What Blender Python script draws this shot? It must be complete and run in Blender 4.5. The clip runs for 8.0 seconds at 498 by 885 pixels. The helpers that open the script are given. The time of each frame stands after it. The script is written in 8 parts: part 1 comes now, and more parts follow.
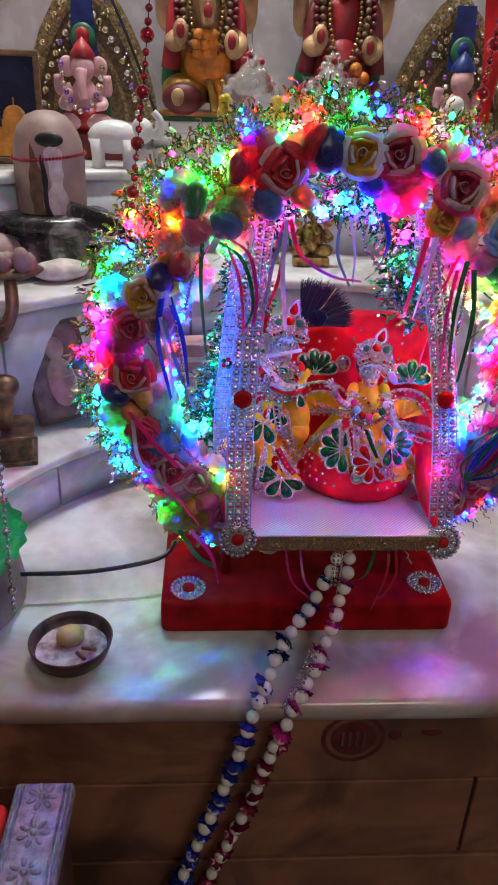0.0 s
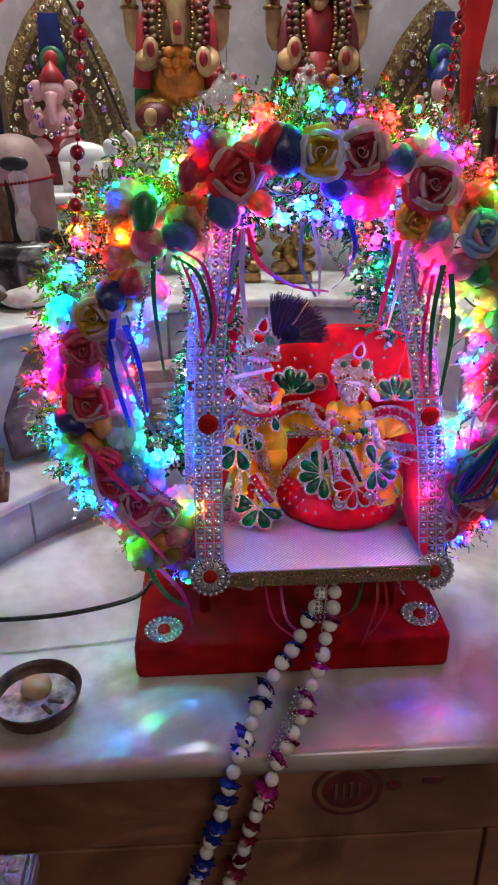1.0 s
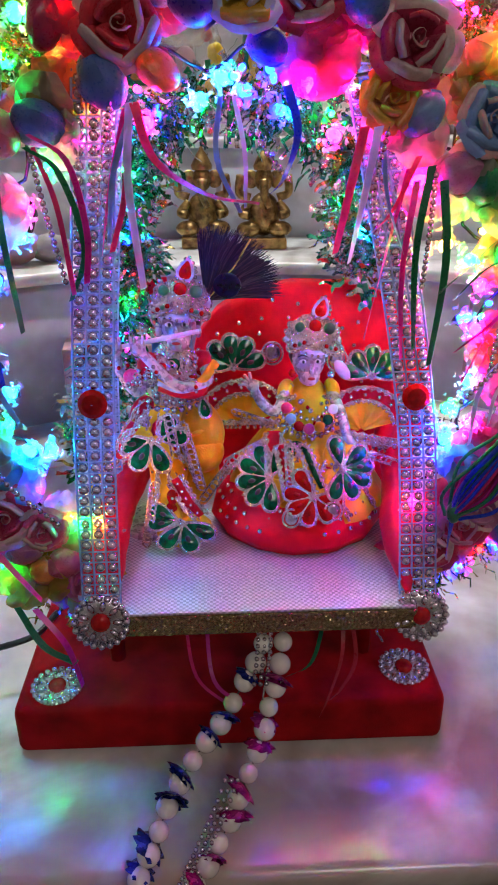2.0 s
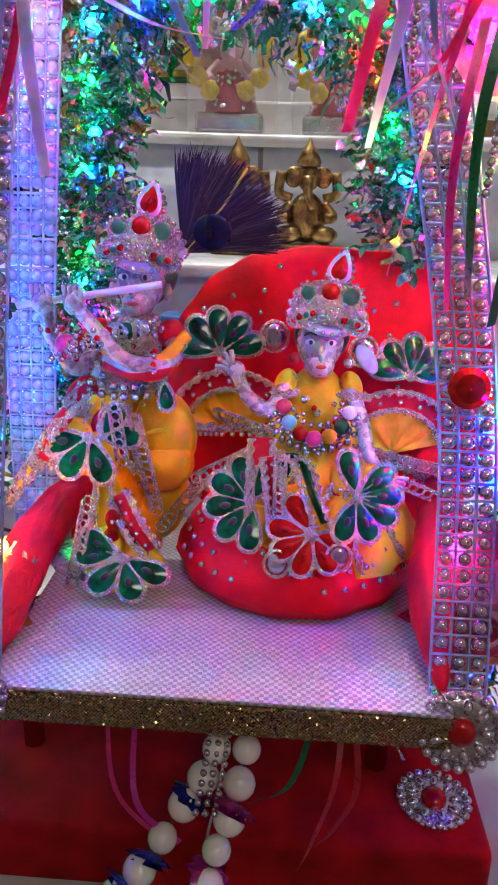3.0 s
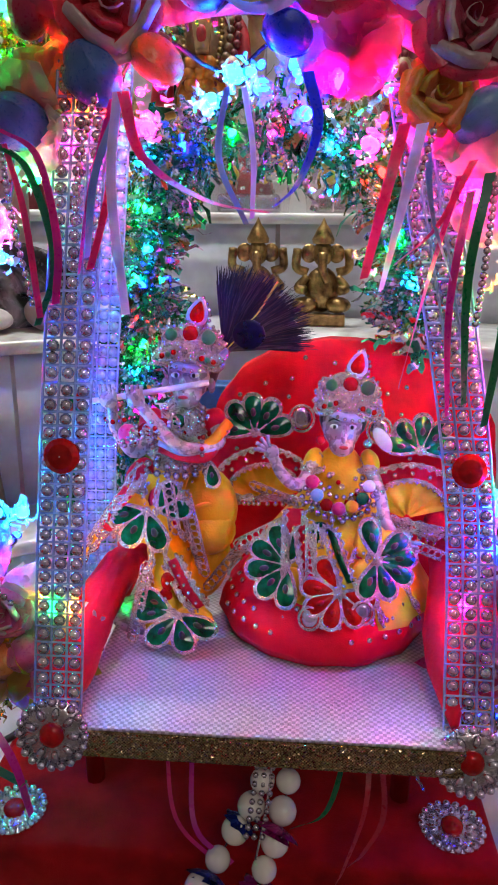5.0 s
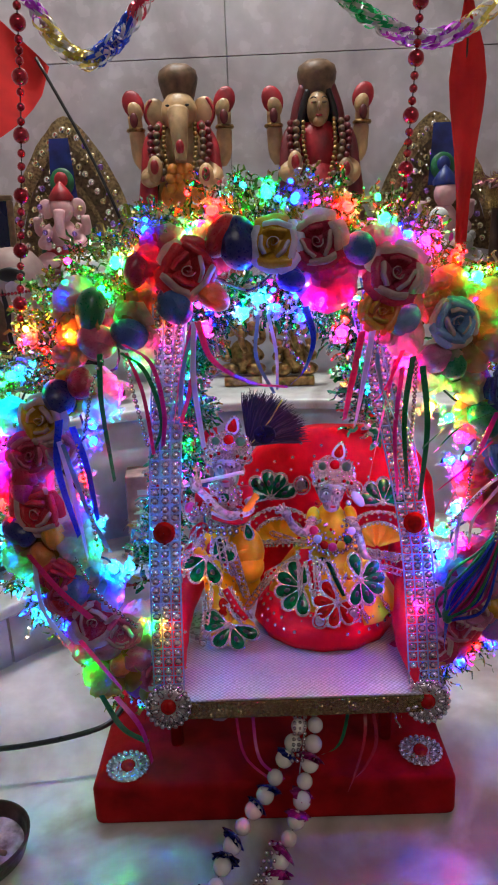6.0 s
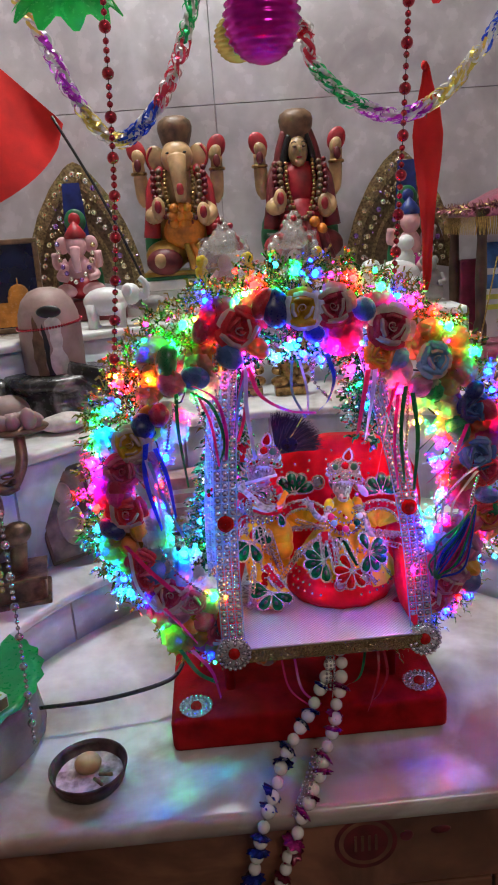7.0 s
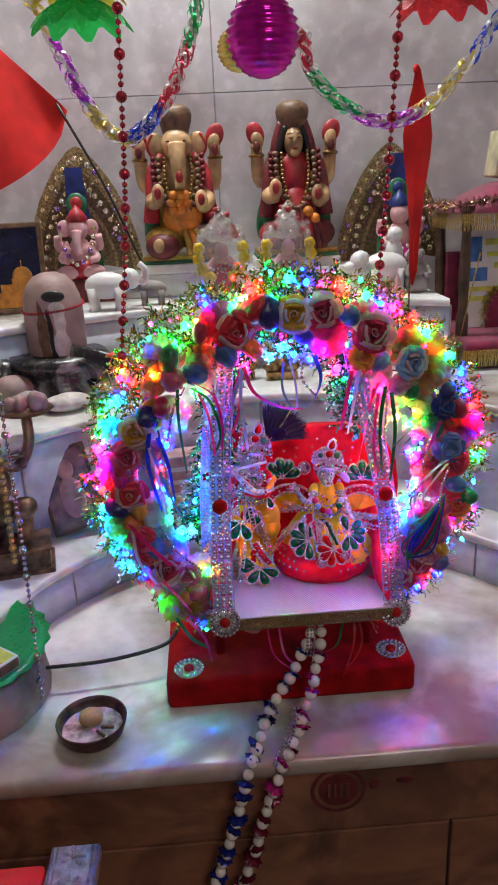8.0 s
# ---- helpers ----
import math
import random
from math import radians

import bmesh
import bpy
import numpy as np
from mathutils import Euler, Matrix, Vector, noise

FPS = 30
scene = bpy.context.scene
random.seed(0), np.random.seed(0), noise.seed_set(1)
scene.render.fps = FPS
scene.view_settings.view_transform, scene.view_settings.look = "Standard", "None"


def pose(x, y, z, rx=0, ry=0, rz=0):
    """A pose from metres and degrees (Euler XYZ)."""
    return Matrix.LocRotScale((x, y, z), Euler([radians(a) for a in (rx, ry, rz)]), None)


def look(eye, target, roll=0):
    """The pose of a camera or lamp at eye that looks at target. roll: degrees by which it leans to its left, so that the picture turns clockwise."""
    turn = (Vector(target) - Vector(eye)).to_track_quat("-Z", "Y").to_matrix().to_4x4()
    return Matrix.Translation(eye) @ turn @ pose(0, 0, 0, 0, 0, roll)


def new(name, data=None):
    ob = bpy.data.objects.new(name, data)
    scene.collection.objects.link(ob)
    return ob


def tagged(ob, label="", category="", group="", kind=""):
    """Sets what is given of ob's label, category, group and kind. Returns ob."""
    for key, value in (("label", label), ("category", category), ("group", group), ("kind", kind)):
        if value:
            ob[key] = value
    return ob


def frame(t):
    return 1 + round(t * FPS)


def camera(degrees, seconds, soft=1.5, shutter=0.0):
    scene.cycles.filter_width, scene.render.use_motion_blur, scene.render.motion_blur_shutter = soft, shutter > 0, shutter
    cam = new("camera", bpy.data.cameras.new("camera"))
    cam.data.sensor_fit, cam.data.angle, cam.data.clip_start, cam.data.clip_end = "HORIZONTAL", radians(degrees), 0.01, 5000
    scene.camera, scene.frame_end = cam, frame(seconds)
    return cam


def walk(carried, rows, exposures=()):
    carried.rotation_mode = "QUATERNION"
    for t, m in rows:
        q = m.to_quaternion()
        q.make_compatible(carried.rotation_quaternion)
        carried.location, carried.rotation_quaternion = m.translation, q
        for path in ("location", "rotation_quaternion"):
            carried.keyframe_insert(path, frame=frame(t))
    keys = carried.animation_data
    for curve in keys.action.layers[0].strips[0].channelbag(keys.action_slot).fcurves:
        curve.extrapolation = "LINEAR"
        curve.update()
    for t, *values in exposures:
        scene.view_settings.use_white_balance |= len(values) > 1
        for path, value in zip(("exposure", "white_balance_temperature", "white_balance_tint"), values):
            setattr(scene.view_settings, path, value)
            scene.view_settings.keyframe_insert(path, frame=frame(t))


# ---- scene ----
cam = camera(38.0, 8.0, soft=1.9)
PATH = [
    (0, (-0.066, -0.522, 0.445), (0.043, 1.266, -0.446), 2.0),
    (0.5, (-0.059, -0.495, 0.441), (-0.002, 1.307, -0.425), 0.6),
    (1, (-0.034, -0.483, 0.428), (0.05, 1.334, -0.403), -0.6),
    (1.5, (-0.013, -0.446, 0.395), (0.071, 1.38, -0.417), -0.6),
    (1.7, (0.001, -0.406, 0.381), (0.097, 1.402, -0.47), -0.7),
    (2.8, (0.06, -0.245, 0.292), (-0.034, 1.634, -0.385), 1.5),
    (3, (0.061, -0.239, 0.285), (-0.038, 1.643, -0.383), 1.8),
    (3.5, (0.057, -0.245, 0.289), (-0.097, 1.649, -0.336), 1.4),
    (4, (0.058, -0.249, 0.293), (-0.1, 1.651, -0.313), 1.5),
    (4.5, (0.059, -0.255, 0.299), (-0.086, 1.647, -0.301), 1.1),
    (4.7, (0.057, -0.26, 0.303), (-0.101, 1.647, -0.281), 0.9),
    (5.8, (0.032, -0.409, 0.388), (0.002, 1.514, -0.161), -1.8),
    (6, (0.022, -0.444, 0.41), (-0.007, 1.478, -0.141), -2.4),
    (6.5, (-0.005, -0.525, 0.442), (0.0, 1.382, -0.163), -3.3),
    (7, (-0.036, -0.587, 0.474), (0.031, 1.326, -0.108), -4.2),
    (7.5, (-0.038, -0.623, 0.482), (0.082, 1.27, -0.155), -2.9),
    (8, (-0.041, -0.64, 0.514), (0.051, 1.242, -0.156), -2.7),
]
walk(cam, [(t, look(eye, target, roll)) for t, eye, target, roll in PATH],
     exposures=[(0.0, 0.08), (1.5, 0.08), (2.8, 0.25), (4.7, 0.25), (6.0, -0.16), (6.5, -0.08), (7.2, 0.02), (8.0, 0.14)])

# ---- world, lights ----
world = bpy.data.worlds.new("world")
scene.world = world
world.use_nodes = True
world.node_tree.nodes["Background"].inputs[0].default_value = (0.9, 0.92, 1.0, 1)
world.node_tree.nodes["Background"].inputs[1].default_value = 0.02
TUBE_WATTS, FILL_WATTS = 12.8, 7.5


def area_lamp(name, eye, target, sx, sy, watts, color):
    data = bpy.data.lights.new(name, "AREA")
    data.shape, data.size, data.size_y, data.energy, data.color = "RECTANGLE", sx, sy, watts, color
    ob = new(name, data)
    ob.matrix_world = look(eye, target)
    return ob


area_lamp("tube_lamp", (-0.12, 0.60, 1.46), (0.0, 0.15, 0.0), 0.45, 0.05, TUBE_WATTS, (0.93, 0.97, 0.95))
# Unseen fill light added in front to brighten dolls and statue faces.
area_lamp("front_fill_lamp", (0.5, -1.5, 1.66), (0.1, 0.3, 0.2), 0.5, 0.5, FILL_WATTS, (1.0, 0.92, 0.86))
scene.view_settings.exposure = 0.0


# ---- materials ----
def mat(name, color, rough=0.5, metal=0.0, vary=0.15, scale=40.0, bump=0.0, bump_scale=200.0, second=None,
        coat=0.0, sheen=0.0, translucent=0.0, island=0.0, emit=0.0, palette=None, trans=0.0, alpha=1.0, spec=0.5):
    m = bpy.data.materials.new(name)
    m.use_nodes = True
    nt = m.node_tree
    b = nt.nodes["Principled BSDF"]
    out = nt.nodes["Material Output"]
    b.inputs["Roughness"].default_value, b.inputs["Metallic"].default_value = rough, metal
    b.inputs["Coat Weight"].default_value, b.inputs["Sheen Weight"].default_value = coat, sheen
    b.inputs["Transmission Weight"].default_value = trans
    b.inputs["Specular IOR Level"].default_value = spec
    tc = nt.nodes.new("ShaderNodeTexCoord")
    n1 = nt.nodes.new("ShaderNodeTexNoise")
    n1.inputs["Scale"].default_value, n1.inputs["Detail"].default_value = scale, 6
    nt.links.new(tc.outputs["Object"], n1.inputs["Vector"])
    ramp = nt.nodes.new("ShaderNodeValToRGB")
    second = second or tuple(c * (1 - 2 * vary) for c in color)
    hi = tuple(min(1, c * (1 + vary)) for c in color)
    ramp.color_ramp.elements[0].position, ramp.color_ramp.elements[1].position = 0.32, 0.68
    ramp.color_ramp.elements[0].color, ramp.color_ramp.elements[1].color = (*second, 1), (*hi, 1)
    nt.links.new(n1.outputs["Fac"], ramp.inputs["Fac"])
    col = ramp.outputs["Color"]
    if palette:
        geo = nt.nodes.new("ShaderNodeNewGeometry")
        pal = nt.nodes.new("ShaderNodeValToRGB")
        pal.color_ramp.interpolation = "CONSTANT"
        while len(pal.color_ramp.elements) < len(palette):
            pal.color_ramp.elements.new(0.5)
        for i, c in enumerate(palette):
            pal.color_ramp.elements[i].position, pal.color_ramp.elements[i].color = i / len(palette), (*c, 1)
        nt.links.new(geo.outputs["Random Per Island"], pal.inputs["Fac"])
        col = pal.outputs["Color"]
    if island:
        info = nt.nodes.new("ShaderNodeObjectInfo")
        hsv = nt.nodes.new("ShaderNodeHueSaturation")
        rng = nt.nodes.new("ShaderNodeMapRange")
        rng.inputs["To Min"].default_value, rng.inputs["To Max"].default_value = 1 - island, 1 + island
        nt.links.new(info.outputs["Random"], rng.inputs["Value"])
        nt.links.new(rng.outputs["Result"], hsv.inputs["Value"])
        nt.links.new(col, hsv.inputs["Color"])
        col = hsv.outputs["Color"]
    nt.links.new(col, b.inputs["Base Color"])
    # roughness wears at a second, finer scale
    n2 = nt.nodes.new("ShaderNodeTexNoise")
    n2.inputs["Scale"].default_value, n2.inputs["Detail"].default_value = bump_scale, 4
    nt.links.new(tc.outputs["Object"], n2.inputs["Vector"])
    rr = nt.nodes.new("ShaderNodeMapRange")
    rr.inputs["To Min"].default_value, rr.inputs["To Max"].default_value = max(0.02, rough - 0.12), min(1, rough + 0.12)
    nt.links.new(n2.outputs["Fac"], rr.inputs["Value"])
    nt.links.new(rr.outputs["Result"], b.inputs["Roughness"])
    if bump:
        bp = nt.nodes.new("ShaderNodeBump")
        bp.inputs["Strength"].default_value, bp.inputs["Distance"].default_value = bump, 0.001
        nt.links.new(n2.outputs["Fac"], bp.inputs["Height"])
        nt.links.new(bp.outputs["Normal"], b.inputs["Normal"])
    if emit:
        b.inputs["Emission Color"].default_value, b.inputs["Emission Strength"].default_value = (*color, 1), emit
    if alpha < 1:
        b.inputs["Alpha"].default_value = alpha
    if translucent:
        t = nt.nodes.new("ShaderNodeBsdfTranslucent")
        nt.links.new(col, t.inputs["Color"])
        mix = nt.nodes.new("ShaderNodeMixShader")
        mix.inputs[0].default_value = translucent
        nt.links.new(b.outputs[0], mix.inputs[1])
        nt.links.new(t.outputs[0], mix.inputs[2])
        nt.links.new(mix.outputs[0], out.inputs["Surface"])
    return m


def marble(name, base, vein, rough=0.18, scale=6.0, strength=0.5):
    m = bpy.data.materials.new(name)
    m.use_nodes = True
    nt = m.node_tree
    b = nt.nodes["Principled BSDF"]
    tc = nt.nodes.new("ShaderNodeTexCoord")
    warp = nt.nodes.new("ShaderNodeTexNoise")
    warp.inputs["Scale"].default_value, warp.inputs["Detail"].default_value, warp.inputs["Distortion"].default_value = scale, 8, 1.2
    nt.links.new(tc.outputs["Object"], warp.inputs["Vector"])
    ramp = nt.nodes.new("ShaderNodeValToRGB")
    e = ramp.color_ramp.elements
    e[0].position, e[0].color = 0.30, (*vein, 1)
    e[1].position, e[1].color = 0.58, (*base, 1)
    mid = e.new(0.46)
    mid.color = (*[v * strength + c * (1 - strength) for v, c in zip(vein, base)], 1)
    nt.links.new(warp.outputs["Fac"], ramp.inputs["Fac"])
    spot = nt.nodes.new("ShaderNodeTexNoise")
    spot.inputs["Scale"].default_value, spot.inputs["Detail"].default_value = scale * 9, 5
    nt.links.new(tc.outputs["Object"], spot.inputs["Vector"])
    mr = nt.nodes.new("ShaderNodeMapRange")
    mr.inputs["From Min"].default_value, mr.inputs["From Max"].default_value = 0.35, 0.7
    mr.inputs["To Min"].default_value, mr.inputs["To Max"].default_value = 0.88, 1.04
    nt.links.new(spot.outputs["Fac"], mr.inputs["Value"])
    mul = nt.nodes.new("ShaderNodeMix")
    mul.data_type, mul.blend_type = "RGBA", "MULTIPLY"
    mul.inputs["Factor"].default_value = 1.0
    nt.links.new(ramp.outputs["Color"], mul.inputs["A"])
    nt.links.new(mr.outputs["Result"], mul.inputs["B"])
    nt.links.new(mul.outputs["Result"], b.inputs["Base Color"])
    rr = nt.nodes.new("ShaderNodeMapRange")
    rr.inputs["To Min"].default_value, rr.inputs["To Max"].default_value = rough * 0.6, rough * 1.7
    nt.links.new(spot.outputs["Fac"], rr.inputs["Value"])
    nt.links.new(rr.outputs["Result"], b.inputs["Roughness"])
    return m


def glitter(name, base, rough, weave, flake, metal=0.4, tilt=0.8):
    """A woven metallic cloth or glitter board with tiny flakes that catch the light."""
    m = bpy.data.materials.new(name)
    m.use_nodes = True
    nt = m.node_tree
    b = nt.nodes["Principled BSDF"]
    tc = nt.nodes.new("ShaderNodeTexCoord")
    vor = nt.nodes.new("ShaderNodeTexVoronoi")
    vor.inputs["Scale"].default_value = flake
    nt.links.new(tc.outputs["Object"], vor.inputs["Vector"])
    geo = nt.nodes.new("ShaderNodeNewGeometry")
    off = nt.nodes.new("ShaderNodeVectorMath")
    off.operation = "MULTIPLY_ADD"
    off.inputs[1].default_value, off.inputs[2].default_value = (tilt, tilt, tilt), (-tilt / 2, -tilt / 2, -tilt / 2)
    nt.links.new(vor.outputs["Color"], off.inputs[0])
    plus = nt.nodes.new("ShaderNodeVectorMath")
    nt.links.new(geo.outputs["Normal"], plus.inputs[0])
    nt.links.new(off.outputs[0], plus.inputs[1])
    nb = nt.nodes.new("ShaderNodeVectorMath")
    nb.operation = "NORMALIZE"
    nt.links.new(plus.outputs[0], nb.inputs[0])
    wv = nt.nodes.new("ShaderNodeTexChecker")
    wv.inputs["Scale"].default_value = weave
    wv.inputs["Color1"].default_value = (*base, 1)
    wv.inputs["Color2"].default_value = (*[c * 0.58 for c in base], 1)
    nt.links.new(tc.outputs["Object"], wv.inputs["Vector"])
    nt.links.new(wv.outputs["Color"], b.inputs["Base Color"])
    nt.links.new(nb.outputs[0], b.inputs["Normal"])
    b.inputs["Metallic"].default_value, b.inputs["Roughness"].default_value = metal, rough
    return m


WHITE_MARBLE = marble("white_marble", (0.78, 0.78, 0.77), (0.34, 0.27, 0.22), 0.16, 6.0, 0.40)
def stained(m, stain, low, high, scale, front, reach):
    """Brown stains soaked into a marble top, thickest along its front edge."""
    nt = m.node_tree
    b = nt.nodes["Principled BSDF"]
    clean = b.inputs["Base Color"].links[0].from_socket
    tc = nt.nodes.new("ShaderNodeTexCoord")
    n = nt.nodes.new("ShaderNodeTexNoise")
    n.inputs["Scale"].default_value, n.inputs["Detail"].default_value, n.inputs["Distortion"].default_value = scale, 7, 0.6
    nt.links.new(tc.outputs["Object"], n.inputs["Vector"])
    sep = nt.nodes.new("ShaderNodeSeparateXYZ")
    nt.links.new(tc.outputs["Object"], sep.inputs["Vector"])
    near = nt.nodes.new("ShaderNodeMapRange")
    near.inputs["From Min"].default_value, near.inputs["From Max"].default_value = front + reach, front
    near.inputs["To Min"].default_value, near.inputs["To Max"].default_value = -0.10, 0.20
    nt.links.new(sep.outputs["Y"], near.inputs["Value"])
    plus = nt.nodes.new("ShaderNodeMath")
    nt.links.new(n.outputs["Fac"], plus.inputs[0])
    nt.links.new(near.outputs["Result"], plus.inputs[1])
    mask = nt.nodes.new("ShaderNodeMapRange")
    mask.inputs["From Min"].default_value, mask.inputs["From Max"].default_value = low, high
    mask.inputs["To Max"].default_value = 0.75
    nt.links.new(plus.outputs["Value"], mask.inputs["Value"])
    mix = nt.nodes.new("ShaderNodeMix")
    mix.data_type = "RGBA"
    nt.links.new(mask.outputs["Result"], mix.inputs["Factor"])
    nt.links.new(clean, mix.inputs["A"])
    mix.inputs["B"].default_value = (*stain, 1)
    nt.links.new(mix.outputs["Result"], b.inputs["Base Color"])
    return m


TABLE_MARBLE = stained(marble("stained_white_marble", (0.80, 0.80, 0.77), (0.36, 0.28, 0.22), 0.17, 6.0, 0.40), (0.36, 0.25, 0.20), 0.53, 0.66, 8.0, -0.100, 0.14)
BLUE_MARBLE = marble("blue_grey_marble", (0.62, 0.65, 0.74), (0.42, 0.45, 0.53), 0.2, 7.0, 0.5)
BROWN_STONE = marble("brown_stone", (0.36, 0.15, 0.082), (0.10, 0.044, 0.026), 0.4, 9.0, 0.5)
WALL_MARBLE = marble("wall_marble", (0.62, 0.58, 0.61), (0.40, 0.35, 0.37), 0.22, 4.0, 0.42)
GROUT = mat("grout", (0.42, 0.39, 0.40), 0.9, bump=0.3)
PLASTER = mat("plaster", (0.62, 0.58, 0.54), 0.8, vary=0.06, scale=4, bump=0.2)
FLOOR_STONE = marble("floor_stone", (0.35, 0.3, 0.27), (0.2, 0.16, 0.14), 0.3, 4.0)
RED_VELVET = mat("red_velvet", (0.86, 0.005, 0.024), 0.55, vary=0.12, scale=60, bump=0.4, bump_scale=1500, spec=0.15)
DEEP_VELVET = mat("deep_red_velvet", (0.40, 0.004, 0.007), 0.8, vary=0.22, scale=50, bump=0.5, bump_scale=1500, spec=0.12)
RED_SATIN = mat("red_satin", (0.60, 0.004, 0.026), 0.6, vary=0.15, scale=30, bump=0.35, bump_scale=700, spec=0.2)
RED_CLOTH = mat("red_cloth", (0.74, 0.016, 0.012), 0.8, vary=0.12, scale=25, bump=0.4, bump_scale=900)
SILVER_CLOTH = glitter("silver_glitter_cloth", (0.66, 0.62, 0.70), 0.34, 620, 1500, 0.40, 0.60)
GOLD_GLITTER = glitter("gold_glitter_board", (0.46, 0.34, 0.16), 0.22, 1400, 1300, 0.9, 1.5)
SILVER = mat("silver_metal", (0.72, 0.70, 0.72), 0.22, 1.0, 0.12, 90, bump=0.3, bump_scale=900)
OLD_SILVER = mat("dull_embossed_silver", (0.42, 0.38, 0.44), 0.5, 0.6, 0.2, 120, bump=0.8, bump_scale=500)
SILVER_CORD = mat("silver_gold_cord", (0.74, 0.64, 0.58), 0.26, 0.85, 0.2, 300, bump=0.9, bump_scale=2500)
RHINE = mat("rhinestone", (0.62, 0.58, 0.66), 0.12, 0.88, 0.08, 500, island=0.25)
RHINE_NET = mat("clear_rhinestone_net", (0.70, 0.68, 0.80), 0.30, 0.2, 0.1, 300, translucent=0.35, alpha=0.32)
# The lamps' blue light on the rear stones is put into this colour.
RHINE_BLUE_LIT = mat("blue_lit_rhinestone", (0.42, 0.54, 0.92), 0.20, 0.55, 0.08, 500, island=0.2)
RED_GEM = mat("red_gem", (0.42, 0.003, 0.004), 0.10, 0.1, 0.2, 200, coat=0.3, spec=0.4)
GREEN_GEM = mat("green_gem", (0.0004, 0.095, 0.030), 0.12, 0.0, 0.40, 160, spec=0.5)
PEARL = mat("pearl", (0.80, 0.74, 0.68), 0.22, 0.0, 0.08, 60, coat=0.6, island=0.12)
CHAIN_RED = mat("red_metallic_bead", (0.55, 0.03, 0.06), 0.16, 0.75, 0.12, 200, coat=0.5, island=0.15)
CHAIN_SILVER = mat("silver_bead", (0.55, 0.50, 0.52), 0.15, 0.95, 0.1, 200, island=0.2)
BRASS = mat("old_brass", (0.42, 0.27, 0.10), 0.35, 0.9, 0.35, 120, bump=0.6, bump_scale=600, second=(0.12, 0.07, 0.03))
BRONZE = mat("dark_bronze", (0.22, 0.13, 0.08), 0.42, 0.7, 0.35, 60, bump=0.5, bump_scale=400, second=(0.06, 0.035, 0.025))
IRON = mat("dark_bowl_metal", (0.10, 0.055, 0.05), 0.45, 0.6, 0.3, 70, bump=0.4)
CABLE = mat("black_cable", (0.012, 0.014, 0.016), 0.3, vary=0.1)
WHITE_CERAMIC = mat("white_ceramic", (0.78, 0.77, 0.76), 0.3, vary=0.05, scale=30, bump=0.3, bump_scale=300)
GREY_STONE = mat("grey_stone", (0.30, 0.27, 0.26), 0.7, vary=0.25, scale=30, bump=0.7, bump_scale=250)
PINK_STONE = mat("pinkish_brown_stone", (0.33, 0.22, 0.20), 0.55, vary=0.3, scale=18, bump=0.4, bump_scale=200, second=(0.17, 0.10, 0.09))
DARK_STONE = marble("dark_stone", (0.018, 0.016, 0.016), (0.42, 0.38, 0.38), 0.22, 16.0, 0.06)
ASH_PAINT = mat("pale_ash_paint", (0.62, 0.55, 0.52), 0.7, vary=0.15, scale=80, bump=0.3)
SKIN_CREAM = mat("cream_painted_clay", (0.54, 0.33, 0.16), 0.42, vary=0.30, scale=30, bump=0.25)
SKIN_PINK = mat("pink_painted_clay", (0.72, 0.40, 0.42), 0.5, vary=0.12, scale=40, bump=0.2)
SKIN_METAL = mat("lilac_grey_painted_metal", (0.44, 0.35, 0.41), 0.28, 0.35, 0.18, 60, bump=0.3, bump_scale=300, coat=0.2)
PAINT_RED = mat("painted_red", (0.42, 0.02, 0.03), 0.45, vary=0.25, scale=50, bump=0.2)
PAINT_DARKRED = mat("painted_maroon", (0.16, 0.015, 0.02), 0.5, vary=0.25, scale=50)
PAINT_GREEN = mat("painted_green", (0.02, 0.16, 0.06), 0.45, vary=0.3, scale=50)
PAINT_BLUE = mat("painted_blue", (0.02, 0.04, 0.22), 0.45, vary=0.3, scale=50)
PAINT_ORANGE = mat("painted_orange", (0.70, 0.22, 0.02), 0.5, vary=0.25, scale=60)
PAINT_GOLD = mat("painted_gold", (0.52, 0.30, 0.06), 0.35, 0.5, 0.25, 60)
PAINT_BROWN = mat("painted_brown", (0.17, 0.09, 0.045), 0.5, vary=0.3, scale=70, bump=0.4)
PAINT_BLACK = mat("painted_black", (0.015, 0.013, 0.014), 0.4, vary=0.2)
PAINT_WHITE = mat("painted_white", (0.76, 0.73, 0.70), 0.45, vary=0.08)
YELLOW_CLOTH = mat("mustard_satin", (0.80, 0.44, 0.012), 0.45, vary=0.12, scale=60, bump=0.35, bump_scale=900, spec=0.25)
ORANGE_CLOTH = mat("orange_satin", (0.86, 0.36, 0.010), 0.42, vary=0.12, scale=45, bump=0.3, bump_scale=900, spec=0.25)
PLASTIC_WRAP = mat("clear_plastic_wrap", (0.85, 0.83, 0.84), 0.12, 0.0, 0.05, 60, bump=0.6, bump_scale=120, alpha=0.18)
GOLD_NET = mat("gold_brocade", (0.36, 0.26, 0.12), 0.45, 0.45, 0.35, 260, bump=0.9, bump_scale=900, second=(0.12, 0.08, 0.04))
SEQUIN = mat("sequin", (0.7, 0.62, 0.4), 0.15, 0.9, 0.2, 300, palette=[(0.75, 0.68, 0.45), (0.8, 0.76, 0.7), (0.6, 0.5, 0.25), (0.75, 0.7, 0.6), (0.35, 0.2, 0.6), (0.7, 0.6, 0.35)])
MAROON_VELVET = mat("maroon_velvet", (0.26, 0.012, 0.06), 0.7, vary=0.25, scale=40, bump=0.4, bump_scale=900, sheen=0.4)
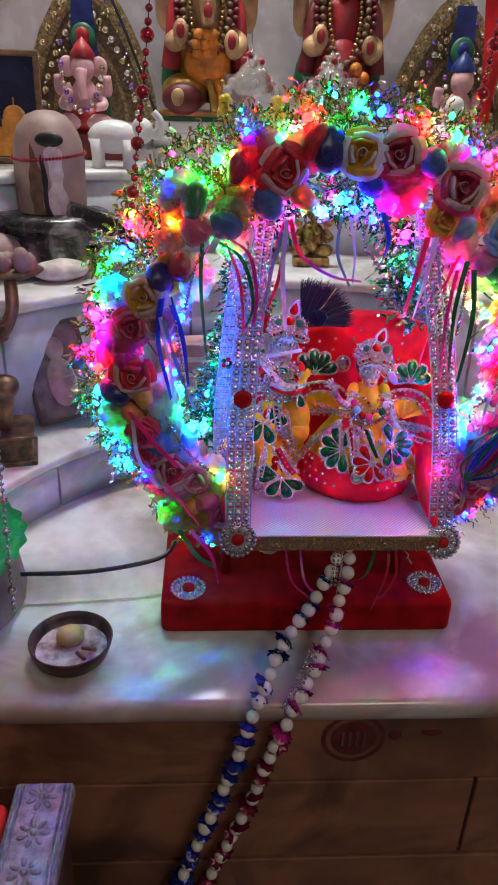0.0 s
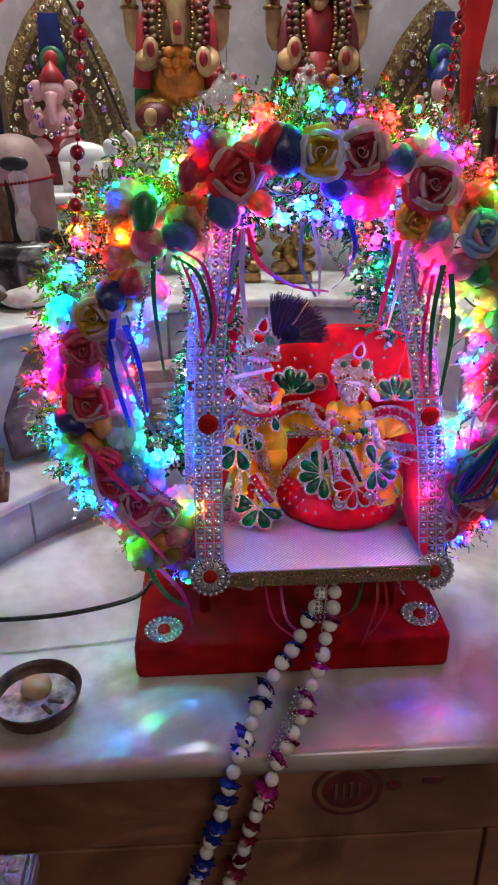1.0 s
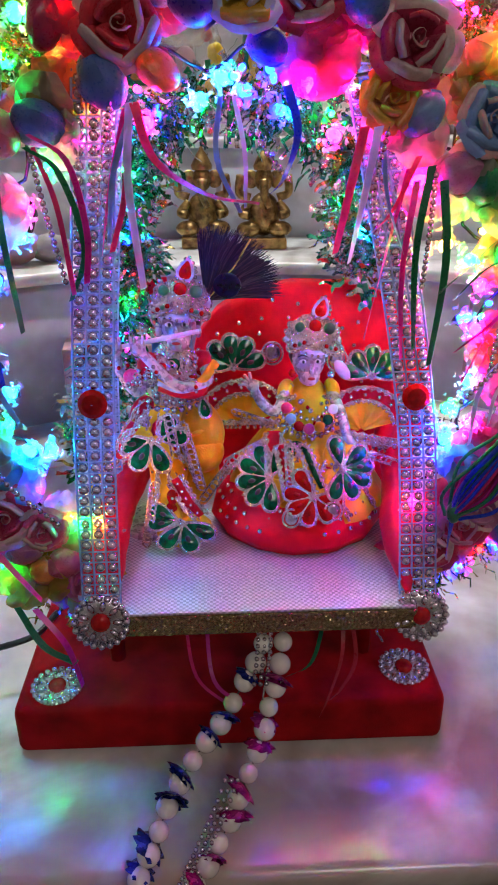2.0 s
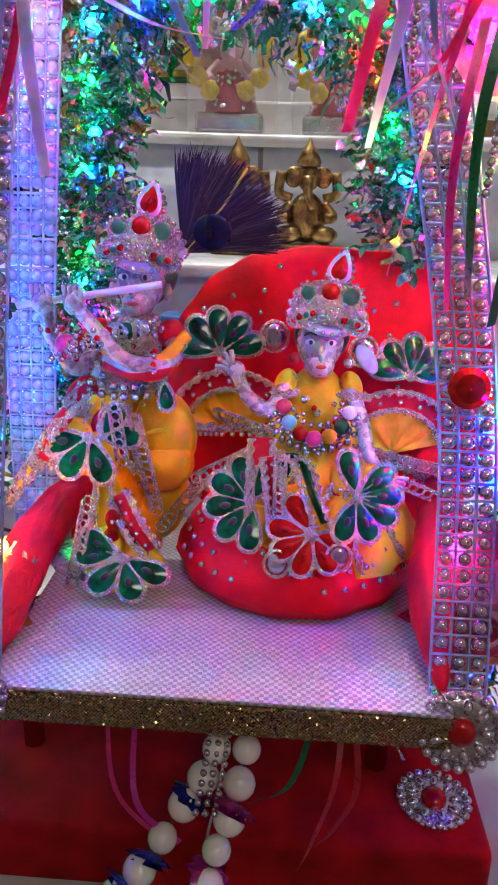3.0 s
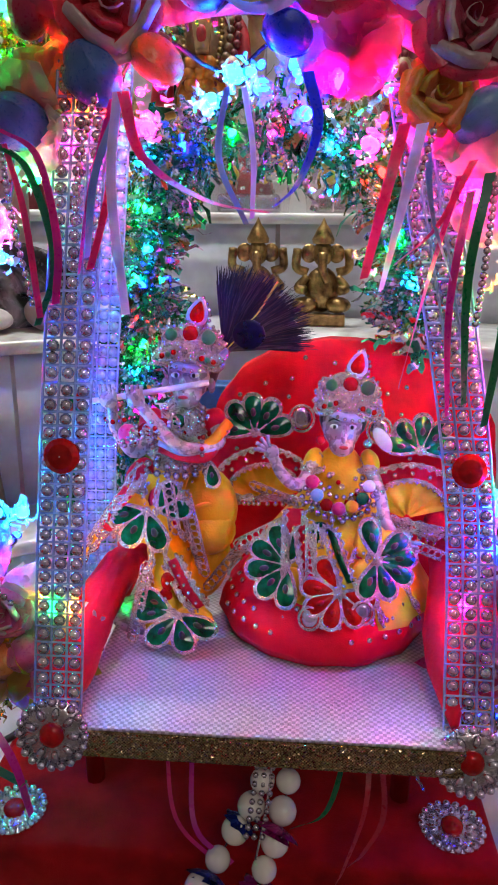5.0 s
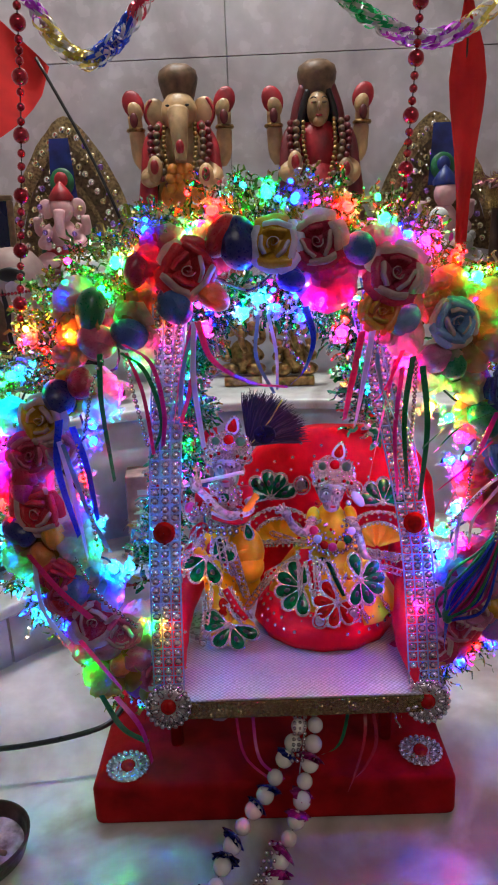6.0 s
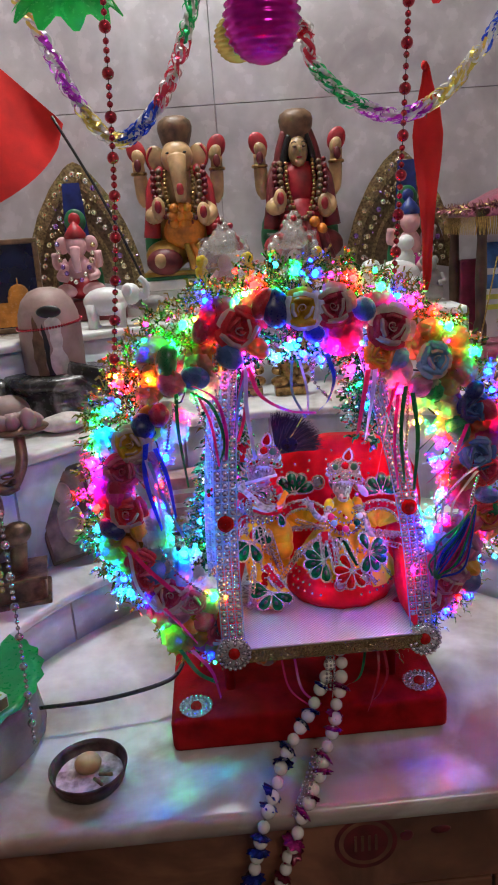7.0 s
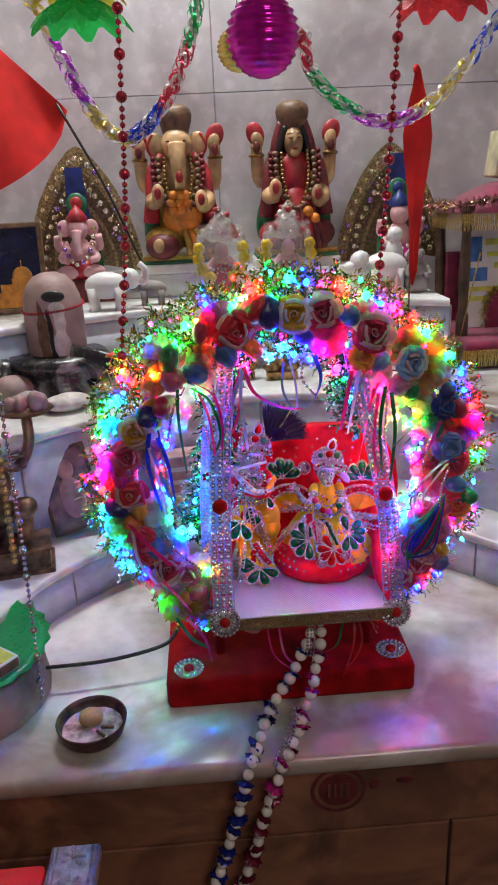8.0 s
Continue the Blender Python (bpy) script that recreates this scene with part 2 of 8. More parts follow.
GOLD_FRINGE = mat("gold_fringe", (0.55, 0.38, 0.10), 0.4, 0.6, 0.3, 400, bump=0.8, bump_scale=1500)
DARK_WOOD = mat("dark_wood", (0.09, 0.05, 0.03), 0.45, vary=0.35, scale=30, bump=0.3)
GREEN_PLASTIC = mat("green_plastic", (0.02, 0.42, 0.12), 0.3, vary=0.12, scale=30, translucent=0.25)
LEMON = mat("lemon_skin", (0.75, 0.52, 0.02), 0.45, vary=0.1, scale=60, bump=0.5, bump_scale=500)
CAMPHOR = mat("wax_and_ash", (0.50, 0.36, 0.36), 0.6, vary=0.4, second=(0.14, 0.09, 0.08), scale=90, bump=0.8, bump_scale=300)
CREAM_LUMP = mat("cream_wax", (0.50, 0.33, 0.15), 0.5, vary=0.12, scale=60, bump=0.4)
PAPER_WHITE = mat("white_paper", (0.72, 0.70, 0.68), 0.6, vary=0.05)
PAPER_YELLOW = mat("yellow_printed_card", (0.62, 0.60, 0.10), 0.5, vary=0.15, scale=60)
PAPER_PINK = mat("pink_printed_card", (0.55, 0.33, 0.33), 0.5, vary=0.25, scale=40)
PAPER_BLUE = mat("blue_printed_card", (0.05, 0.16, 0.45), 0.45, vary=0.3, scale=60)
NIGHT_PRINT = mat("night_blue_print", (0.012, 0.016, 0.05), 0.2, vary=0.2, coat=0.6)
SUNSET_PRINT = mat("orange_temple_print", (0.62, 0.24, 0.05), 0.25, vary=0.3, scale=40, coat=0.6)
INK = mat("ink", (0.04, 0.012, 0.02), 0.6, vary=0.1)
FEATHER = mat("peacock_barbs", (0.03, 0.024, 0.07), 0.35, 0.3, 0.4, 200, palette=[(0.005, 0.006, 0.022), (0.022, 0.015, 0.04), (0.008, 0.012, 0.045), (0.055, 0.042, 0.07)])
FEATHER_EYE = mat("peacock_eye", (0.004, 0.006, 0.05), 0.3, 0.3, 0.3, 200)
TINSEL_GREEN = mat("green_gold_tinsel", (0.3, 0.4, 0.2), 0.16, 0.9, 0.2, 100, translucent=0.08,
                   palette=[(0.62, 0.52, 0.10), (0.74, 0.58, 0.16), (0.14, 0.44, 0.10), (0.85, 0.76, 0.45), (0.34, 0.42, 0.06), (0.70, 0.52, 0.14), (0.88, 0.86, 0.78), (0.10, 0.34, 0.10)])
TINSEL_SILVER = mat("silver_green_tinsel", (0.4, 0.5, 0.5), 0.12, 0.95, 0.2, 100, translucent=0.05,
                    palette=[(0.10, 0.66, 0.42), (0.86, 0.88, 0.88), (0.05, 0.48, 0.20), (0.70, 0.80, 0.84), (0.66, 0.50, 0.16), (0.20, 0.74, 0.74), (0.84, 0.60, 0.84)])
FABRIC = {
    "red": (0.62, 0.03, 0.05), "maroon": (0.46, 0.03, 0.09), "pink": (0.62, 0.10, 0.22), "mustard": (0.62, 0.34, 0.03),
    "orange": (0.68, 0.20, 0.05), "blue": (0.07, 0.15, 0.42), "navy": (0.022, 0.026, 0.17), "green": (0.012, 0.19, 0.07),
    "white": (0.72, 0.66, 0.64), "blush": (0.56, 0.38, 0.38), "mauve": (0.46, 0.16, 0.30), "sky": (0.20, 0.34, 0.62), "magenta": (0.62, 0.02, 0.30),
    "lilac": (0.62, 0.60, 0.92), "hotpink": (0.80, 0.03, 0.20), "royal": (0.015, 0.05, 0.62)}
SATIN = {k: mat(k + "_satin_fabric", c, 0.30, 0.0, 0.16, 70, 0.25, 600, sheen=0.1, translucent=0.14) for k, c in FABRIC.items()}
RIBBON_SATIN = {k: mat(k + "_gift_ribbon", c, 0.30, 0.0, 0.12, 70, 0.15, 600, translucent=0.35) for k, c in FABRIC.items()}
ORGANZA = {k: mat(k + "_organza", c, 0.5, 0.0, 0.12, 60, 0.2, 500, translucent=0.6, alpha=0.72)
           for k, c in (("yellow", (0.56, 0.34, 0.05)), ("peach", (0.58, 0.26, 0.14)), ("cream", (0.56, 0.50, 0.42)), ("rose", (0.56, 0.09, 0.20)), ("aqua", (0.20, 0.46, 0.52)))}
LED_COLORS = {"blue": (0.0006, 0.0045, 0.82), "green": (0.0008, 1.0, 0.09), "red": (1.0, 0.0012, 0.001), "pink": (0.90, 0.0012, 0.27),
              "cyan": (0.001, 0.30, 1.0), "amber": (1.0, 0.28, 0.012)}
LED_POWER = 245.0
LED = {k: mat(k + "_led", c, 0.3, emit=LED_POWER) for k, c in LED_COLORS.items()}
FOIL = {k: mat(k + "_foil", tuple(min(1.0, 1.7 * q) for q in c), 0.16, 0.75, 0.1, 80, translucent=0.25) for k, c in
        (("purple", (0.42, 0.05, 0.50)), ("gold", (0.62, 0.45, 0.12)), ("blue", (0.03, 0.08, 0.50)), ("red", (0.55, 0.06, 0.10)),
         ("green", (0.03, 0.42, 0.14)), ("silver", (0.75, 0.74, 0.78)), ("magenta", (0.45, 0.01, 0.30)))}


BRIGHT_FOIL = {k: mat("thin_" + k + "_foil", c, 0.25, 0.25, 0.12, 60, translucent=0.45) for k, c in
               (("green", (0.02, 0.62, 0.10)), ("gold", (0.80, 0.62, 0.08)), ("blue", (0.03, 0.12, 0.60)), ("red", (0.75, 0.03, 0.04)))}
CRINKLED_FILM = mat("crinkled_clear_film", (0.86, 0.80, 0.76), 0.12, 0.55, 0.1, 200, bump=1.0, bump_scale=260, alpha=0.55)
GLOW_TUFT = mat("glow_flake_film", (0.60, 0.60, 0.62), 0.35, 0.0, 0.05, 100, translucent=0.55, alpha=0.42)


# ---- geometry helpers ----
class Geo:
    """Gathers vertices and faces of one mesh, with a material slot per face."""

    def __init__(self):
        self.v, self.f, self.m, self.s = [], [], [], []

    def add(self, verts, faces, mi=0, smooth=True, m=None):
        base = len(self.v)
        if m is not None:
            verts = [m @ Vector(p) for p in verts]
        self.v.extend([tuple(p) for p in verts])
        self.f.extend([tuple(base + i for i in f) for f in faces])
        self.m.extend([mi] * len(faces))
        self.s.extend([smooth] * len(faces))
        return self

    def grid(self, rows, mi=0, closed_u=False, closed_v=False, smooth=True, m=None):
        nr, nc = len(rows), len(rows[0])
        faces = []
        for i in range(nr if closed_v else nr - 1):
            for j in range(nc if closed_u else nc - 1):
                faces.append((i * nc + j, i * nc + (j + 1) % nc, ((i + 1) % nr) * nc + (j + 1) % nc, ((i + 1) % nr) * nc + j))
        return self.add([p for r in rows for p in r], faces, mi, smooth, m)

    def rbox(self, c, size, bevel=0.002, mi=0, rot=None, seg=2, smooth=False):
        bm = bmesh.new()
        bmesh.ops.create_cube(bm, size=1.0)
        bmesh.ops.scale(bm, vec=size, verts=bm.verts)
        if bevel:
            bmesh.ops.bevel(bm, geom=bm.edges[:], offset=min(bevel, min(size) * 0.45), segments=seg, affect="EDGES", profile=0.5)
        m = Matrix.Translation(c) @ (rot.to_4x4() if rot else Matrix())
        bm.verts.ensure_lookup_table()
        self.add([v.co.copy() for v in bm.verts], [[v.index for v in f.verts] for f in bm.faces], mi, smooth, m)
        bm.free()
        return self

    def ell(self, c, r, mi=0, rot=None, seg=14, rings=9, m=None):
        r = (r, r, r) if not hasattr(r, "__len__") else r
        rows = []
        for i in range(rings + 1):
            a = math.pi * i / rings - math.pi / 2
            ca = max(math.cos(a), 0.003)
            rows.append([(r[0] * ca * math.cos(2 * math.pi * j / seg), r[1] * ca * math.sin(2 * math.pi * j / seg), r[2] * math.sin(a)) for j in range(seg)])
        mm = Matrix.Translation(c) @ (rot.to_4x4() if rot else Matrix())
        return self.grid(rows, mi, closed_u=True, m=(m @ mm if m is not None else mm))

    def lathe(self, profile, c=(0, 0, 0), mi=0, seg=24, rot=None, smooth=True, wave=None):
        rows = []
        for r, z in profile:
            rows.append([((r * (wave(j / seg, z) if wave else 1)) * math.cos(2 * math.pi * j / seg),
                          (r * (wave(j / seg, z) if wave else 1)) * math.sin(2 * math.pi * j / seg), z) for j in range(seg)])
        return self.grid(rows, mi, closed_u=True, smooth=smooth, m=Matrix.Translation(c) @ (rot.to_4x4() if rot else Matrix()))

    def tube(self, pts, rad, mi=0, seg=8, flat=1.0, cap=True):
        pts = [Vector(p) for p in pts]
        n = len(pts)
        rads = rad if hasattr(rad, "__len__") else [rad] * n
        rows, side = [], None
        for i, p in enumerate(pts):
            d = (pts[min(i + 1, n - 1)] - pts[max(i - 1, 0)]).normalized()
            if side is None:
                side = d.cross(Vector((0, 1, 0.13)))
                side = side if side.length > 0.1 else d.cross(Vector((1, 0, 0)))
            side = (side - d * side.dot(d)).normalized()
            up = d.cross(side)
            rows.append([p + rads[i] * (math.cos(2 * math.pi * j / seg) * side + flat * math.sin(2 * math.pi * j / seg) * up) for j in range(seg)])
        if cap:
            rows.insert(0, [pts[0] + (q - pts[0]) * 0.02 for q in rows[0]])
            rows.append([pts[-1] + (q - pts[-1]) * 0.02 for q in rows[-1]])
        return self.grid(rows, mi, closed_u=True)

    def strip(self, pts, width, across, mi=0, taper=True):
        """A ribbon along pts, across which the given direction (or list of them) points."""
        pts = [Vector(p) for p in pts]
        rows = []
        for i, p in enumerate(pts):
            a = Vector(across[i] if isinstance(across, list) else across).normalized()
            w = width * (0.45 if taper and i == len(pts) - 1 else 1) / 2
            rows.append([p - a * w, p + a * w])
        return self.grid(rows, mi)


def mesh_of(name, geo, mats):
    me = bpy.data.meshes.new(name)
    me.from_pydata(geo.v, [], geo.f)
    for mm in mats if isinstance(mats, (list, tuple)) else [mats]:
        me.materials.append(mm)
    me.polygons.foreach_set("material_index", geo.m)
    me.polygons.foreach_set("use_smooth", geo.s)
    me.update()
    bm = bmesh.new()
    bm.from_mesh(me)
    bmesh.ops.recalc_face_normals(bm, faces=bm.faces[:])
    bm.to_mesh(me)
    bm.free()
    return me


PLACES = {}


def attach(ob, parent, m=Matrix()):
    """Hangs ob under parent at the world pose m."""
    ob.parent = parent
    ob.matrix_parent_inverse = PLACES[parent].inverted()
    ob.matrix_basis = m
    PLACES[ob] = m.copy()
    return ob


def part(name, geo, mats, parent, label="", m=Matrix(), kind=""):
    me = geo if isinstance(geo, bpy.types.Mesh) else mesh_of(name, geo, mats)
    return tagged(attach(new(name, me), parent, m), label, "", "", kind)


def thing(name, at, label, category, group="", kind=""):
    ob = new(name)
    ob.empty_display_size = 0.02
    ob.matrix_basis = Matrix.Translation(at)
    PLACES[ob] = Matrix.Translation(at)
    return tagged(ob, label, category, group, kind)


def solid(name, geo, mats, label, category, group="", kind=""):
    ob = new(name, mesh_of(name, geo, mats))
    PLACES[ob] = Matrix()
    return tagged(ob, label, category, group, kind)


def rot(x=0, y=0, z=0):
    return Euler((radians(x), radians(y), radians(z))).to_matrix()


def curve_pts(knots, n=12):
    """A smooth line through the knots."""
    k = [Vector(p) for p in knots]
    k = [2 * k[0] - k[1]] + k + [2 * k[-1] - k[-2]]
    out = []
    for i in range(1, len(k) - 2):
        for j in range(n):
            t = j / n
            out.append(0.5 * (2 * k[i] + (k[i + 1] - k[i - 1]) * t + (2 * k[i - 1] - 5 * k[i] + 4 * k[i + 1] - k[i + 2]) * t * t
                              + (3 * k[i] - k[i - 1] - 3 * k[i + 1] + k[i + 2]) * t ** 3))
    out.append(k[-2])
    return out


rnd = random.Random(7)

# ---- the place ----
CX, CY = 0.03, -0.03     # centre of the round marble tiers
FRONT, WALL_Y = -0.096, 0.755


def arc(radius, a0=-8, a1=188, n=72):
    return [(CX + radius * math.cos(radians(a0 + (a1 - a0) * i / n)), CY + radius * math.sin(radians(a0 + (a1 - a0) * i / n))) for i in range(n + 1)]


def slab(name, z0, z1, radius, overhang, label, first=-8, xmax=1.08):
    """A tier whose front is a hollow round: the marble reaches from the arc back to the walls, with a rounded top slab and a riser."""
    t = thing(name, (CX, 0.7, z0), label, "marble step", "", "structure")
    lip = 0.012
    sweep = 188 - first
    far = [(CX + 1.4 * math.cos(radians(first + sweep * i / 72)), CY + 1.4 * math.sin(radians(first + sweep * i / 72))) for i in range(73)]
    far = [(max(-0.98, min(xmax, x)), max(-0.35, min(WALL_Y - 0.002, y))) for x, y in far]
    g = Geo()
    rows = []
    for r, z in ((radius + 0.02, z1 - lip), (radius + 0.002, z1 - lip), (radius, z1 - lip * 0.75), (radius, z1 - lip * 0.25), (radius + 0.003, z1), (radius + 0.05, z1)):
        rows.append([(min(x, xmax), y, z) for x, y in arc(r, first)])
    rows.append([(x, y, z1) for x, y in far])
    g.grid(rows, 0)
    part("top_slab", g, [WHITE_MARBLE], t, "white marble with a rounded lip")
    # riser panels, each a stone of its own
    n = round(sweep / 16)
    for i in range(n):
        a0, a1 = first + sweep * i / n + 0.25, first + sweep * (i + 1) / n - 0.25
        g = Geo()
        r = radius + overhang
        ring = arc(r, a0, a1, 6)
        back = arc(r + 0.012, a0, a1, 6)
        g.grid([[(x, y, z0) for x, y in back], [(x, y, z0) for x, y in ring], [(x, y, z1 - lip) for x, y in ring], [(x, y, z1 - lip) for x, y in back]], 0)
        part("riser_panel", g, [BLUE_MARBLE], t)
    g = Geo()
    g.grid([[(x, y, z0) for x, y in arc(radius + overhang + 0.003, first)], [(x, y, z1 - lip) for x, y in arc(radius + overhang + 0.003, first)]], 0)
    part("riser_joint", g, [GROUT], t)
    if first > 0:
        y0 = arc(radius, first)[0][1]
        part("end_panel", Geo().rbox((xmax - 0.006, (y0 + WALL_Y) / 2 + 0.008, (z0 + z1) / 2), (0.012, WALL_Y - y0 - 0.02, z1 - z0 - 0.002), 0.001), [WHITE_MARBLE], t)
    return t


# altar table: worn white marble top with a rounded front, brown stone front below
table = thing("altar_table", (0.03, 0.3, -0.45), "white marble altar top with grey stains and brown stone front", "altar", "", "structure")
g = Geo()
prof = [(FRONT + 0.02, -0.022), (FRONT + 0.002, -0.022), (FRONT - 0.003, -0.018), (FRONT - 0.004, -0.008), (FRONT - 0.002, -0.002), (FRONT + 0.004, 0.0), (0.0, 0.0), (0.35, 0.0), (WALL_Y, 0.0)]
g.grid([[(-0.98 + 2.06 * j / 40, y, z) for j in range(41)] for y, z in prof], 0)
part("table_top", g, [TABLE_MARBLE], table, "white marble with a worn rounded front edge")
for x0, x1, z0, z1 in ((-0.98, -0.31, -0.098, -0.022), (-0.31, 0.36, -0.098, -0.022), (0.36, 1.08, -0.098, -0.022),
                       (-0.98, -0.40, -0.200, -0.101), (-0.40, 0.172, -0.200, -0.101), (0.172, 1.08, -0.200, -0.101), (-0.98, 1.08, -0.45, -0.206)):
    g = Geo().rbox(((x0 + x1) / 2, FRONT + 0.014, (z0 + z1) / 2), (x1 - x0 - 0.003, 0.02, z1 - z0), 0.0015)
    part("front_panel", g, [BROWN_STONE], table)
g = Geo().rbox((0.05, FRONT + 0.022, -0.235), (2.06, 0.02, 0.42), 0)
part("front_joint", g, [GROUT], table)
# painted round emblem and a small painted mark on the front
g = Geo()
for r0, r1 in ((0.0235, 0.0275), (0.0, 0.0195)):
    g.grid([[(0.057 + r * math.cos(a), FRONT + 0.0034, -0.047 + r * math.sin(a)) for a in [2 * math.pi * j / 40 for j in range(40)]] for r in (r0 + 1e-4, r1)], 0, closed_u=True)
part("painted_emblem", g, [PAINT_DARKRED], table, "faded dark red painted round emblem")
g = Geo()
for dx in (-0.009, -0.003, 0.003, 0.009):
    g.rbox((0.057 + dx, FRONT + 0.0028, -0.047), (0.0022, 0.001, 0.016), 0)
part("emblem_pattern", g, [BROWN_STONE], table)
g = Geo().ell((0.123, FRONT + 0.004, -0.041), (0.009, 0.0012, 0.0045), 0).ell((0.093, FRONT + 0.004, -0.044), (0.006, 0.001, 0.006), 0)
part("painted_mark", g, [PAINT_DARKRED], table)

slab("marble_tier_low", 0.0, 0.066, 0.347, 0.006, "low curved white marble step with blue-grey riser")
slab("marble_tier_middle", 0.066, 0.222, 0.42, 0.012, "middle curved white marble step with blue-grey riser")
slab("marble_tier_high", 0.222, 0.335, 0.58, 0.010, "high curved white marble step holding the statues", 58.4, 0.334)

# walls, ceiling, floor that close the shrine
wall_north = thing("wall_north", (0.05, WALL_Y, 0.3), "pale lilac-grey polished stone slab wall with thin joints", "wall", "", "structure")
for x0, x1 in ((-0.98, -0.605), (-0.605, -0.005), (-0.005, 0.595), (0.595, 1.08)):
    for z0, z1 in ((0.0, 0.07), (0.07, 0.668), (0.668, 1.268), (1.268, 1.75)):
        g = Geo().rbox(((x0 + x1) / 2, WALL_Y + 0.01, (z0 + z1) / 2), (x1 - x0 - 0.0013, 0.02, z1 - z0 - 0.0013), 0.0006)
        part("wall_slab", g, [WALL_MARBLE], wall_north)
part("wall_joint", Geo().rbox((0.05, WALL_Y + 0.012, 0.7), (2.06, 0.018, 2.3), 0), [GROUT], wall_north)
for nm, c, s, mm in (("wall_west", (-1.0, -0.7, 0.65), (0.04, 2.96, 2.3), PLASTER), ("wall_east", (1.1, -0.7, 0.65), (0.04, 2.96, 2.3), PLASTER),
                     ("wall_south", (0.05, -2.2, 0.65), (2.06, 0.04, 2.3), PLASTER)):
    solid(nm, Geo().rbox(c, s, 0), [mm], "plain warm plaster wall closing the room", "wall", "", "structure")
# Unseen panel added to keep the tube's light off the table's front strip.
solid("wall_header", Geo().rbox((0.05, 0.48, 1.492), (2.06, 0.02, 0.544), 0), [PLASTER], "plain unseen panel added to shade the front of the altar", "wall", "", "structure")
solid("ceiling", Geo().rbox((0.05, -0.7, 1.79), (2.2, 3.0, 0.05), 0), [PLASTER], "plain plaster ceiling", "ceiling", "", "structure")
solid("floor", Geo().rbox((0.05, -0.7, -0.475), (2.2, 3.0, 0.05), 0), [FLOOR_STONE], "dark stone floor in front of the altar", "floor", "", "structure")

# ---- the decorated swing ----
RC = Vector((0.03, 0.022, 0.245))   # centre of the front hoop
RR = 0.155
swing = thing("decorated_swing", (0.023, 0.06, 0.0), "red velvet swing stand with flower and light covered hoop", "decorative swing")
board = part("base_board", Geo().rbox((0.023, 0.057, 0.0175), (0.262, 0.145, 0.035), 0.006, seg=3, smooth=True), [DEEP_VELVET], swing, "deep red velvet covered base")


def brooch(c, r, m, parent, oval=1.0):
    """A round brooch: a silver plate, a ring of stones, inner leaves and a red centre."""
    b = part("brooch", Geo().lathe([(0.0003, 0.0), (r, 0.0), (r, 0.0008), (r * 0.6, 0.0016), (0.0003, 0.0016)], seg=28), [SILVER], parent, "silver brooch with red stone", m)
    g = Geo()
    for i in range(20):
        a = 2 * math.pi * i / 20
        g.ell((r * 0.93 * math.cos(a), r * 0.93 * math.sin(a), 0.0016), r * 0.135, 0, seg=8, rings=5)
    for i in range(9):
        a = 2 * math.pi * i / 9
        g.ell((r * 0.62 * math.cos(a), r * 0.62 * math.sin(a), 0.002), (r * 0.20, r * 0.12, r * 0.12), 0, rot=rot(z=math.degrees(a)), seg=8, rings=5)
    part("stone_ring", g, [RHINE], b, "clear rhinestones", m, "stuff")
    part("red_stone", Geo().ell((0, 0, 0.0022), (r * 0.36, r * 0.36, r * 0.22), 0), [RED_GEM], b, "faceted red stone", m)
    return b


for x, y in ((-0.084, 0.0035), (0.133, 0.0105)):
    brooch((x, y, 0.035), 0.0155, Matrix.Translation((x, y, 0.0352)), swing)


def hoop(c, rx, rz, rad, y=0.0, n=64):
    g = Geo()
    rows = []
    for i in range(n):
        a = 2 * math.pi * i / n
        d = Vector((math.cos(a), 0, math.sin(a)))
        p = Vector(c) + Vector((rx * d.x, 0, rz * d.z))
        rows.append([p + rad * (math.cos(2 * math.pi * j / 8) * d + math.sin(2 * math.pi * j / 8) * Vector((0, 1, 0))) for j in range(8)])
    return g.grid(rows, 0, closed_u=True, closed_v=True)


def on_hoop(deg, dr=0.0, dy=0.0):
    a = radians(deg)
    return RC + Vector(((RR + dr) * math.cos(a), dy, (RR + dr) * math.sin(a)))


front_hoop = part("front_hoop", hoop(RC, RR, RR, 0.006), [SATIN["maroon"]], swing, "cloth wrapped wire hoop")
BC = Vector((0.032, 0.118, 0.215))
ARCH = curve_pts([(-0.050, BC.y, 0.108), (-0.069, BC.y, 0.150), (-0.058, BC.y, 0.192), (-0.042, BC.y, 0.232), (-0.034, BC.y, 0.268), (-0.034, BC.y, 0.306), (-0.022, BC.y, 0.348), (0.030, BC.y, 0.364),
                  (0.088, BC.y, 0.350), (0.108, BC.y, 0.308), (0.110, BC.y, 0.270), (0.122, BC.y, 0.232), (0.140, BC.y, 0.190), (0.144, BC.y, 0.150), (0.110, BC.y, 0.108)], 8)
rear_hoop = part("rear_hoop", Geo().tube(ARCH, 0.004), [SATIN["green"]], swing, "wire arch wrapped in silver and green tinsel")
for x in (-0.05, 0.11):
    for y in (0.03, 0.116):
        part("hoop_post", Geo().tube([(x, y, 0.03), (x, y, 0.115)], 0.005), [DEEP_VELVET], swing)


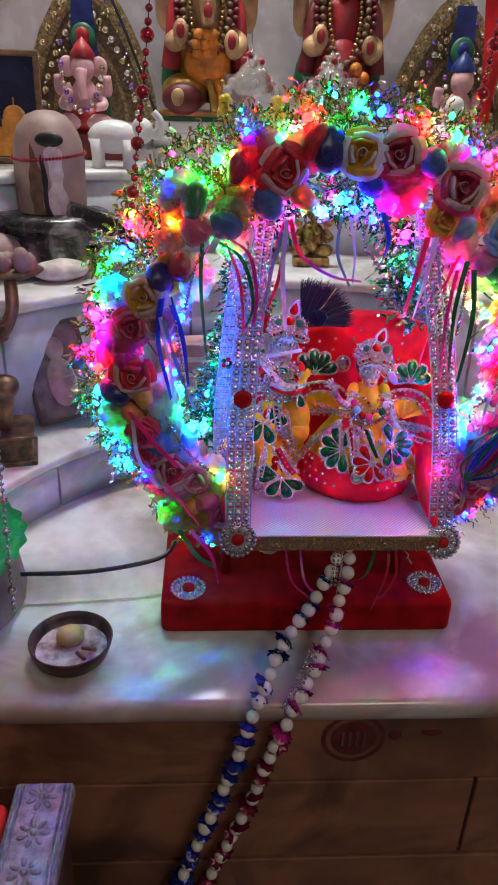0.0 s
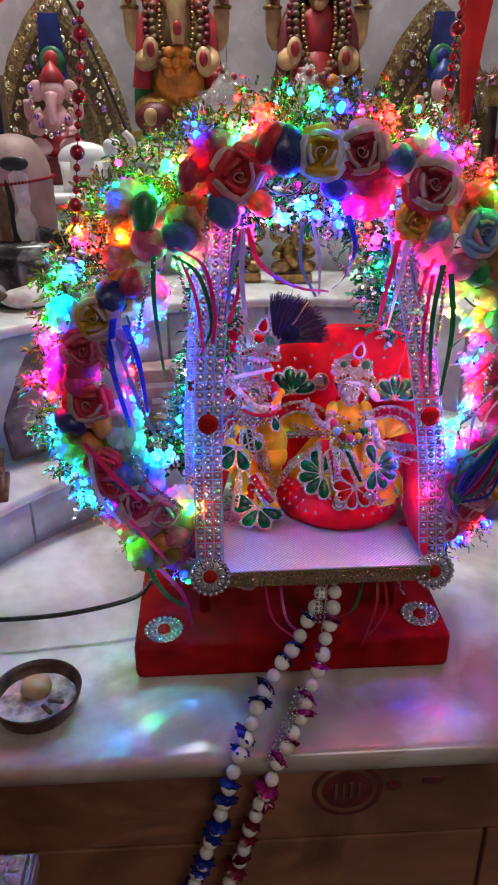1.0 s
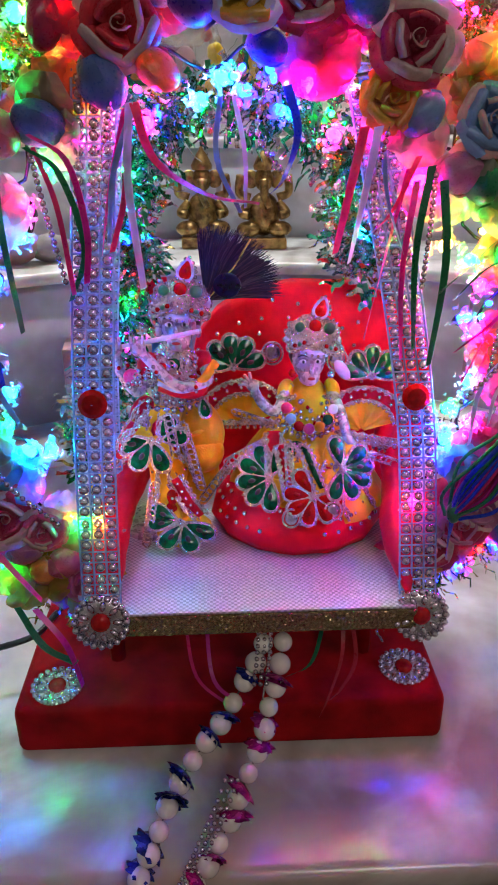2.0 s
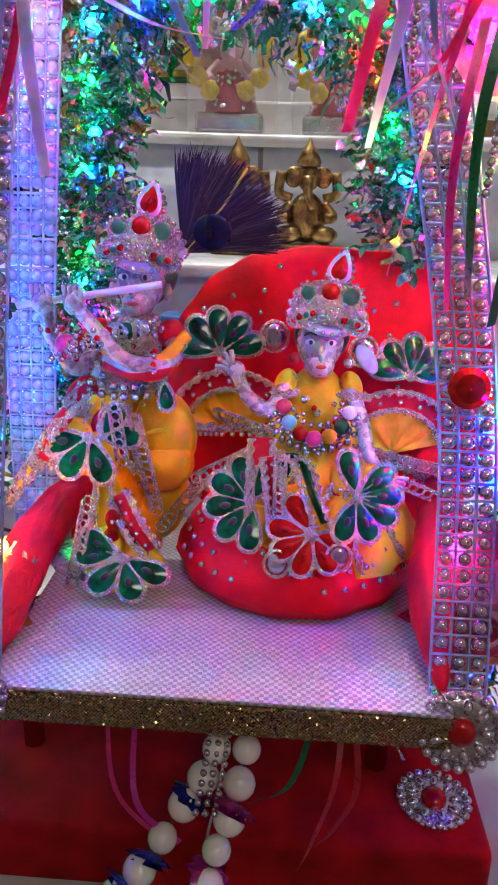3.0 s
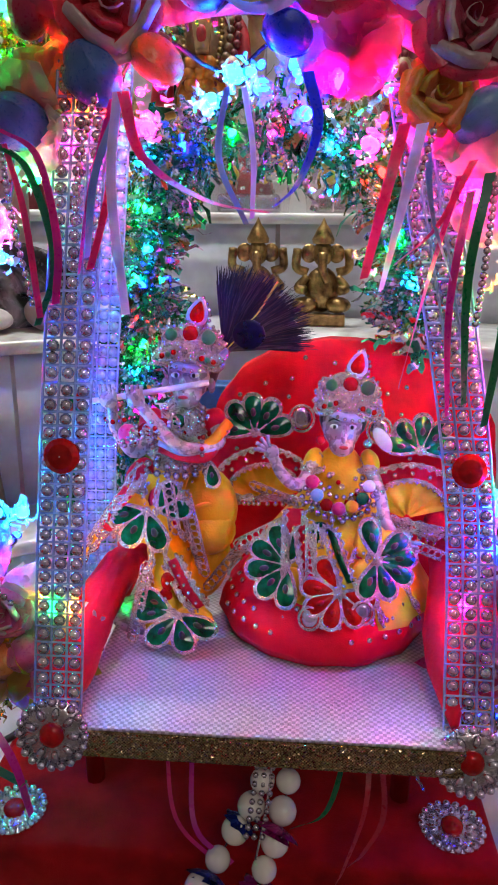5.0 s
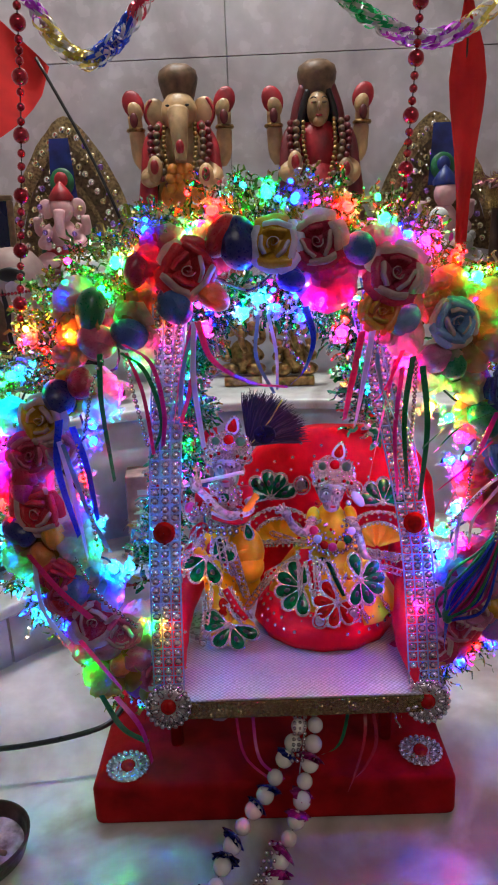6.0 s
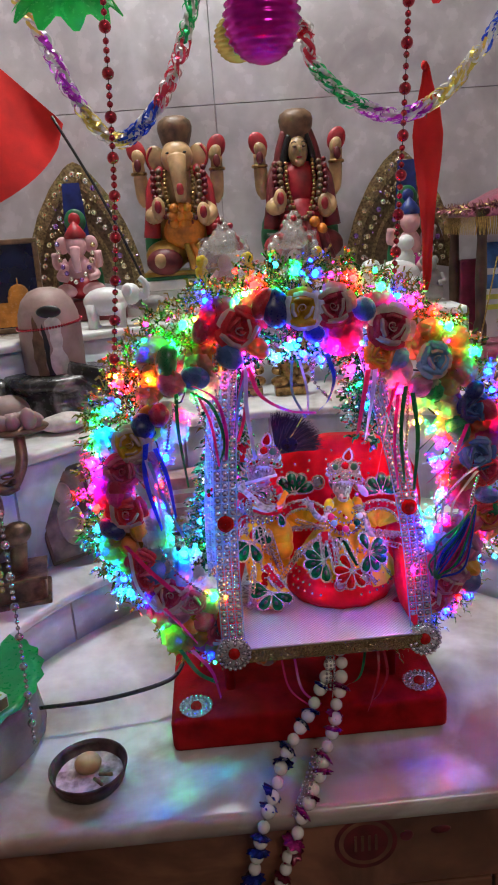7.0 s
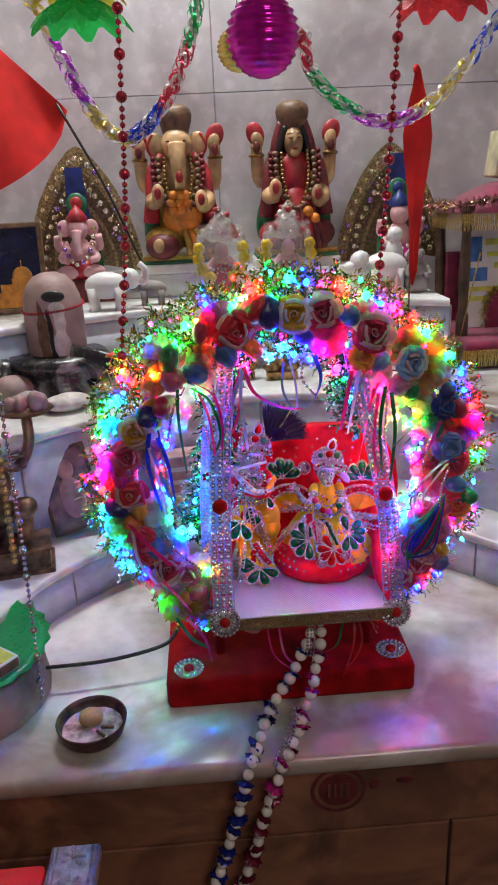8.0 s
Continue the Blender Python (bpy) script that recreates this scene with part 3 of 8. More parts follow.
def tinsel(rows, length, spread, mi_count=1, width=0.0018, n=2, bias=(0, 0, 0)):
    """Short foil strands that stick out all round a line."""
    g = Geo()
    for p, d in rows:
        for _ in range(n):
            v = Vector((rnd.gauss(0, 1), rnd.gauss(0, 1), rnd.gauss(0, 1)))
            v -= d * v.dot(d) * 0.6
            v = (v.normalized() + Vector(bias)).normalized()
            ln = length * rnd.uniform(0.55, 1.15)
            across = v.cross(Vector((rnd.gauss(0, 1), rnd.gauss(0, 1), rnd.gauss(0, 1)))).normalized()
            bend = across.cross(v) * ln * rnd.uniform(-0.3, 0.3)
            w = width * rnd.uniform(0.5, 1.5)
            q = p + v * rnd.uniform(0, spread)
            tw = across + across.cross(v) * rnd.uniform(-0.8, 0.8)
            kink = (across.cross(v) * rnd.uniform(-1, 1) + across * rnd.uniform(-1, 1)) * ln * 0.22
            g.strip([q, q + v * ln * 0.35 + kink, q + v * ln * 0.68 - kink * 0.7 + bend * 0.7, q + v * ln + bend * 1.6 - Vector((0, 0, ln * 0.12))], w, [across, tw, across, tw], 0, taper=rnd.random() < 0.5)
    return g


rows = []
for i in range(900):
    deg = rnd.uniform(0, 360)
    if 245 < deg < 295:
        continue
    rows.append((on_hoop(deg, rnd.uniform(0.004, 0.044), rnd.uniform(-0.008, 0.022)), Vector((-math.sin(radians(deg)), 0, math.cos(radians(deg))))))
part("tinsel", tinsel(rows, 0.0105, 0.006, n=12, width=0.0019), [TINSEL_GREEN], front_hoop, "green and gold tinsel", kind="stuff")
rows = []
for i in range(560):
    k = rnd.randrange(6, len(ARCH) - 32)
    p = ARCH[k].lerp(ARCH[k + 1], rnd.random()) + Vector((rnd.uniform(-0.013, 0.013), rnd.uniform(-0.012, 0.012), rnd.uniform(-0.013, 0.013)))
    rows.append((p, (ARCH[k + 1] - ARCH[k]).normalized()))
part("tinsel", tinsel(rows, 0.0125, 0.010, n=7, width=0.0030), [TINSEL_SILVER], rear_hoop, "silver and green tinsel", kind="stuff")


# fabric flowers
def rose_mesh(main, edge, r=0.02, seed=0):
    """A ribbon rose: a rolled heart inside layers of flat folded petals with turned lips."""
    g = Geo()
    rr = random.Random(seed)
    heart = []
    for i in range(15):
        a, q = 0.62 * i + seed, r * (0.06 + 0.20 * i / 14)
        heart.append([(q * k * math.cos(a), 0.8 * q * k * math.sin(a), r * (z + 0.12 * math.sin(1.1 * i + seed))) for k, z in ((0.9, 0.15), (1.0, 0.46), (1.10, 0.62), (1.32, 0.58))])
    g.grid([row[:3] for row in heart], 0)
    g.grid([row[2:] for row in heart], 1)
    for n, rad, h, z0 in ((3, 0.50, 0.56, 0.10), (4, 0.78, 0.44, 0.04), (5, 1.0, 0.26, 0.0)):
        off = rr.uniform(0, 6)
        for k in range(n):
            a0 = off + 2 * math.pi * k / n + rr.uniform(-0.2, 0.2)
            dx, dy = math.cos(a0), math.sin(a0)
            half = rad * math.tan(math.pi / n) * rr.uniform(0.72, 0.98) * (0.62 if n == 3 else 1.0)
            fold, sag, lip = rr.uniform(-0.30, 0.30), rr.uniform(0.15, 0.40), rr.uniform(0.6, 1.2)
            edged, pale = rr.random() < 0.5, rr.random() < 0.30
            rows = []
            for q, z, w in ((0.30, 0.0, 0.55), (0.62, 0.55, 0.80), (0.86, 0.96, 0.96), (0.98, 1.06, 1.0), (1.02 + 0.14 * lip, 0.92, 0.98), (1.06 + 0.20 * lip, 0.60, 0.90)):
                row = []
                for j in range(7):
                    u = j / 3 - 1
                    qq = rad * (q - 0.13 * u * u + 0.05 * fold * u) + 0.02 * math.sin(5 * u + k)
                    zz = z0 + h * (z - sag * u * u * z) + 0.22 * fold * u * rad * z
                    row.append((r * (dx * qq - dy * half * w * u), r * (dy * qq + dx * half * w * u), r * zz))
                rows.append(row)
            g.grid(rows[:3], 0)
            g.grid(rows[2:], 1 if edged or pale else 0)
    g.ell((0, 0, 0.0), (0.55 * r, 0.55 * r, 0.2 * r), 0, seg=10, rings=6)
    return mesh_of("rose", g, [SATIN[main], SATIN["blush" if edge == "white" else edge]])


def bud_mesh(main, r=0.0115):
    """A folded satin bud: a plump ball of cloth with one overlapping fold that winds up to a pinched tip."""
    rr = random.Random(len(main) * 7 + ord(main[0]))
    turn = rr.uniform(0, 6)
    rows = []
    for i in range(15):
        v = i / 14
        lat = math.pi * (v - 0.5)
        row = []
        for j in range(26):
            a = 2 * math.pi * j / 26
            gap = (a - turn - 1.7 * v + math.pi) % (2 * math.pi) - math.pi
            step = 0.30 * math.exp(-max(0.0, gap) * 1.2) * (1 if gap > 0 else 0) - 0.16 * math.exp(-(gap / 0.22) ** 2)
            q = r * max(0.004, math.cos(lat) ** 0.8 if v < 1 else 0) * (1 + step * math.sin(math.pi * min(1, v + 0.15)))
            row.append((q * math.cos(a), 0.94 * q * math.sin(a), r * (0.86 * math.sin(lat) + 0.20 * max(0.0, v - 0.8) * 5 * (1 - 0.5 * abs(math.sin(a))))))
        rows.append(row)
    g = Geo().grid(rows, 0, closed_u=True)
    for k in range(3):
        a0 = turn + 1.2 + 2.1 * k
        g.grid([[(r * (0.35 + 0.72 * v) * math.cos(a0 + 0.55 * u * (1 - 0.5 * v)), r * (0.35 + 0.72 * v) * math.sin(a0 + 0.55 * u * (1 - 0.5 * v)), r * (-0.72 + 0.55 * v * v - 0.12 * u * u)) for u in (-1, -0.5, 0, 0.5, 1)] for v in (0, 0.3, 0.6, 0.85, 1)], 0)
    return mesh_of("bud", g, [SATIN[main]])


def puff_mesh(key, r=0.028, seed=0):
    """A loose gauze flower: wide ruffled petals."""
    g = Geo()
    rr = random.Random(seed)
    for k in range(8):
        a0 = 2 * math.pi * k / 8 + rr.uniform(-0.3, 0.3)
        ln = r * rr.uniform(0.65, 1.1)
        ph, tip = rr.uniform(0, 6), rr.uniform(0.1, 0.7)
        rows = []
        for i in range(7):
            v = i / 6
            half = 0.62 * ln * math.sin(math.pi * (0.10 + 0.80 * v)) ** 0.8
            rows.append([(ln * v * math.cos(a0) - half * u * math.sin(a0), ln * v * math.sin(a0) + half * u * math.cos(a0),
                          r * (tip * math.sin(2.0 * v) + 0.16 * v * math.sin(5 * u + ph) + 0.07 * math.sin(9 * v + ph + 3 * u))) for u in (-1, -0.66, -0.33, 0, 0.33, 0.66, 1)])
        g.grid(rows, 0)
    return mesh_of("gauze_flower", g, [ORGANZA[key]])


ROSES, BUDS, PUFFS = {}, {}, {}


def facing(p, tilt_x=0.0, tilt_z=0.0, spin=0.0):
    """A pose at p whose own z looks out of the hoop towards the front."""
    return Matrix.Translation(p) @ (rot(90 + tilt_x, 0, tilt_z) @ rot(z=spin)).to_4x4()


def rose(deg, main, edge, size=1.0, dr=0.0, dy=-0.022):
    key = (main, edge)
    if key not in ROSES:
        ROSES[key] = rose_mesh(main, edge, 0.02, len(ROSES))
    size *= 0.70
    ob = part("rose", ROSES[key], None, front_hoop, f"{main} and {edge} satin rose", facing(on_hoop(deg, dr, dy), rnd.uniform(-18, 5), rnd.uniform(-14, 14), rnd.uniform(0, 360)) @ Matrix.Scale(size, 4))
    return ob


def bud(deg, main, size=1.0, dr=0.0, dy=-0.02):
    if main not in BUDS:
        BUDS[main] = bud_mesh(main)
    size *= 0.82
    return part("bud", BUDS[main], None, front_hoop, f"{main} satin bud", facing(on_hoop(deg, dr, dy), rnd.uniform(-35, 20), rnd.uniform(-40, 40), rnd.uniform(0, 360)) @ Matrix.Diagonal((size * rnd.uniform(0.92, 1.12), size * rnd.uniform(0.74, 0.92), size, 1.0)))


def puff(deg, key, size=1.0, dr=0.0, dy=-0.011):
    if (key, deg % 2 > 1) not in PUFFS:
        PUFFS[(key, deg % 2 > 1)] = puff_mesh(key, 0.028, len(PUFFS))
    size *= 0.70
    return part("gauze_flower", PUFFS[(key, deg % 2 > 1)], None, front_hoop, f"{key} gauze petals", facing(on_hoop(deg, dr, dy), rnd.uniform(-15, 15), rnd.uniform(-20, 20), rnd.uniform(0, 360)) @ Matrix.Scale(size, 4))


for deg, main, edge, size, dr in (
        (108, "red", "white", 1.12, 0.000), (88, "mustard", "lilac", 1.05, 0.004), (79, "maroon", "white", 1.05, 0.008), (61, "maroon", "white", 1.15, 0.004),
        (44, "sky", "white", 0.95, 0.002), (24, "blue", "navy", 0.85, 0.006), (9, "sky", "blue", 0.95, -0.002), (-25, "mauve", "pink", 1.0, 0.000),
        (-38, "maroon", "mauve", 0.95, 0.002), (158, "mustard", "white", 1.02, 0.000), (167, "maroon", "pink", 0.95, 0.004), (164, "mauve", "white", 0.9, -0.014),
        (181, "red", "white", 1.05, 0.000), (199, "maroon", "red", 0.85, 0.002), (214, "maroon", "white", 1.05, -0.002), (221, "pink", "white", 0.85, -0.012),
        (243, "mustard", "orange", 0.8, 0.004), (-48, "mauve", "orange", 0.8, 0.004), (254, "orange", "white", 0.72, 0.006), (60, "orange", "mustard", 0.85, -0.020), (-12, "orange", "red", 0.9, 0.012), (3, "maroon", "red", 0.9, 0.004), (-33, "mauve", "white", 1.0, 0.004), (-46, "maroon", "white", 0.95, 0.000), (236, "pink", "lilac", 0.9, -0.002), (205, "red", "pink", 0.9, 0.004)):
    rose(deg, main, edge, size, dr)
for deg, main, size, dr in (
        (131, "green", 1.35, 0.010), (135, "pink", 1.35, -0.006), (128, "blue", 1.3, -0.016), (114, "blue", 1.25, -0.017), (104, "orange", 1.1, -0.021), (118, "maroon", 1.0, 0.012),
        (53, "sky", 1.1, -0.016), (36, "green", 1.1, -0.014), (40, "mauve", 1.15, -0.020), (19, "green", 1.3, -0.012), (22, "maroon", 1.2, 0.016), (28, "navy", 1.0, 0.014),
        (-6, "blue", 1.2, 0.008), (-10, "green", 1.2, 0.020), (-15, "pink", 1.1, 0.000), (-30, "mustard", 1.1, 0.016), (-34, "blue", 1.2, 0.024), (-44, "mauve", 1.0, -0.006),
        (152, "navy", 1.3, -0.004), (146, "maroon", 1.1, -0.012), (186, "navy", 1.2, 0.016), (188, "mustard", 1.1, -0.006), (176, "magenta", 1.2, 0.008), (172, "maroon", 1.3, 0.006),
        (193, "orange", 1.0, 0.006), (205, "blue", 1.25, -0.004), (203, "maroon", 0.8, 0.010), (249, "mustard", 1.0, 0.012), (241, "red", 1.0, 0.012), (222, "mauve", 1.1, 0.006), (230, "pink", 1.2, -0.002), (236, "blue", 1.2, -0.008),
        (228, "orange", 1.0, 0.010), (96, "navy", 1.5, 0.006), (99, "red", 1.3, 0.012), (84, "royal", 0.9, -0.016), (70, "blue", 1.1, 0.010)):
    bud(deg, main, size, dr)
for deg, key, size, dr in (
        (150, "yellow", 0.8, -0.010), (141, "peach", 0.7, 0.004), (133, "peach", 1.1, 0.014), (122, "peach", 0.9, -0.012), (112, "rose", 1.0, 0.010), (100, "rose", 0.9, 0.010),
        (74, "rose", 1.0, -0.014), (66, "rose", 0.9, 0.012), (50, "peach", 0.95, 0.010), (43, "peach", 0.95, 0.020), (36, "peach", 1.1, 0.006), (30, "cream", 0.8, -0.014),
        (20, "peach", 1.2, -0.004), (13, "rose", 1.0, 0.016), (4, "peach", 1.1, -0.016), (-4, "rose", 1.1, -0.014), (-14, "yellow", 0.9, 0.014), (-20, "rose", 1.0, -0.010),
        (-44, "peach", 0.9, 0.010), (174, "rose", 1.0, 0.010), (188, "peach", 1.1, 0.008), (194, "yellow", 1.1, 0.010), (200, "cream", 0.9, -0.018), (208, "aqua", 1.0, -0.022),
        (218, "rose", 1.0, 0.012), (228, "yellow", 1.1, 0.016), (230, "cream", 0.95, -0.012), (236, "yellow", 0.9, -0.004), (190, "cream", 0.9, -0.020), (146, "cream", 0.9, -0.024),
        (54, "cream", 1.0, -0.022), (38, "cream", 1.1, -0.026), (161, "aqua", 0.8, 0.018), (-28, "aqua", 0.8, -0.020),
        (240, "yellow", 1.0, 0.006), (247, "peach", 0.9, 0.010), (233, "rose", 0.9, 0.010), (224, "cream", 1.0, -0.022), (126, "cream", 1.0, -0.020), (-36, "rose", 1.0, -0.006)):
    puff(deg, key, size, dr)

# string of coloured lights wound round the hoop
lights = thing("light_string", tuple(on_hoop(235, 0, 0)), "string of small coloured lamps wound round the hoop, lit", "string lights")
LAMPS = [(84, "blue", 0.022, -1), (90, "green", 0.024, -1), (101, "red", 0.020, -1), (105, "green", 0.014, 0), (112, "blue", 0.020, -1), (116, "red", 0.012, -1), (122, "green", 0.016, -1),
         (128, "green", 0.010, 0), (134, "blue", 0.020, -1), (139, "amber", 0.008, -1), (145, "red", 0.022, 0), (151, "blue", 0.020, -1), (154, "green", 0.022, -1), (158, "cyan", 0.018, -1),
         (163, "green", 0.020, 0), (168, "pink", 0.022, -1), (171, "blue", 0.018, -1), (176, "pink", 0.022, 0), (181, "red", 0.020, -1), (186, "cyan", 0.022, -1), (190, "green", 0.018, 0),
         (194, "blue", 0.022, -1), (198, "cyan", 0.016, -1), (203, "blue", 0.020, -1), (208, "cyan", 0.022, -1), (213, "blue", 0.016, -1), (218, "pink", 0.018, 0), (223, "green", 0.022, 0),
         (196, "green", -0.020, -1), (204, "cyan", -0.024, -2), (207, "cyan", -0.030, -1), (211, "blue", -0.020, -1), (224, "amber", -0.018, -1), (227, "green", -0.020, -2), (231, "amber", -0.020, -1),
         (237, "green", -0.018, -1), (168, "blue", -0.018, -1), (162, "blue", -0.022, 0), (156, "blue", -0.020, -1), (144, "pink", -0.024, -1), (133, "green", -0.022, -1), (124, "pink", -0.022, -1),
         (117, "amber", -0.016, 0), (104, "pink", -0.018, -1), (92, "cyan", -0.020, -1), (88, "blue", -0.024, -2), (83, "blue", -0.016, 0), (76, "pink", -0.020, -2), (70, "pink", -0.012, -1),
         (74, "red", 0.022, -1), (68, "green", 0.022, -2), (62, "blue", 0.020, 0), (58, "pink", 0.022, -1), (52, "red", 0.024, 0), (47, "green", 0.022, -2), (56, "pink", -0.022, -1),
         (46, "pink", -0.026, -2), (38, "pink", -0.024, -1), (33, "green", -0.018, -1), (42, "red", 0.016, 0), (36, "green", 0.024, -1), (29, "blue", 0.024, -1), (24, "blue", 0.022, 0),
         (19, "red", 0.022, -1), (14, "pink", 0.024, 0), (10, "blue", 0.018, -1), (22, "green", -0.022, -1), (14, "pink", -0.020, -1), (5, "pink", -0.024, -2), (0, "red", -0.020, -1),
         (-5, "pink", -0.016, -1), (2, "green", 0.022, 0), (-9, "cyan", -0.022, -1), (-16, "green", -0.026, -1), (-21, "blue", -0.030, -1), (-18, "pink", -0.018, -2), (-24, "cyan", -0.020, 0),
         (-12, "blue", 0.024, 0), (-20, "pink", 0.014, 0), (-30, "cyan", 0.020, 0), (-36, "red", 0.018, -1), (-42, "pink", -0.016, -1), (98, "cyan", -0.026, 0), (80, "blue", -0.028, 0), (110, "pink", -0.028, 0), (66, "pink", -0.030, 0), (150, "cyan", -0.026, -1),
         (174, "red", -0.020, 0), (182, "blue", -0.022, -1), (190, "cyan", -0.024, 0), (28, "amber", -0.028, -1), (8, "blue", -0.026, 0), (-30, "blue", -0.022, -1), (-46, "blue", 0.026, 0), (-39, "blue", 0.030, 0), (229, "blue", 0.026, 0), (240, "blue", 0.024, 0), (-52, "blue", 0.012, 0)]
bulb_mesh = {}
for k in LED:
    g = Geo().lathe([(0.0002, 0.0052), (0.0017, 0.0044), (0.0027, 0.0024), (0.0029, 0.0), (0.0027, -0.0020), (0.0002, -0.0024)], seg=10)
    g.lathe([(0.0030, -0.0020), (0.0030, -0.0034), (0.0014, -0.0060), (0.0002, -0.0060)], seg=10, mi=1)
    bulb_mesh[k] = mesh_of("bulb", g, [LED[k], CABLE])
spots = []
for deg, k, dr, lay in LAMPS:
    p = on_hoop(deg + rnd.uniform(-1, 1), dr * 1.40, {0: -0.004, -1: -0.010, -2: -0.016}[lay] + rnd.uniform(-0.002, 0.002))
    spots.append(p)
    # Translucent flakes added round each bulb imitate its halo of light.
    tuft = Geo()
    for _ in range(20):
        v = Vector((rnd.gauss(0, 1), rnd.gauss(0, 1) - 0.3, rnd.gauss(0, 1))).normalized()
        a = v.orthogonal().normalized()
        a = (a * math.cos(rnd.uniform(0, 6)) + v.cross(a) * math.sin(rnd.uniform(0, 6))).normalized()
        b = v.cross(a)
        q, w, ln = p + v * rnd.uniform(0.0032, 0.0095), rnd.uniform(0.0004, 0.0013), rnd.uniform(0.0010, 0.0026)
        tuft.grid([[q + a * ln * (i - 1) + b * w * (j - 1) + v * rnd.uniform(-0.0016, 0.0016) for j in range(3)] for i in range(3)], 0, smooth=False)
    part("foil_tuft", tuft, [GLOW_TUFT], lights, "translucent flakes imitating the lamp's glow", kind="stuff")
    part("bulb", bulb_mesh[k], None, lights, "", facing(p, rnd.uniform(-50, 30), rnd.uniform(-50, 50)))
# Extra small bulbs at random places, added for coloured glints in the tinsel.
for i in range(110):
    deg, k, dr, lay = LAMPS[(i * 37) % len(LAMPS)]
    outer = 1 if i % 3 else -1
    p = on_hoop(deg + rnd.uniform(-5, 5), rnd.uniform(0.018, 0.042) if outer > 0 else -rnd.uniform(0.018, 0.028), rnd.uniform(-0.012, 0.006))
    if outer < 0 and p.z < 0.165:
        continue
    part("bulb", bulb_mesh[k], None, lights, "", facing(p, rnd.uniform(-50, 30), rnd.uniform(-50, 50)) @ Matrix.Scale(0.55, 4))
# Bulbs added along the rear arch to light its tinsel in colours.
for k in range(22):
    q = ARCH[10 + int((len(ARCH) - 44) * k / 22)] + Vector((rnd.uniform(-0.006, 0.006), -0.006, rnd.uniform(-0.006, 0.006)))
    part("bulb", bulb_mesh[("green", "cyan", "blue", "green", "pink", "cyan", "green", "red", "blue", "green", "cyan")[k % 11]], None, lights, "", facing(q, rnd.uniform(-50, 30), rnd.uniform(-50, 50)) @ Matrix.Scale(0.7, 4))
g = Geo()
for i in range(2):
    g.tube([on_hoop(-50 + 290 * j / 90, 0.016 * (-1) ** i + 0.008 * math.sin(j * 0.9 + i * 2), 0.006 + 0.006 * math.cos(j * 0.7 + i)) for j in range(91)], 0.0009, seg=5)
part("light_wire", g, [CABLE], lights, "thin dark wire")
g = Geo().tube(curve_pts([(-0.098, 0.075, 0.038), (-0.114, 0.052, 0.034), (-0.17, 0.041, 0.028), (-0.23, 0.036, 0.028), (-0.29, 0.036, 0.03), (-0.40, 0.04, 0.058), (-0.5, 0.02, 0.072)], 10), 0.0022, seg=8)
part("supply_wire", g, [CABLE], lights, "black twin wire running across the marble")

# swing seat, straps and cushion
seat = part("seat_board", Geo().rbox((0.0415, 0.034, 0.1115), (0.163, 0.143, 0.0125), 0.001), [GOLD_GLITTER], swing, "gold glitter edged board")
part("seat_cloth", Geo().rbox((0.0415, 0.034, 0.1187), (0.1615, 0.1415, 0.002), 0.0008), [SILVER_CLOTH], seat, "silver woven glitter cloth")
stone = Geo()
stone.lathe([(0.0025, 0.0), (0.0025, 0.0006), (0.0019, 0.0016), (0.0010, 0.0022), (0.0001, 0.0024)], seg=10, smooth=True)
STONE = mesh_of("rhinestone", stone, [RHINE])


def strap(name, foot, knee, top, cols, single, net_width, red=True):
    """A band of clear net with rows of stones, from the seat's corner up to the hoop."""
    foot, knee, top = Vector(foot), Vector(knee), Vector(top)
    line = curve_pts([foot, knee, top], 120)
    across = Vector((1, 0, 0.0))
    ob = part(name, Geo(), [RHINE_NET], swing, "rhinestone band")
    g = Geo()
    pitch = net_width / cols
    dist, last, rows = 0.0, line[0], []
    for p in line:
        dist += (p - last).length
        last = p
        while len(rows) * 0.0059 < dist:
            rows.append(p.copy())
    d = (top - foot).normalized()
    out = across.cross(d).normalized()
    out = -out if out.y > 0 else out
    for c in range(cols + 1):
        off = across * (c - cols / 2) * pitch
        g.tube([p + off for p in line[::16]], 0.0006, 2, seg=4)
    for p in rows:
        g.tube([p - across * net_width / 2 + d * 0.003, p + across * net_width / 2 + d * 0.003], 0.0006, 2, seg=4)
    ob.data = mesh_of(name, g, [SILVER, RHINE_NET, RHINE_BLUE_LIT])
    joined = Geo()
    for i, p in enumerate(rows):
        for c in range(cols):
            q = p + across * (c - (cols - 1) / 2) * pitch - out * 0.0004
            m = Matrix.Translation(q) @ out.to_track_quat("Z", "Y").to_matrix().to_4x4()
            if single:
                part("rhinestone", STONE, None, ob, "", m)
            else:
                joined.add([v.co for v in STONE.vertices], [list(f.vertices) for f in STONE.polygons], 0, False, m)
    if not single:
        part("stone_mesh", joined, [RHINE_BLUE_LIT], ob, "clear rhinestones", kind="stuff")
    m = Matrix.Translation(knee + out * 0.0025) @ out.to_track_quat("Z", "Y").to_matrix().to_4x4()
    if red:
        part("red_stone", Geo().lathe([(0.0072, 0), (0.0072, 0.0012), (0.005, 0.003), (0.0002, 0.0034)], seg=18, smooth=False), [RED_GEM], ob, "round red stone", m)
        brooch(foot, 0.0145, Matrix.Translation(foot + Vector((0, -0.004, 0.004))) @ rot(78, 0, 0).to_4x4(), swing)
    return ob


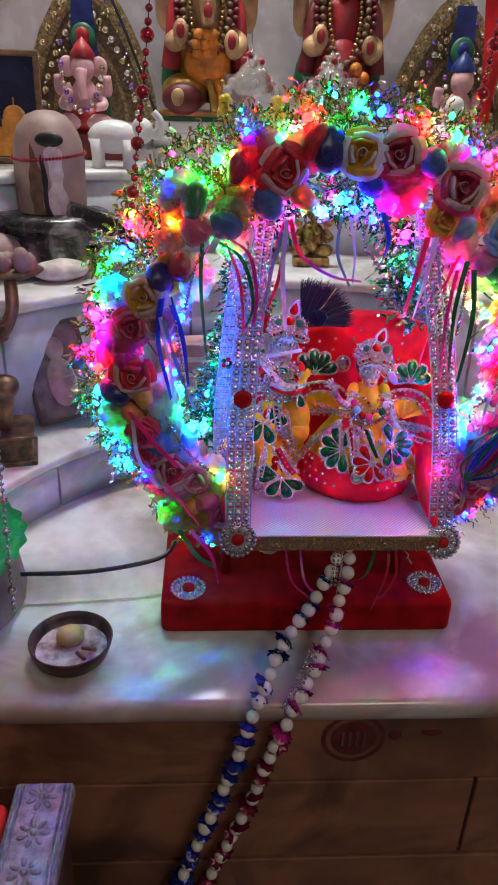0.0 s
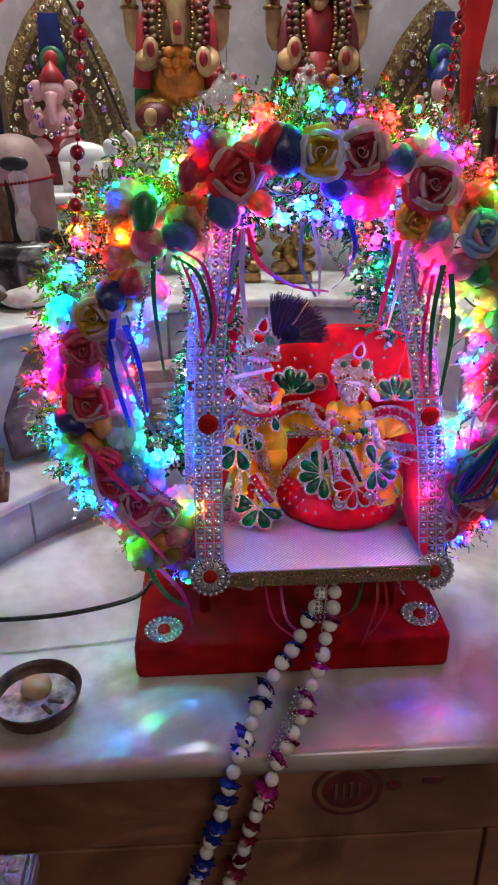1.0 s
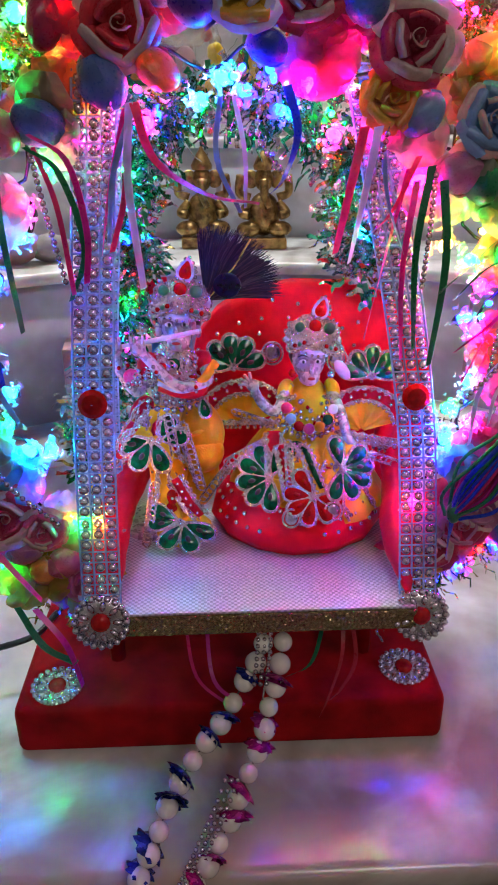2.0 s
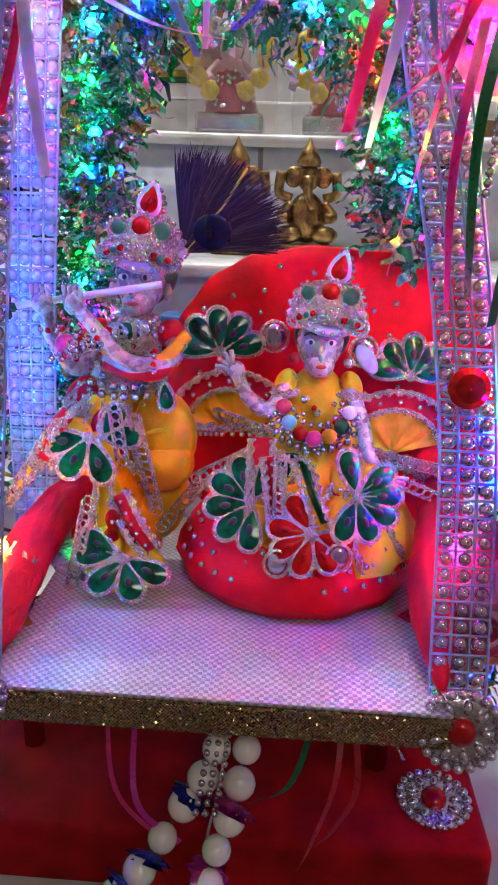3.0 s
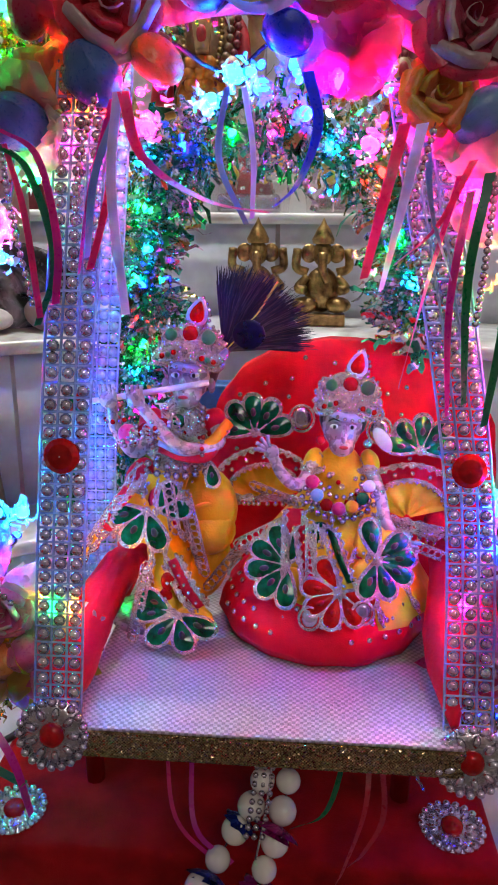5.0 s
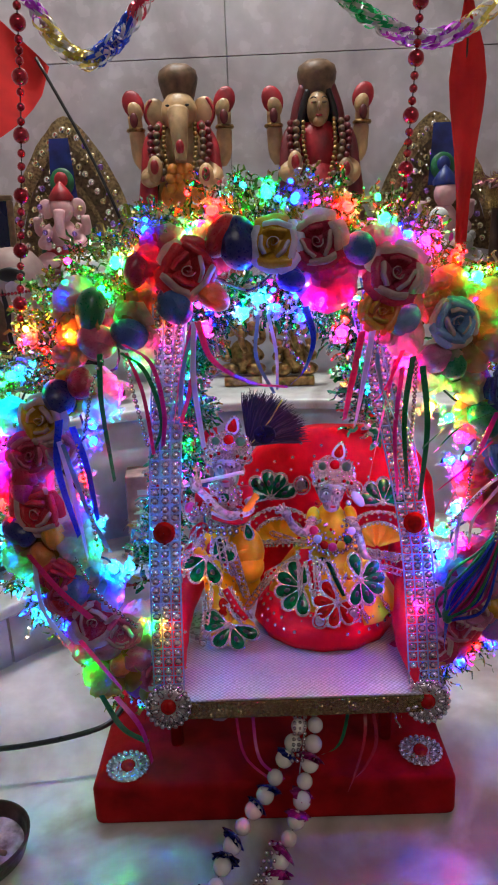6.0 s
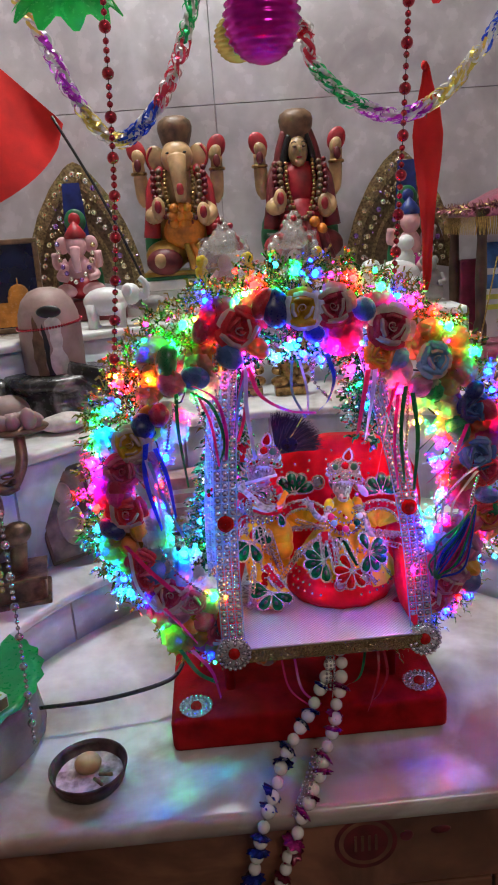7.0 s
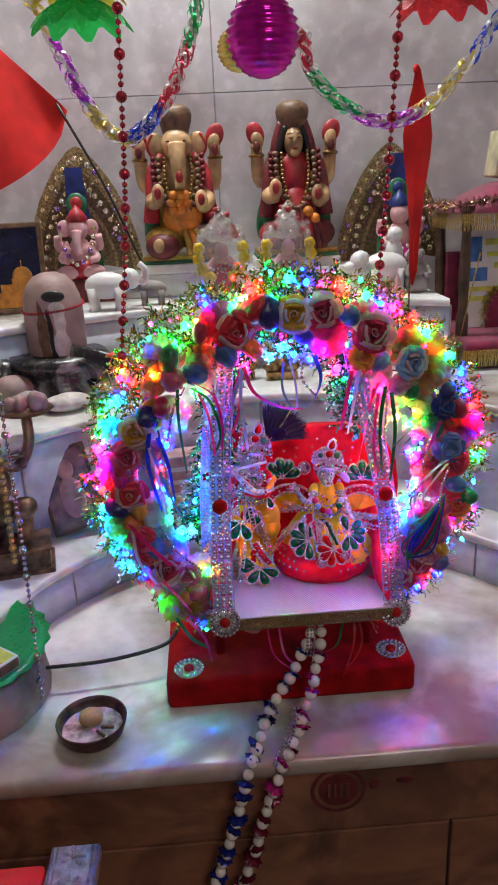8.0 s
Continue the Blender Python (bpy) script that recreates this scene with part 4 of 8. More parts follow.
strap("strap", (-0.043, -0.038, 0.116), (-0.041, -0.013, 0.229), (-0.030, 0.004, 0.372), 3, True, 0.0195)
strap("strap", (0.1255, -0.030, 0.108), (0.1225, 0.006, 0.222), (0.092, 0.012, 0.365), 3, True, 0.0195)
strap("strap", (-0.0530, 0.062, 0.118), (-0.0490, 0.060, 0.2237), (-0.0310, 0.046, 0.388), 4, False, 0.0205, False)
strap("strap", (0.139, 0.139, 0.104), (0.137, 0.138, 0.228), (0.108, 0.075, 0.378), 4, False, 0.022, False)

# hanging ribbons, ball chains and threads on the hoop
def ribbon(key, knots, width=0.0034):
    pts = curve_pts(knots, 6)
    g = Geo()
    n = len(pts)
    tw = rnd.uniform(-0.6, 0.6)
    a = [Vector((math.cos(tw + 1.1 * i / n), math.sin(tw + 1.1 * i / n), 0.15)) for i in range(n)]
    width *= 0.82
    g.strip(pts, width, a, 0, taper=False)
    g.strip([p + Vector((0, 0.0003, 0)) for p in pts], width * 0.98, a, 0, taper=False)
    return part("ribbon", g, [RIBBON_SATIN[key]], front_hoop, f"{key} gift ribbon")


for key, w, knots in (
        ("green", 0.0040, ((-0.072, -0.012, 0.345), (-0.073, -0.016, 0.315), (-0.069, -0.018, 0.266))),
        ("royal", 0.0060, ((-0.101, -0.012, 0.305), (-0.104, -0.016, 0.275), (-0.095, -0.018, 0.230))),
        ("royal", 0.0050, ((-0.094, -0.010, 0.300), (-0.086, -0.016, 0.276), (-0.082, -0.018, 0.240))),
        ("lilac", 0.0040, ((-0.102, -0.014, 0.292), (-0.094, -0.018, 0.245), (-0.091, -0.018, 0.214))),
        ("sky", 0.0035, ((-0.100, -0.014, 0.290), (-0.088, -0.020, 0.250), (-0.077, -0.020, 0.222))),
        ("hotpink", 0.0050, ((-0.126, -0.026, 0.222), (-0.108, -0.032, 0.200), (-0.090, -0.030, 0.178))),
        ("white", 0.0036, ((-0.124, -0.024, 0.215), (-0.120, -0.030, 0.185), (-0.106, -0.030, 0.160))),
        ("hotpink", 0.0036, ((-0.100, -0.026, 0.160), (-0.085, -0.034, 0.145), (-0.074, -0.034, 0.128))),
        ("magenta", 0.0040, ((-0.080, -0.028, 0.118), (-0.064, -0.036, 0.100), (-0.058, -0.036, 0.072))),
        ("green", 0.0046, ((-0.090, -0.026, 0.118), (-0.076, -0.036, 0.100), (-0.060, -0.036, 0.088))),
        ("hotpink", 0.0050, ((-0.012, -0.012, 0.362), (-0.004, -0.020, 0.340), (0.018, -0.022, 0.326), (0.040, -0.020, 0.322))),
        ("lilac", 0.0044, ((-0.014, -0.012, 0.362), (-0.016, -0.018, 0.330), (-0.012, -0.020, 0.286))),
        ("sky", 0.0036, ((-0.012, -0.010, 0.362), (-0.022, -0.016, 0.335), (-0.026, -0.018, 0.306))),
        ("magenta", 0.0034, ((-0.016, -0.010, 0.360), (-0.024, -0.016, 0.330), (-0.030, -0.016, 0.300))),
        ("hotpink", 0.0034, ((-0.014, -0.010, 0.358), (-0.018, -0.018, 0.325), (-0.025, -0.018, 0.302))),
        ("green", 0.0034, ((-0.060, -0.010, 0.345), (-0.044, -0.022, 0.335), (-0.036, -0.024, 0.305), (-0.044, -0.024, 0.282))),
        ("magenta", 0.0034, ((-0.058, -0.010, 0.350), (-0.040, -0.024, 0.340), (-0.034, -0.026, 0.312), (-0.036, -0.026, 0.290))),
        ("hotpink", 0.0028, ((-0.056, -0.012, 0.345), (-0.046, -0.024, 0.322), (-0.042, -0.026, 0.285))),
        ("royal", 0.0050, ((0.052, -0.012, 0.368), (0.056, -0.020, 0.350), (0.050, -0.022, 0.332), (0.042, -0.022, 0.324))),
        ("sky", 0.0028, ((0.024, -0.008, 0.364), (0.022, -0.016, 0.340), (0.032, -0.018, 0.318))),
        ("lilac", 0.0026, ((0.030, -0.008, 0.364), (0.034, -0.016, 0.342), (0.034, -0.018, 0.320))),
        ("hotpink", 0.0052, ((0.086, -0.010, 0.352), (0.080, -0.016, 0.328), (0.074, -0.018, 0.300))),
        ("lilac", 0.0052, ((0.092, -0.010, 0.352), (0.086, -0.018, 0.325), (0.080, -0.020, 0.296))),
        ("sky", 0.0040, ((0.094, -0.010, 0.346), (0.096, -0.020, 0.322), (0.104, -0.022, 0.300))),
        ("magenta", 0.0042, ((0.106, -0.012, 0.335), (0.096, -0.022, 0.300), (0.088, -0.024, 0.262))),
        ("magenta", 0.0038, ((0.110, -0.012, 0.330), (0.104, -0.022, 0.292), (0.106, -0.024, 0.252))),
        ("hotpink", 0.0036, ((0.110, -0.012, 0.340), (0.098, -0.020, 0.318), (0.084, -0.022, 0.305))),
        ("green", 0.0046, ((0.116, -0.012, 0.336), (0.110, -0.020, 0.300), (0.112, -0.022, 0.256))),
        ("green", 0.0046, ((0.122, -0.012, 0.330), (0.124, -0.020, 0.295), (0.120, -0.022, 0.248))),
        ("green", 0.0032, ((0.165, -0.014, 0.305), (0.145, -0.030, 0.308), (0.130, -0.034, 0.296), (0.118, -0.034, 0.285))),
        ("green", 0.0032, ((0.165, -0.014, 0.300), (0.140, -0.030, 0.295), (0.125, -0.034, 0.282))),
        ("magenta", 0.0040, ((0.168, -0.014, 0.300), (0.150, -0.030, 0.276), (0.128, -0.034, 0.258))),
        ("hotpink", 0.0036, ((0.165, -0.016, 0.282), (0.145, -0.032, 0.270), (0.132, -0.036, 0.244))),
        ("lilac", 0.0046, ((0.176, -0.016, 0.262), (0.156, -0.030, 0.256), (0.142, -0.034, 0.240), (0.140, -0.034, 0.212))),
        ("white", 0.0040, ((0.176, -0.016, 0.258), (0.162, -0.030, 0.252), (0.150, -0.034, 0.238), (0.148, -0.034, 0.222))),
        ("royal", 0.0050, ((0.1369, -0.034, 0.1743), (0.1359, -0.034, 0.161), (0.1356, -0.034, 0.1477))),
        ("magenta", 0.0026, ((0.010, -0.020, 0.100), (0.014, -0.040, 0.076), (0.030, -0.042, 0.060))),
        ("hotpink", 0.0024, ((-0.002, -0.016, 0.100), (0.004, -0.030, 0.070), (0.024, -0.036, 0.052))),
        ("red", 0.0030, ((0.088, -0.010, 0.100), (0.086, -0.026, 0.078), (0.078, -0.032, 0.052), (0.074, -0.032, 0.040))),
        ("red", 0.0030, ((0.092, -0.010, 0.100), (0.094, -0.026, 0.076), (0.086, -0.030, 0.058), (0.080, -0.030, 0.050))),
        ("green", 0.0030, ((0.080, -0.005, 0.100), (0.070, -0.022, 0.072), (0.054, -0.026, 0.064)))):
    ribbon(key, knots, w)
g = Geo()
g.grid([[(-0.017 + 0.006 * u + 0.001 * v, 0.104 + 0.002 * math.sin(4 * v + u), 0.266 - 0.022 * v) for u in (-1, -0.4, 0.3, 1)] for v in (0, 0.25, 0.5, 0.75, 1)], 0)
part("cloth_scrap", g, [RED_SATIN], rear_hoop, "scrap of red satin tied into the tinsel")
# a bunch of bright threads tied to the hoop
tassel = part("thread_tassel", Geo(), [SATIN["magenta"]], front_hoop, "bunch of shiny coloured threads")
for key, n in (("magenta", 9), ("green", 9), ("royal", 9), ("hotpink", 5)):
    g = Geo()
    for i in range(n):
        o = Vector((rnd.gauss(0, 0.004), rnd.gauss(0, 0.004), rnd.gauss(0, 0.004)))
        g.tube(curve_pts([(0.1706, -0.03, 0.2333), Vector((0.1591, -0.0354, 0.2112)) + o * 0.8, Vector((0.147, -0.0358, 0.192)) + o * 1.5, Vector((0.1369, -0.034, 0.1743)) + o * 0.4], 5), 0.0010, seg=5)
    part("thread", g, [RIBBON_SATIN[key]], tassel, f"{key} threads")
tassel.data = mesh_of("thread_tassel", Geo().ell((0.1369, -0.034, 0.1743), (0.004, 0.004, 0.006), 0), [SATIN["green"]])
for knots in (((-0.070, -0.010, 0.345), (-0.078, -0.016, 0.325), (-0.084, -0.018, 0.300)), ((-0.058, -0.010, 0.345), (-0.052, -0.020, 0.320), (-0.046, -0.022, 0.290)),
              ((-0.092, -0.012, 0.292), (-0.087, -0.020, 0.262), (-0.083, -0.022, 0.225)), ((-0.100, -0.016, 0.215), (-0.085, -0.026, 0.192), (-0.062, -0.028, 0.170)),
              ((-0.022, -0.010, 0.362), (-0.027, -0.016, 0.340), (-0.030, -0.018, 0.318)), ((0.042, -0.010, 0.366), (0.040, -0.016, 0.348), (0.054, -0.018, 0.330)),
              ((0.096, -0.012, 0.352), (0.090, -0.018, 0.325), (0.094, -0.020, 0.296)), ((0.164, -0.014, 0.292), (0.150, -0.030, 0.275), (0.146, -0.032, 0.248)),
              ((0.172, -0.016, 0.262), (0.152, -0.032, 0.252), (0.134, -0.034, 0.234)), ((0.178, -0.016, 0.256), (0.166, -0.032, 0.240), (0.164, -0.034, 0.215)),
              ((0.118, -0.012, 0.335), (0.116, -0.018, 0.310), (0.114, -0.020, 0.285))):
    pts = curve_pts(knots, 9)
    g = Geo()
    dist = 0.0
    for a, b in zip(pts, pts[1:]):
        dist += (b - a).length
        if dist > 0.0026:
            g.ell(b, 0.0014, 0, seg=8, rings=5)
            dist = 0.0
    g.tube(pts, 0.0003, seg=4)
    part("ball_chain", g, [CHAIN_SILVER], front_hoop, "fine silver ball chain")

# red cushion throne on the seat
throne_cushion = thing("cushion_throne", (0.06, 0.07, 0.12), "red velvet doll sofa cushion dotted with small stones", "cushion")
g = Geo()
rows = []
for i in range(12):
    v = i / 11
    row = []
    for j in range(65):
        a = radians(-62 + 304 * j / 64)
        flute = 1 + 0.008 * math.cos(19 * a) * v
        up = max(0.0, math.sin(a)) ** 0.84
        row.append((0.082 + 0.083 * flute * math.copysign(abs(math.cos(a)) ** 0.76, math.cos(a)) * v, 0.104 + 0.014 * v * v - 0.030 * max(0, -math.sin(a)) * v, 0.183 + (0.075 * flute * up if math.sin(a) > 0 else 0.066 * math.sin(a)) * v))
    rows.append(row)
back = [[(x, y + 0.016, z) for x, y, z in r] for r in reversed(rows)]
g.grid(rows + back, 0)
part("backrest", g, [RED_VELVET], throne_cushion, "fan shaped red velvet back")
g = Geo()
prof = [(0.0005, 0.030), (0.030, 0.0295), (0.044, 0.026), (0.052, 0.016), (0.054, 0.007), (0.051, 0.001), (0.0005, 0.0)]
g.lathe([(r, z) for r, z in prof], (0.068, 0.064, 0.1198), 0, 48, wave=lambda u, z: 1 + 0.016 * math.sin(2 * math.pi * u * 14) + 0.008 * math.sin(2 * math.pi * u * 37))
part("seat_cushion", g, [RED_VELVET], throne_cushion, "round red velvet seat pad")
for sx, pts in ((-1, ((-0.045, -0.030, 0.126), (-0.045, 0.005, 0.133), (-0.042, 0.045, 0.142), (-0.030, 0.10, 0.150))), (1, ((0.119, -0.029, 0.124), (0.121, 0.008, 0.138), (0.130, 0.05, 0.152), (0.132, 0.09, 0.165)))):
    p = curve_pts(pts, 6)
    n = len(p)
    part("armrest", Geo().tube(p, [(0.0115 * (1 - 0.85 * max(0.0, 1 - i / (3.0 if sx < 0 else 9.0)) ** 2) - 0.0015 * i / n) * (1 + 0.03 * math.sin(i * 1.9)) for i in range(n)], seg=18), [RED_SATIN], throne_cushion, "padded red roll arm")
g = Geo()
for i in range(44):
    a = radians(185 + 170 * (i * 0.618 % 1))
    r, h = ((0.036, 0.1486), (0.0445, 0.1455), (0.0490, 0.1405), (0.0525, 0.1345))[i % 4]
    g.ell((0.068 + r * math.cos(a), 0.064 + r * math.sin(a), h), 0.0015, 0, seg=8, rings=5)
for i in range(22):
    a = radians(15 + 150 * (i * 0.618 % 1))
    r = 0.050 + 0.022 * ((i * 0.43) % 1)
    g.ell((0.066 + r * math.cos(a), 0.106, 0.182 + r * math.sin(a)), 0.0015, 0, seg=8, rings=5)
part("stone_scatter", g, [RHINE], throne_cushion, "small glued rhinestones", kind="stuff")

# ---- dolls on the swing ----
def teardrop(g, c, direction, length, width, gem, cord, normal=(0, -0.94, 0.34), lift=0.0016):
    """A drop shaped stone edged with twisted cord, its tip at c, lying on the dress."""
    n = Vector(normal).normalized()
    d = Vector((math.cos(radians(direction)), 0, math.sin(radians(direction))))
    d = (d - n * d.dot(n)).normalized()
    s = n.cross(d)
    rim = []
    for i in range(20):
        a = 2 * math.pi * i / 20
        v = 0.5 - 0.5 * math.cos(a)
        u = math.sin(a) * (0.34 + 0.66 * v) * 0.54
        rim.append(Vector(c) + d * length * v + s * width * u + n * 0.0004)
    mid = Vector(c) + d * length * 0.62 + n * lift
    rows = [rim, [p * 0.35 + mid * 0.65 + n * 0.0002 for p in rim], [p * 0.04 + mid * 0.96 for p in rim]]
    g.grid(rows, gem, closed_u=True)
    g.ell(Vector(c) + d * length * 0.50 + n * lift * 0.75, (length * 0.15, width * 0.13, 0.0009), BL if gem == GR else gem, rot=Matrix((d, s, n)).transposed(), seg=10, rings=6)
    for k in (1.05, 1.20):
        g.tube([mid + (p - mid) * k - n * 0.0004 for p in rim + [rim[0]]], 0.0007, cord, seg=5, cap=False)


def fan(g, c, dirs, length, width, gem, cord, normal=(0, -0.94, 0.34), back=None):
    c = Vector(c)
    n = Vector(normal).normalized()
    for a in dirs:
        d = Vector((math.cos(radians(a)), 0, math.sin(radians(a))))
        d = (d - n * d.dot(n)).normalized()
        teardrop(g, c + d * 0.0028, a, length * 1.12, width * 1.06, gem, cord, normal)
        if back is not None:
            q = c + d * (length * 0.55) - n * 0.0012
            g.ell(q, (length * 0.66, length * 0.66, 0.0008), back, rot=n.to_track_quat("Z", "Y").to_matrix(), seg=12, rings=4)
    g.ell(c + n * 0.0012, 0.0021, cord, seg=8, rings=5)


def beads(g, pts, r, mi, gap=2.1):
    dist = 1e9
    for a, b in zip(pts, pts[1:]):
        dist += (b - a).length
        if dist > r * gap:
            g.ell(b, r, mi, seg=8, rings=5)
            dist = 0.0


def trim(g, pts, mi, r=0.0012):
    """A laid braid: two cords twisted beside one another."""
    p = curve_pts(pts, 8)
    for k in (0, math.pi):
        g.tube([q + Vector((0.0012 * math.cos(i * 1.3 + k), -0.0004, 0.0012 * math.sin(i * 1.3 + k))) for i, q in enumerate(p)], r * 0.75, mi, seg=5)


DOLL = [SKIN_METAL, YELLOW_CLOTH, ORANGE_CLOTH, SILVER_CORD, GREEN_GEM, RED_GEM, RHINE, RED_SATIN, PAINT_BLACK, SATIN["hotpink"], SATIN["lilac"], SATIN["sky"], PAINT_GREEN, PAINT_RED, PAINT_WHITE]
SK, YE, OR, CO, GR, RE, RH, RS, BL, HP, LI, SY, PG, PR, WH = range(15)


def ring_braid(g, a, b, mi, r=0.0019, rows=1):
    """A band of small metal rings sewn side by side."""
    a, b = Vector(a), Vector(b)
    n = max(3, int((b - a).length / (r * 1.7)))
    d = (b - a).normalized()
    s = Vector((-d.z, 0, d.x))
    for q in range(rows):
        for i in range(n + 1):
            c = a + (b - a) * i / n + s * r * 2.0 * (q - (rows - 1) / 2)
            g.tube([c + d * r * math.cos(t) + s * r * math.sin(t) + Vector((0, -0.0006 * math.sin(t), 0)) for t in [2 * math.pi * k / 10 for k in range(11)]], 0.00042, mi, seg=5, cap=False)
    for k in (-1, 1):
        g.tube([a + s * k * r * (rows + 0.25), b + s * k * r * (rows + 0.25)], 0.00055, mi, seg=5)


def crown(g, c, s=1.0):
    """A low jewelled turban: a padded band that dips over the brow, three round gems and a drop on top."""
    c = Vector(c)
    g.lathe([(0.0118 * s, -0.005), (0.0138 * s, -0.001), (0.0134 * s, 0.004), (0.0110 * s, 0.009), (0.0060 * s, 0.0125), (0.0003, 0.0135)], c, CO, 18)
    for kk, (r, dz, w) in enumerate(((0.0144, -0.0025, 0.0021), (0.0136, 0.0012, 0.0019), (0.0120, 0.0046, 0.0017))):
        ring = [c + Vector((r * s * math.cos(t), r * s * math.sin(t), (dz + 0.0026 * math.sin(2 * t + 1.1 + 0.5 * kk)) * s)) for t in [2 * math.pi * i / 30 for i in range(31)]]
        g.tube(ring, w * s, (LI, CO, CO)[kk], seg=8)
        beads(g, [p + (p - c).normalized() * 0.0018 * s for p in ring], 0.0010 * s, RH, 2.4)
    # two leaf shaped lappets on the brow
    for sx in (-1, 1):
        q = c + Vector((0.0088 * sx * s, -0.0128 * s, (0.0005 - 0.0012 * sx) * s))
        leaf = [q + Vector((0.0068 * math.cos(t), -0.0012 - 0.0022 * abs(math.cos(t)) * (1 - 0.5 * math.cos(t) * sx), 0.0042 * math.sin(t) - 0.0022 * sx * math.cos(t))) * s for t in [2 * math.pi * i / 18 for i in range(19)]]
        g.tube(leaf, 0.0010 * s, CO, seg=6)
        beads(g, [p + Vector((0, -0.0010 * s, 0)) for p in leaf], 0.0008 * s, RH)
        g.ell(q + Vector((0.001 * sx, -0.0016, 0)) * s, (0.0052 * s, 0.0020 * s, 0.0030 * s), CO, rot=rot(y=18 * sx), seg=10, rings=6)
        for k, mi in ((-1, RE), (0, PG), (1, RE)):
            g.ell(q + Vector((0.0026 * k, -0.0036, -0.0008 * sx * k)) * s, (0.0013 * s, 0.0009 * s, 0.0013 * s), mi, seg=7, rings=5)
    for dx, dz, mi, r in ((0.0005, 0.0100, RE, 0.0036), (-0.0082, 0.0095, PG, 0.0028), (0.0086, 0.0085, PG, 0.0034)):
        p = c + Vector((dx * s, -0.0105 * s, dz * s))
        g.ell(p, (r * s, r * s * 0.6, r * s), mi, seg=12, rings=7)
        g.tube([p + Vector((1.22 * r * math.cos(t), 0.0006, 1.22 * r * math.sin(t))) * s for t in [2 * math.pi * i / 14 for i in range(15)]], 0.0007 * s, CO, seg=5)
        for k in range(11):
            a = 2 * math.pi * k / 11
            g.ell(p + Vector((1.5 * r * s * math.cos(a), 0.0006, 1.5 * r * s * math.sin(a))), 0.0008 * s, RH, seg=6, rings=4)
    top = c + Vector((0.0052 * s, -0.0085 * s, 0.0242 * s))
    teardrop(g, top, -106, 0.0098 * s, 0.0085 * s, RE, LI, (0, -1, 0.1))
    beads(g, curve_pts([top + Vector(p) * s for p in ((-0.0062, 0.0006, -0.0110), (-0.0060, 0.0006, -0.0060), (0.0002, 0.0006, 0.0016), (0.0038, 0.0006, -0.0060), (0.0022, 0.0006, -0.0110))], 8), 0.0010 * s, RH)
    g.ell(top + Vector((-0.0016, 0.0026, -0.0075)) * s, (0.0046 * s, 0.0022 * s, 0.0062 * s), CO, seg=10, rings=7)


def scatter(g, n, rad, c, z0, z1, mis, seed, r=0.0011):
    """Small stones sewn over the front of a robe."""
    rr = random.Random(seed)
    for i in range(n):
        a = radians(rr.uniform(195, 345))
        z = rr.uniform(z0, z1)
        q = rad(z)
        g.ell((c[0] + q * math.cos(a), c[1] + q * math.sin(a), z), r * rr.uniform(0.8, 1.5), mis[i % len(mis)], seg=7, rings=5)


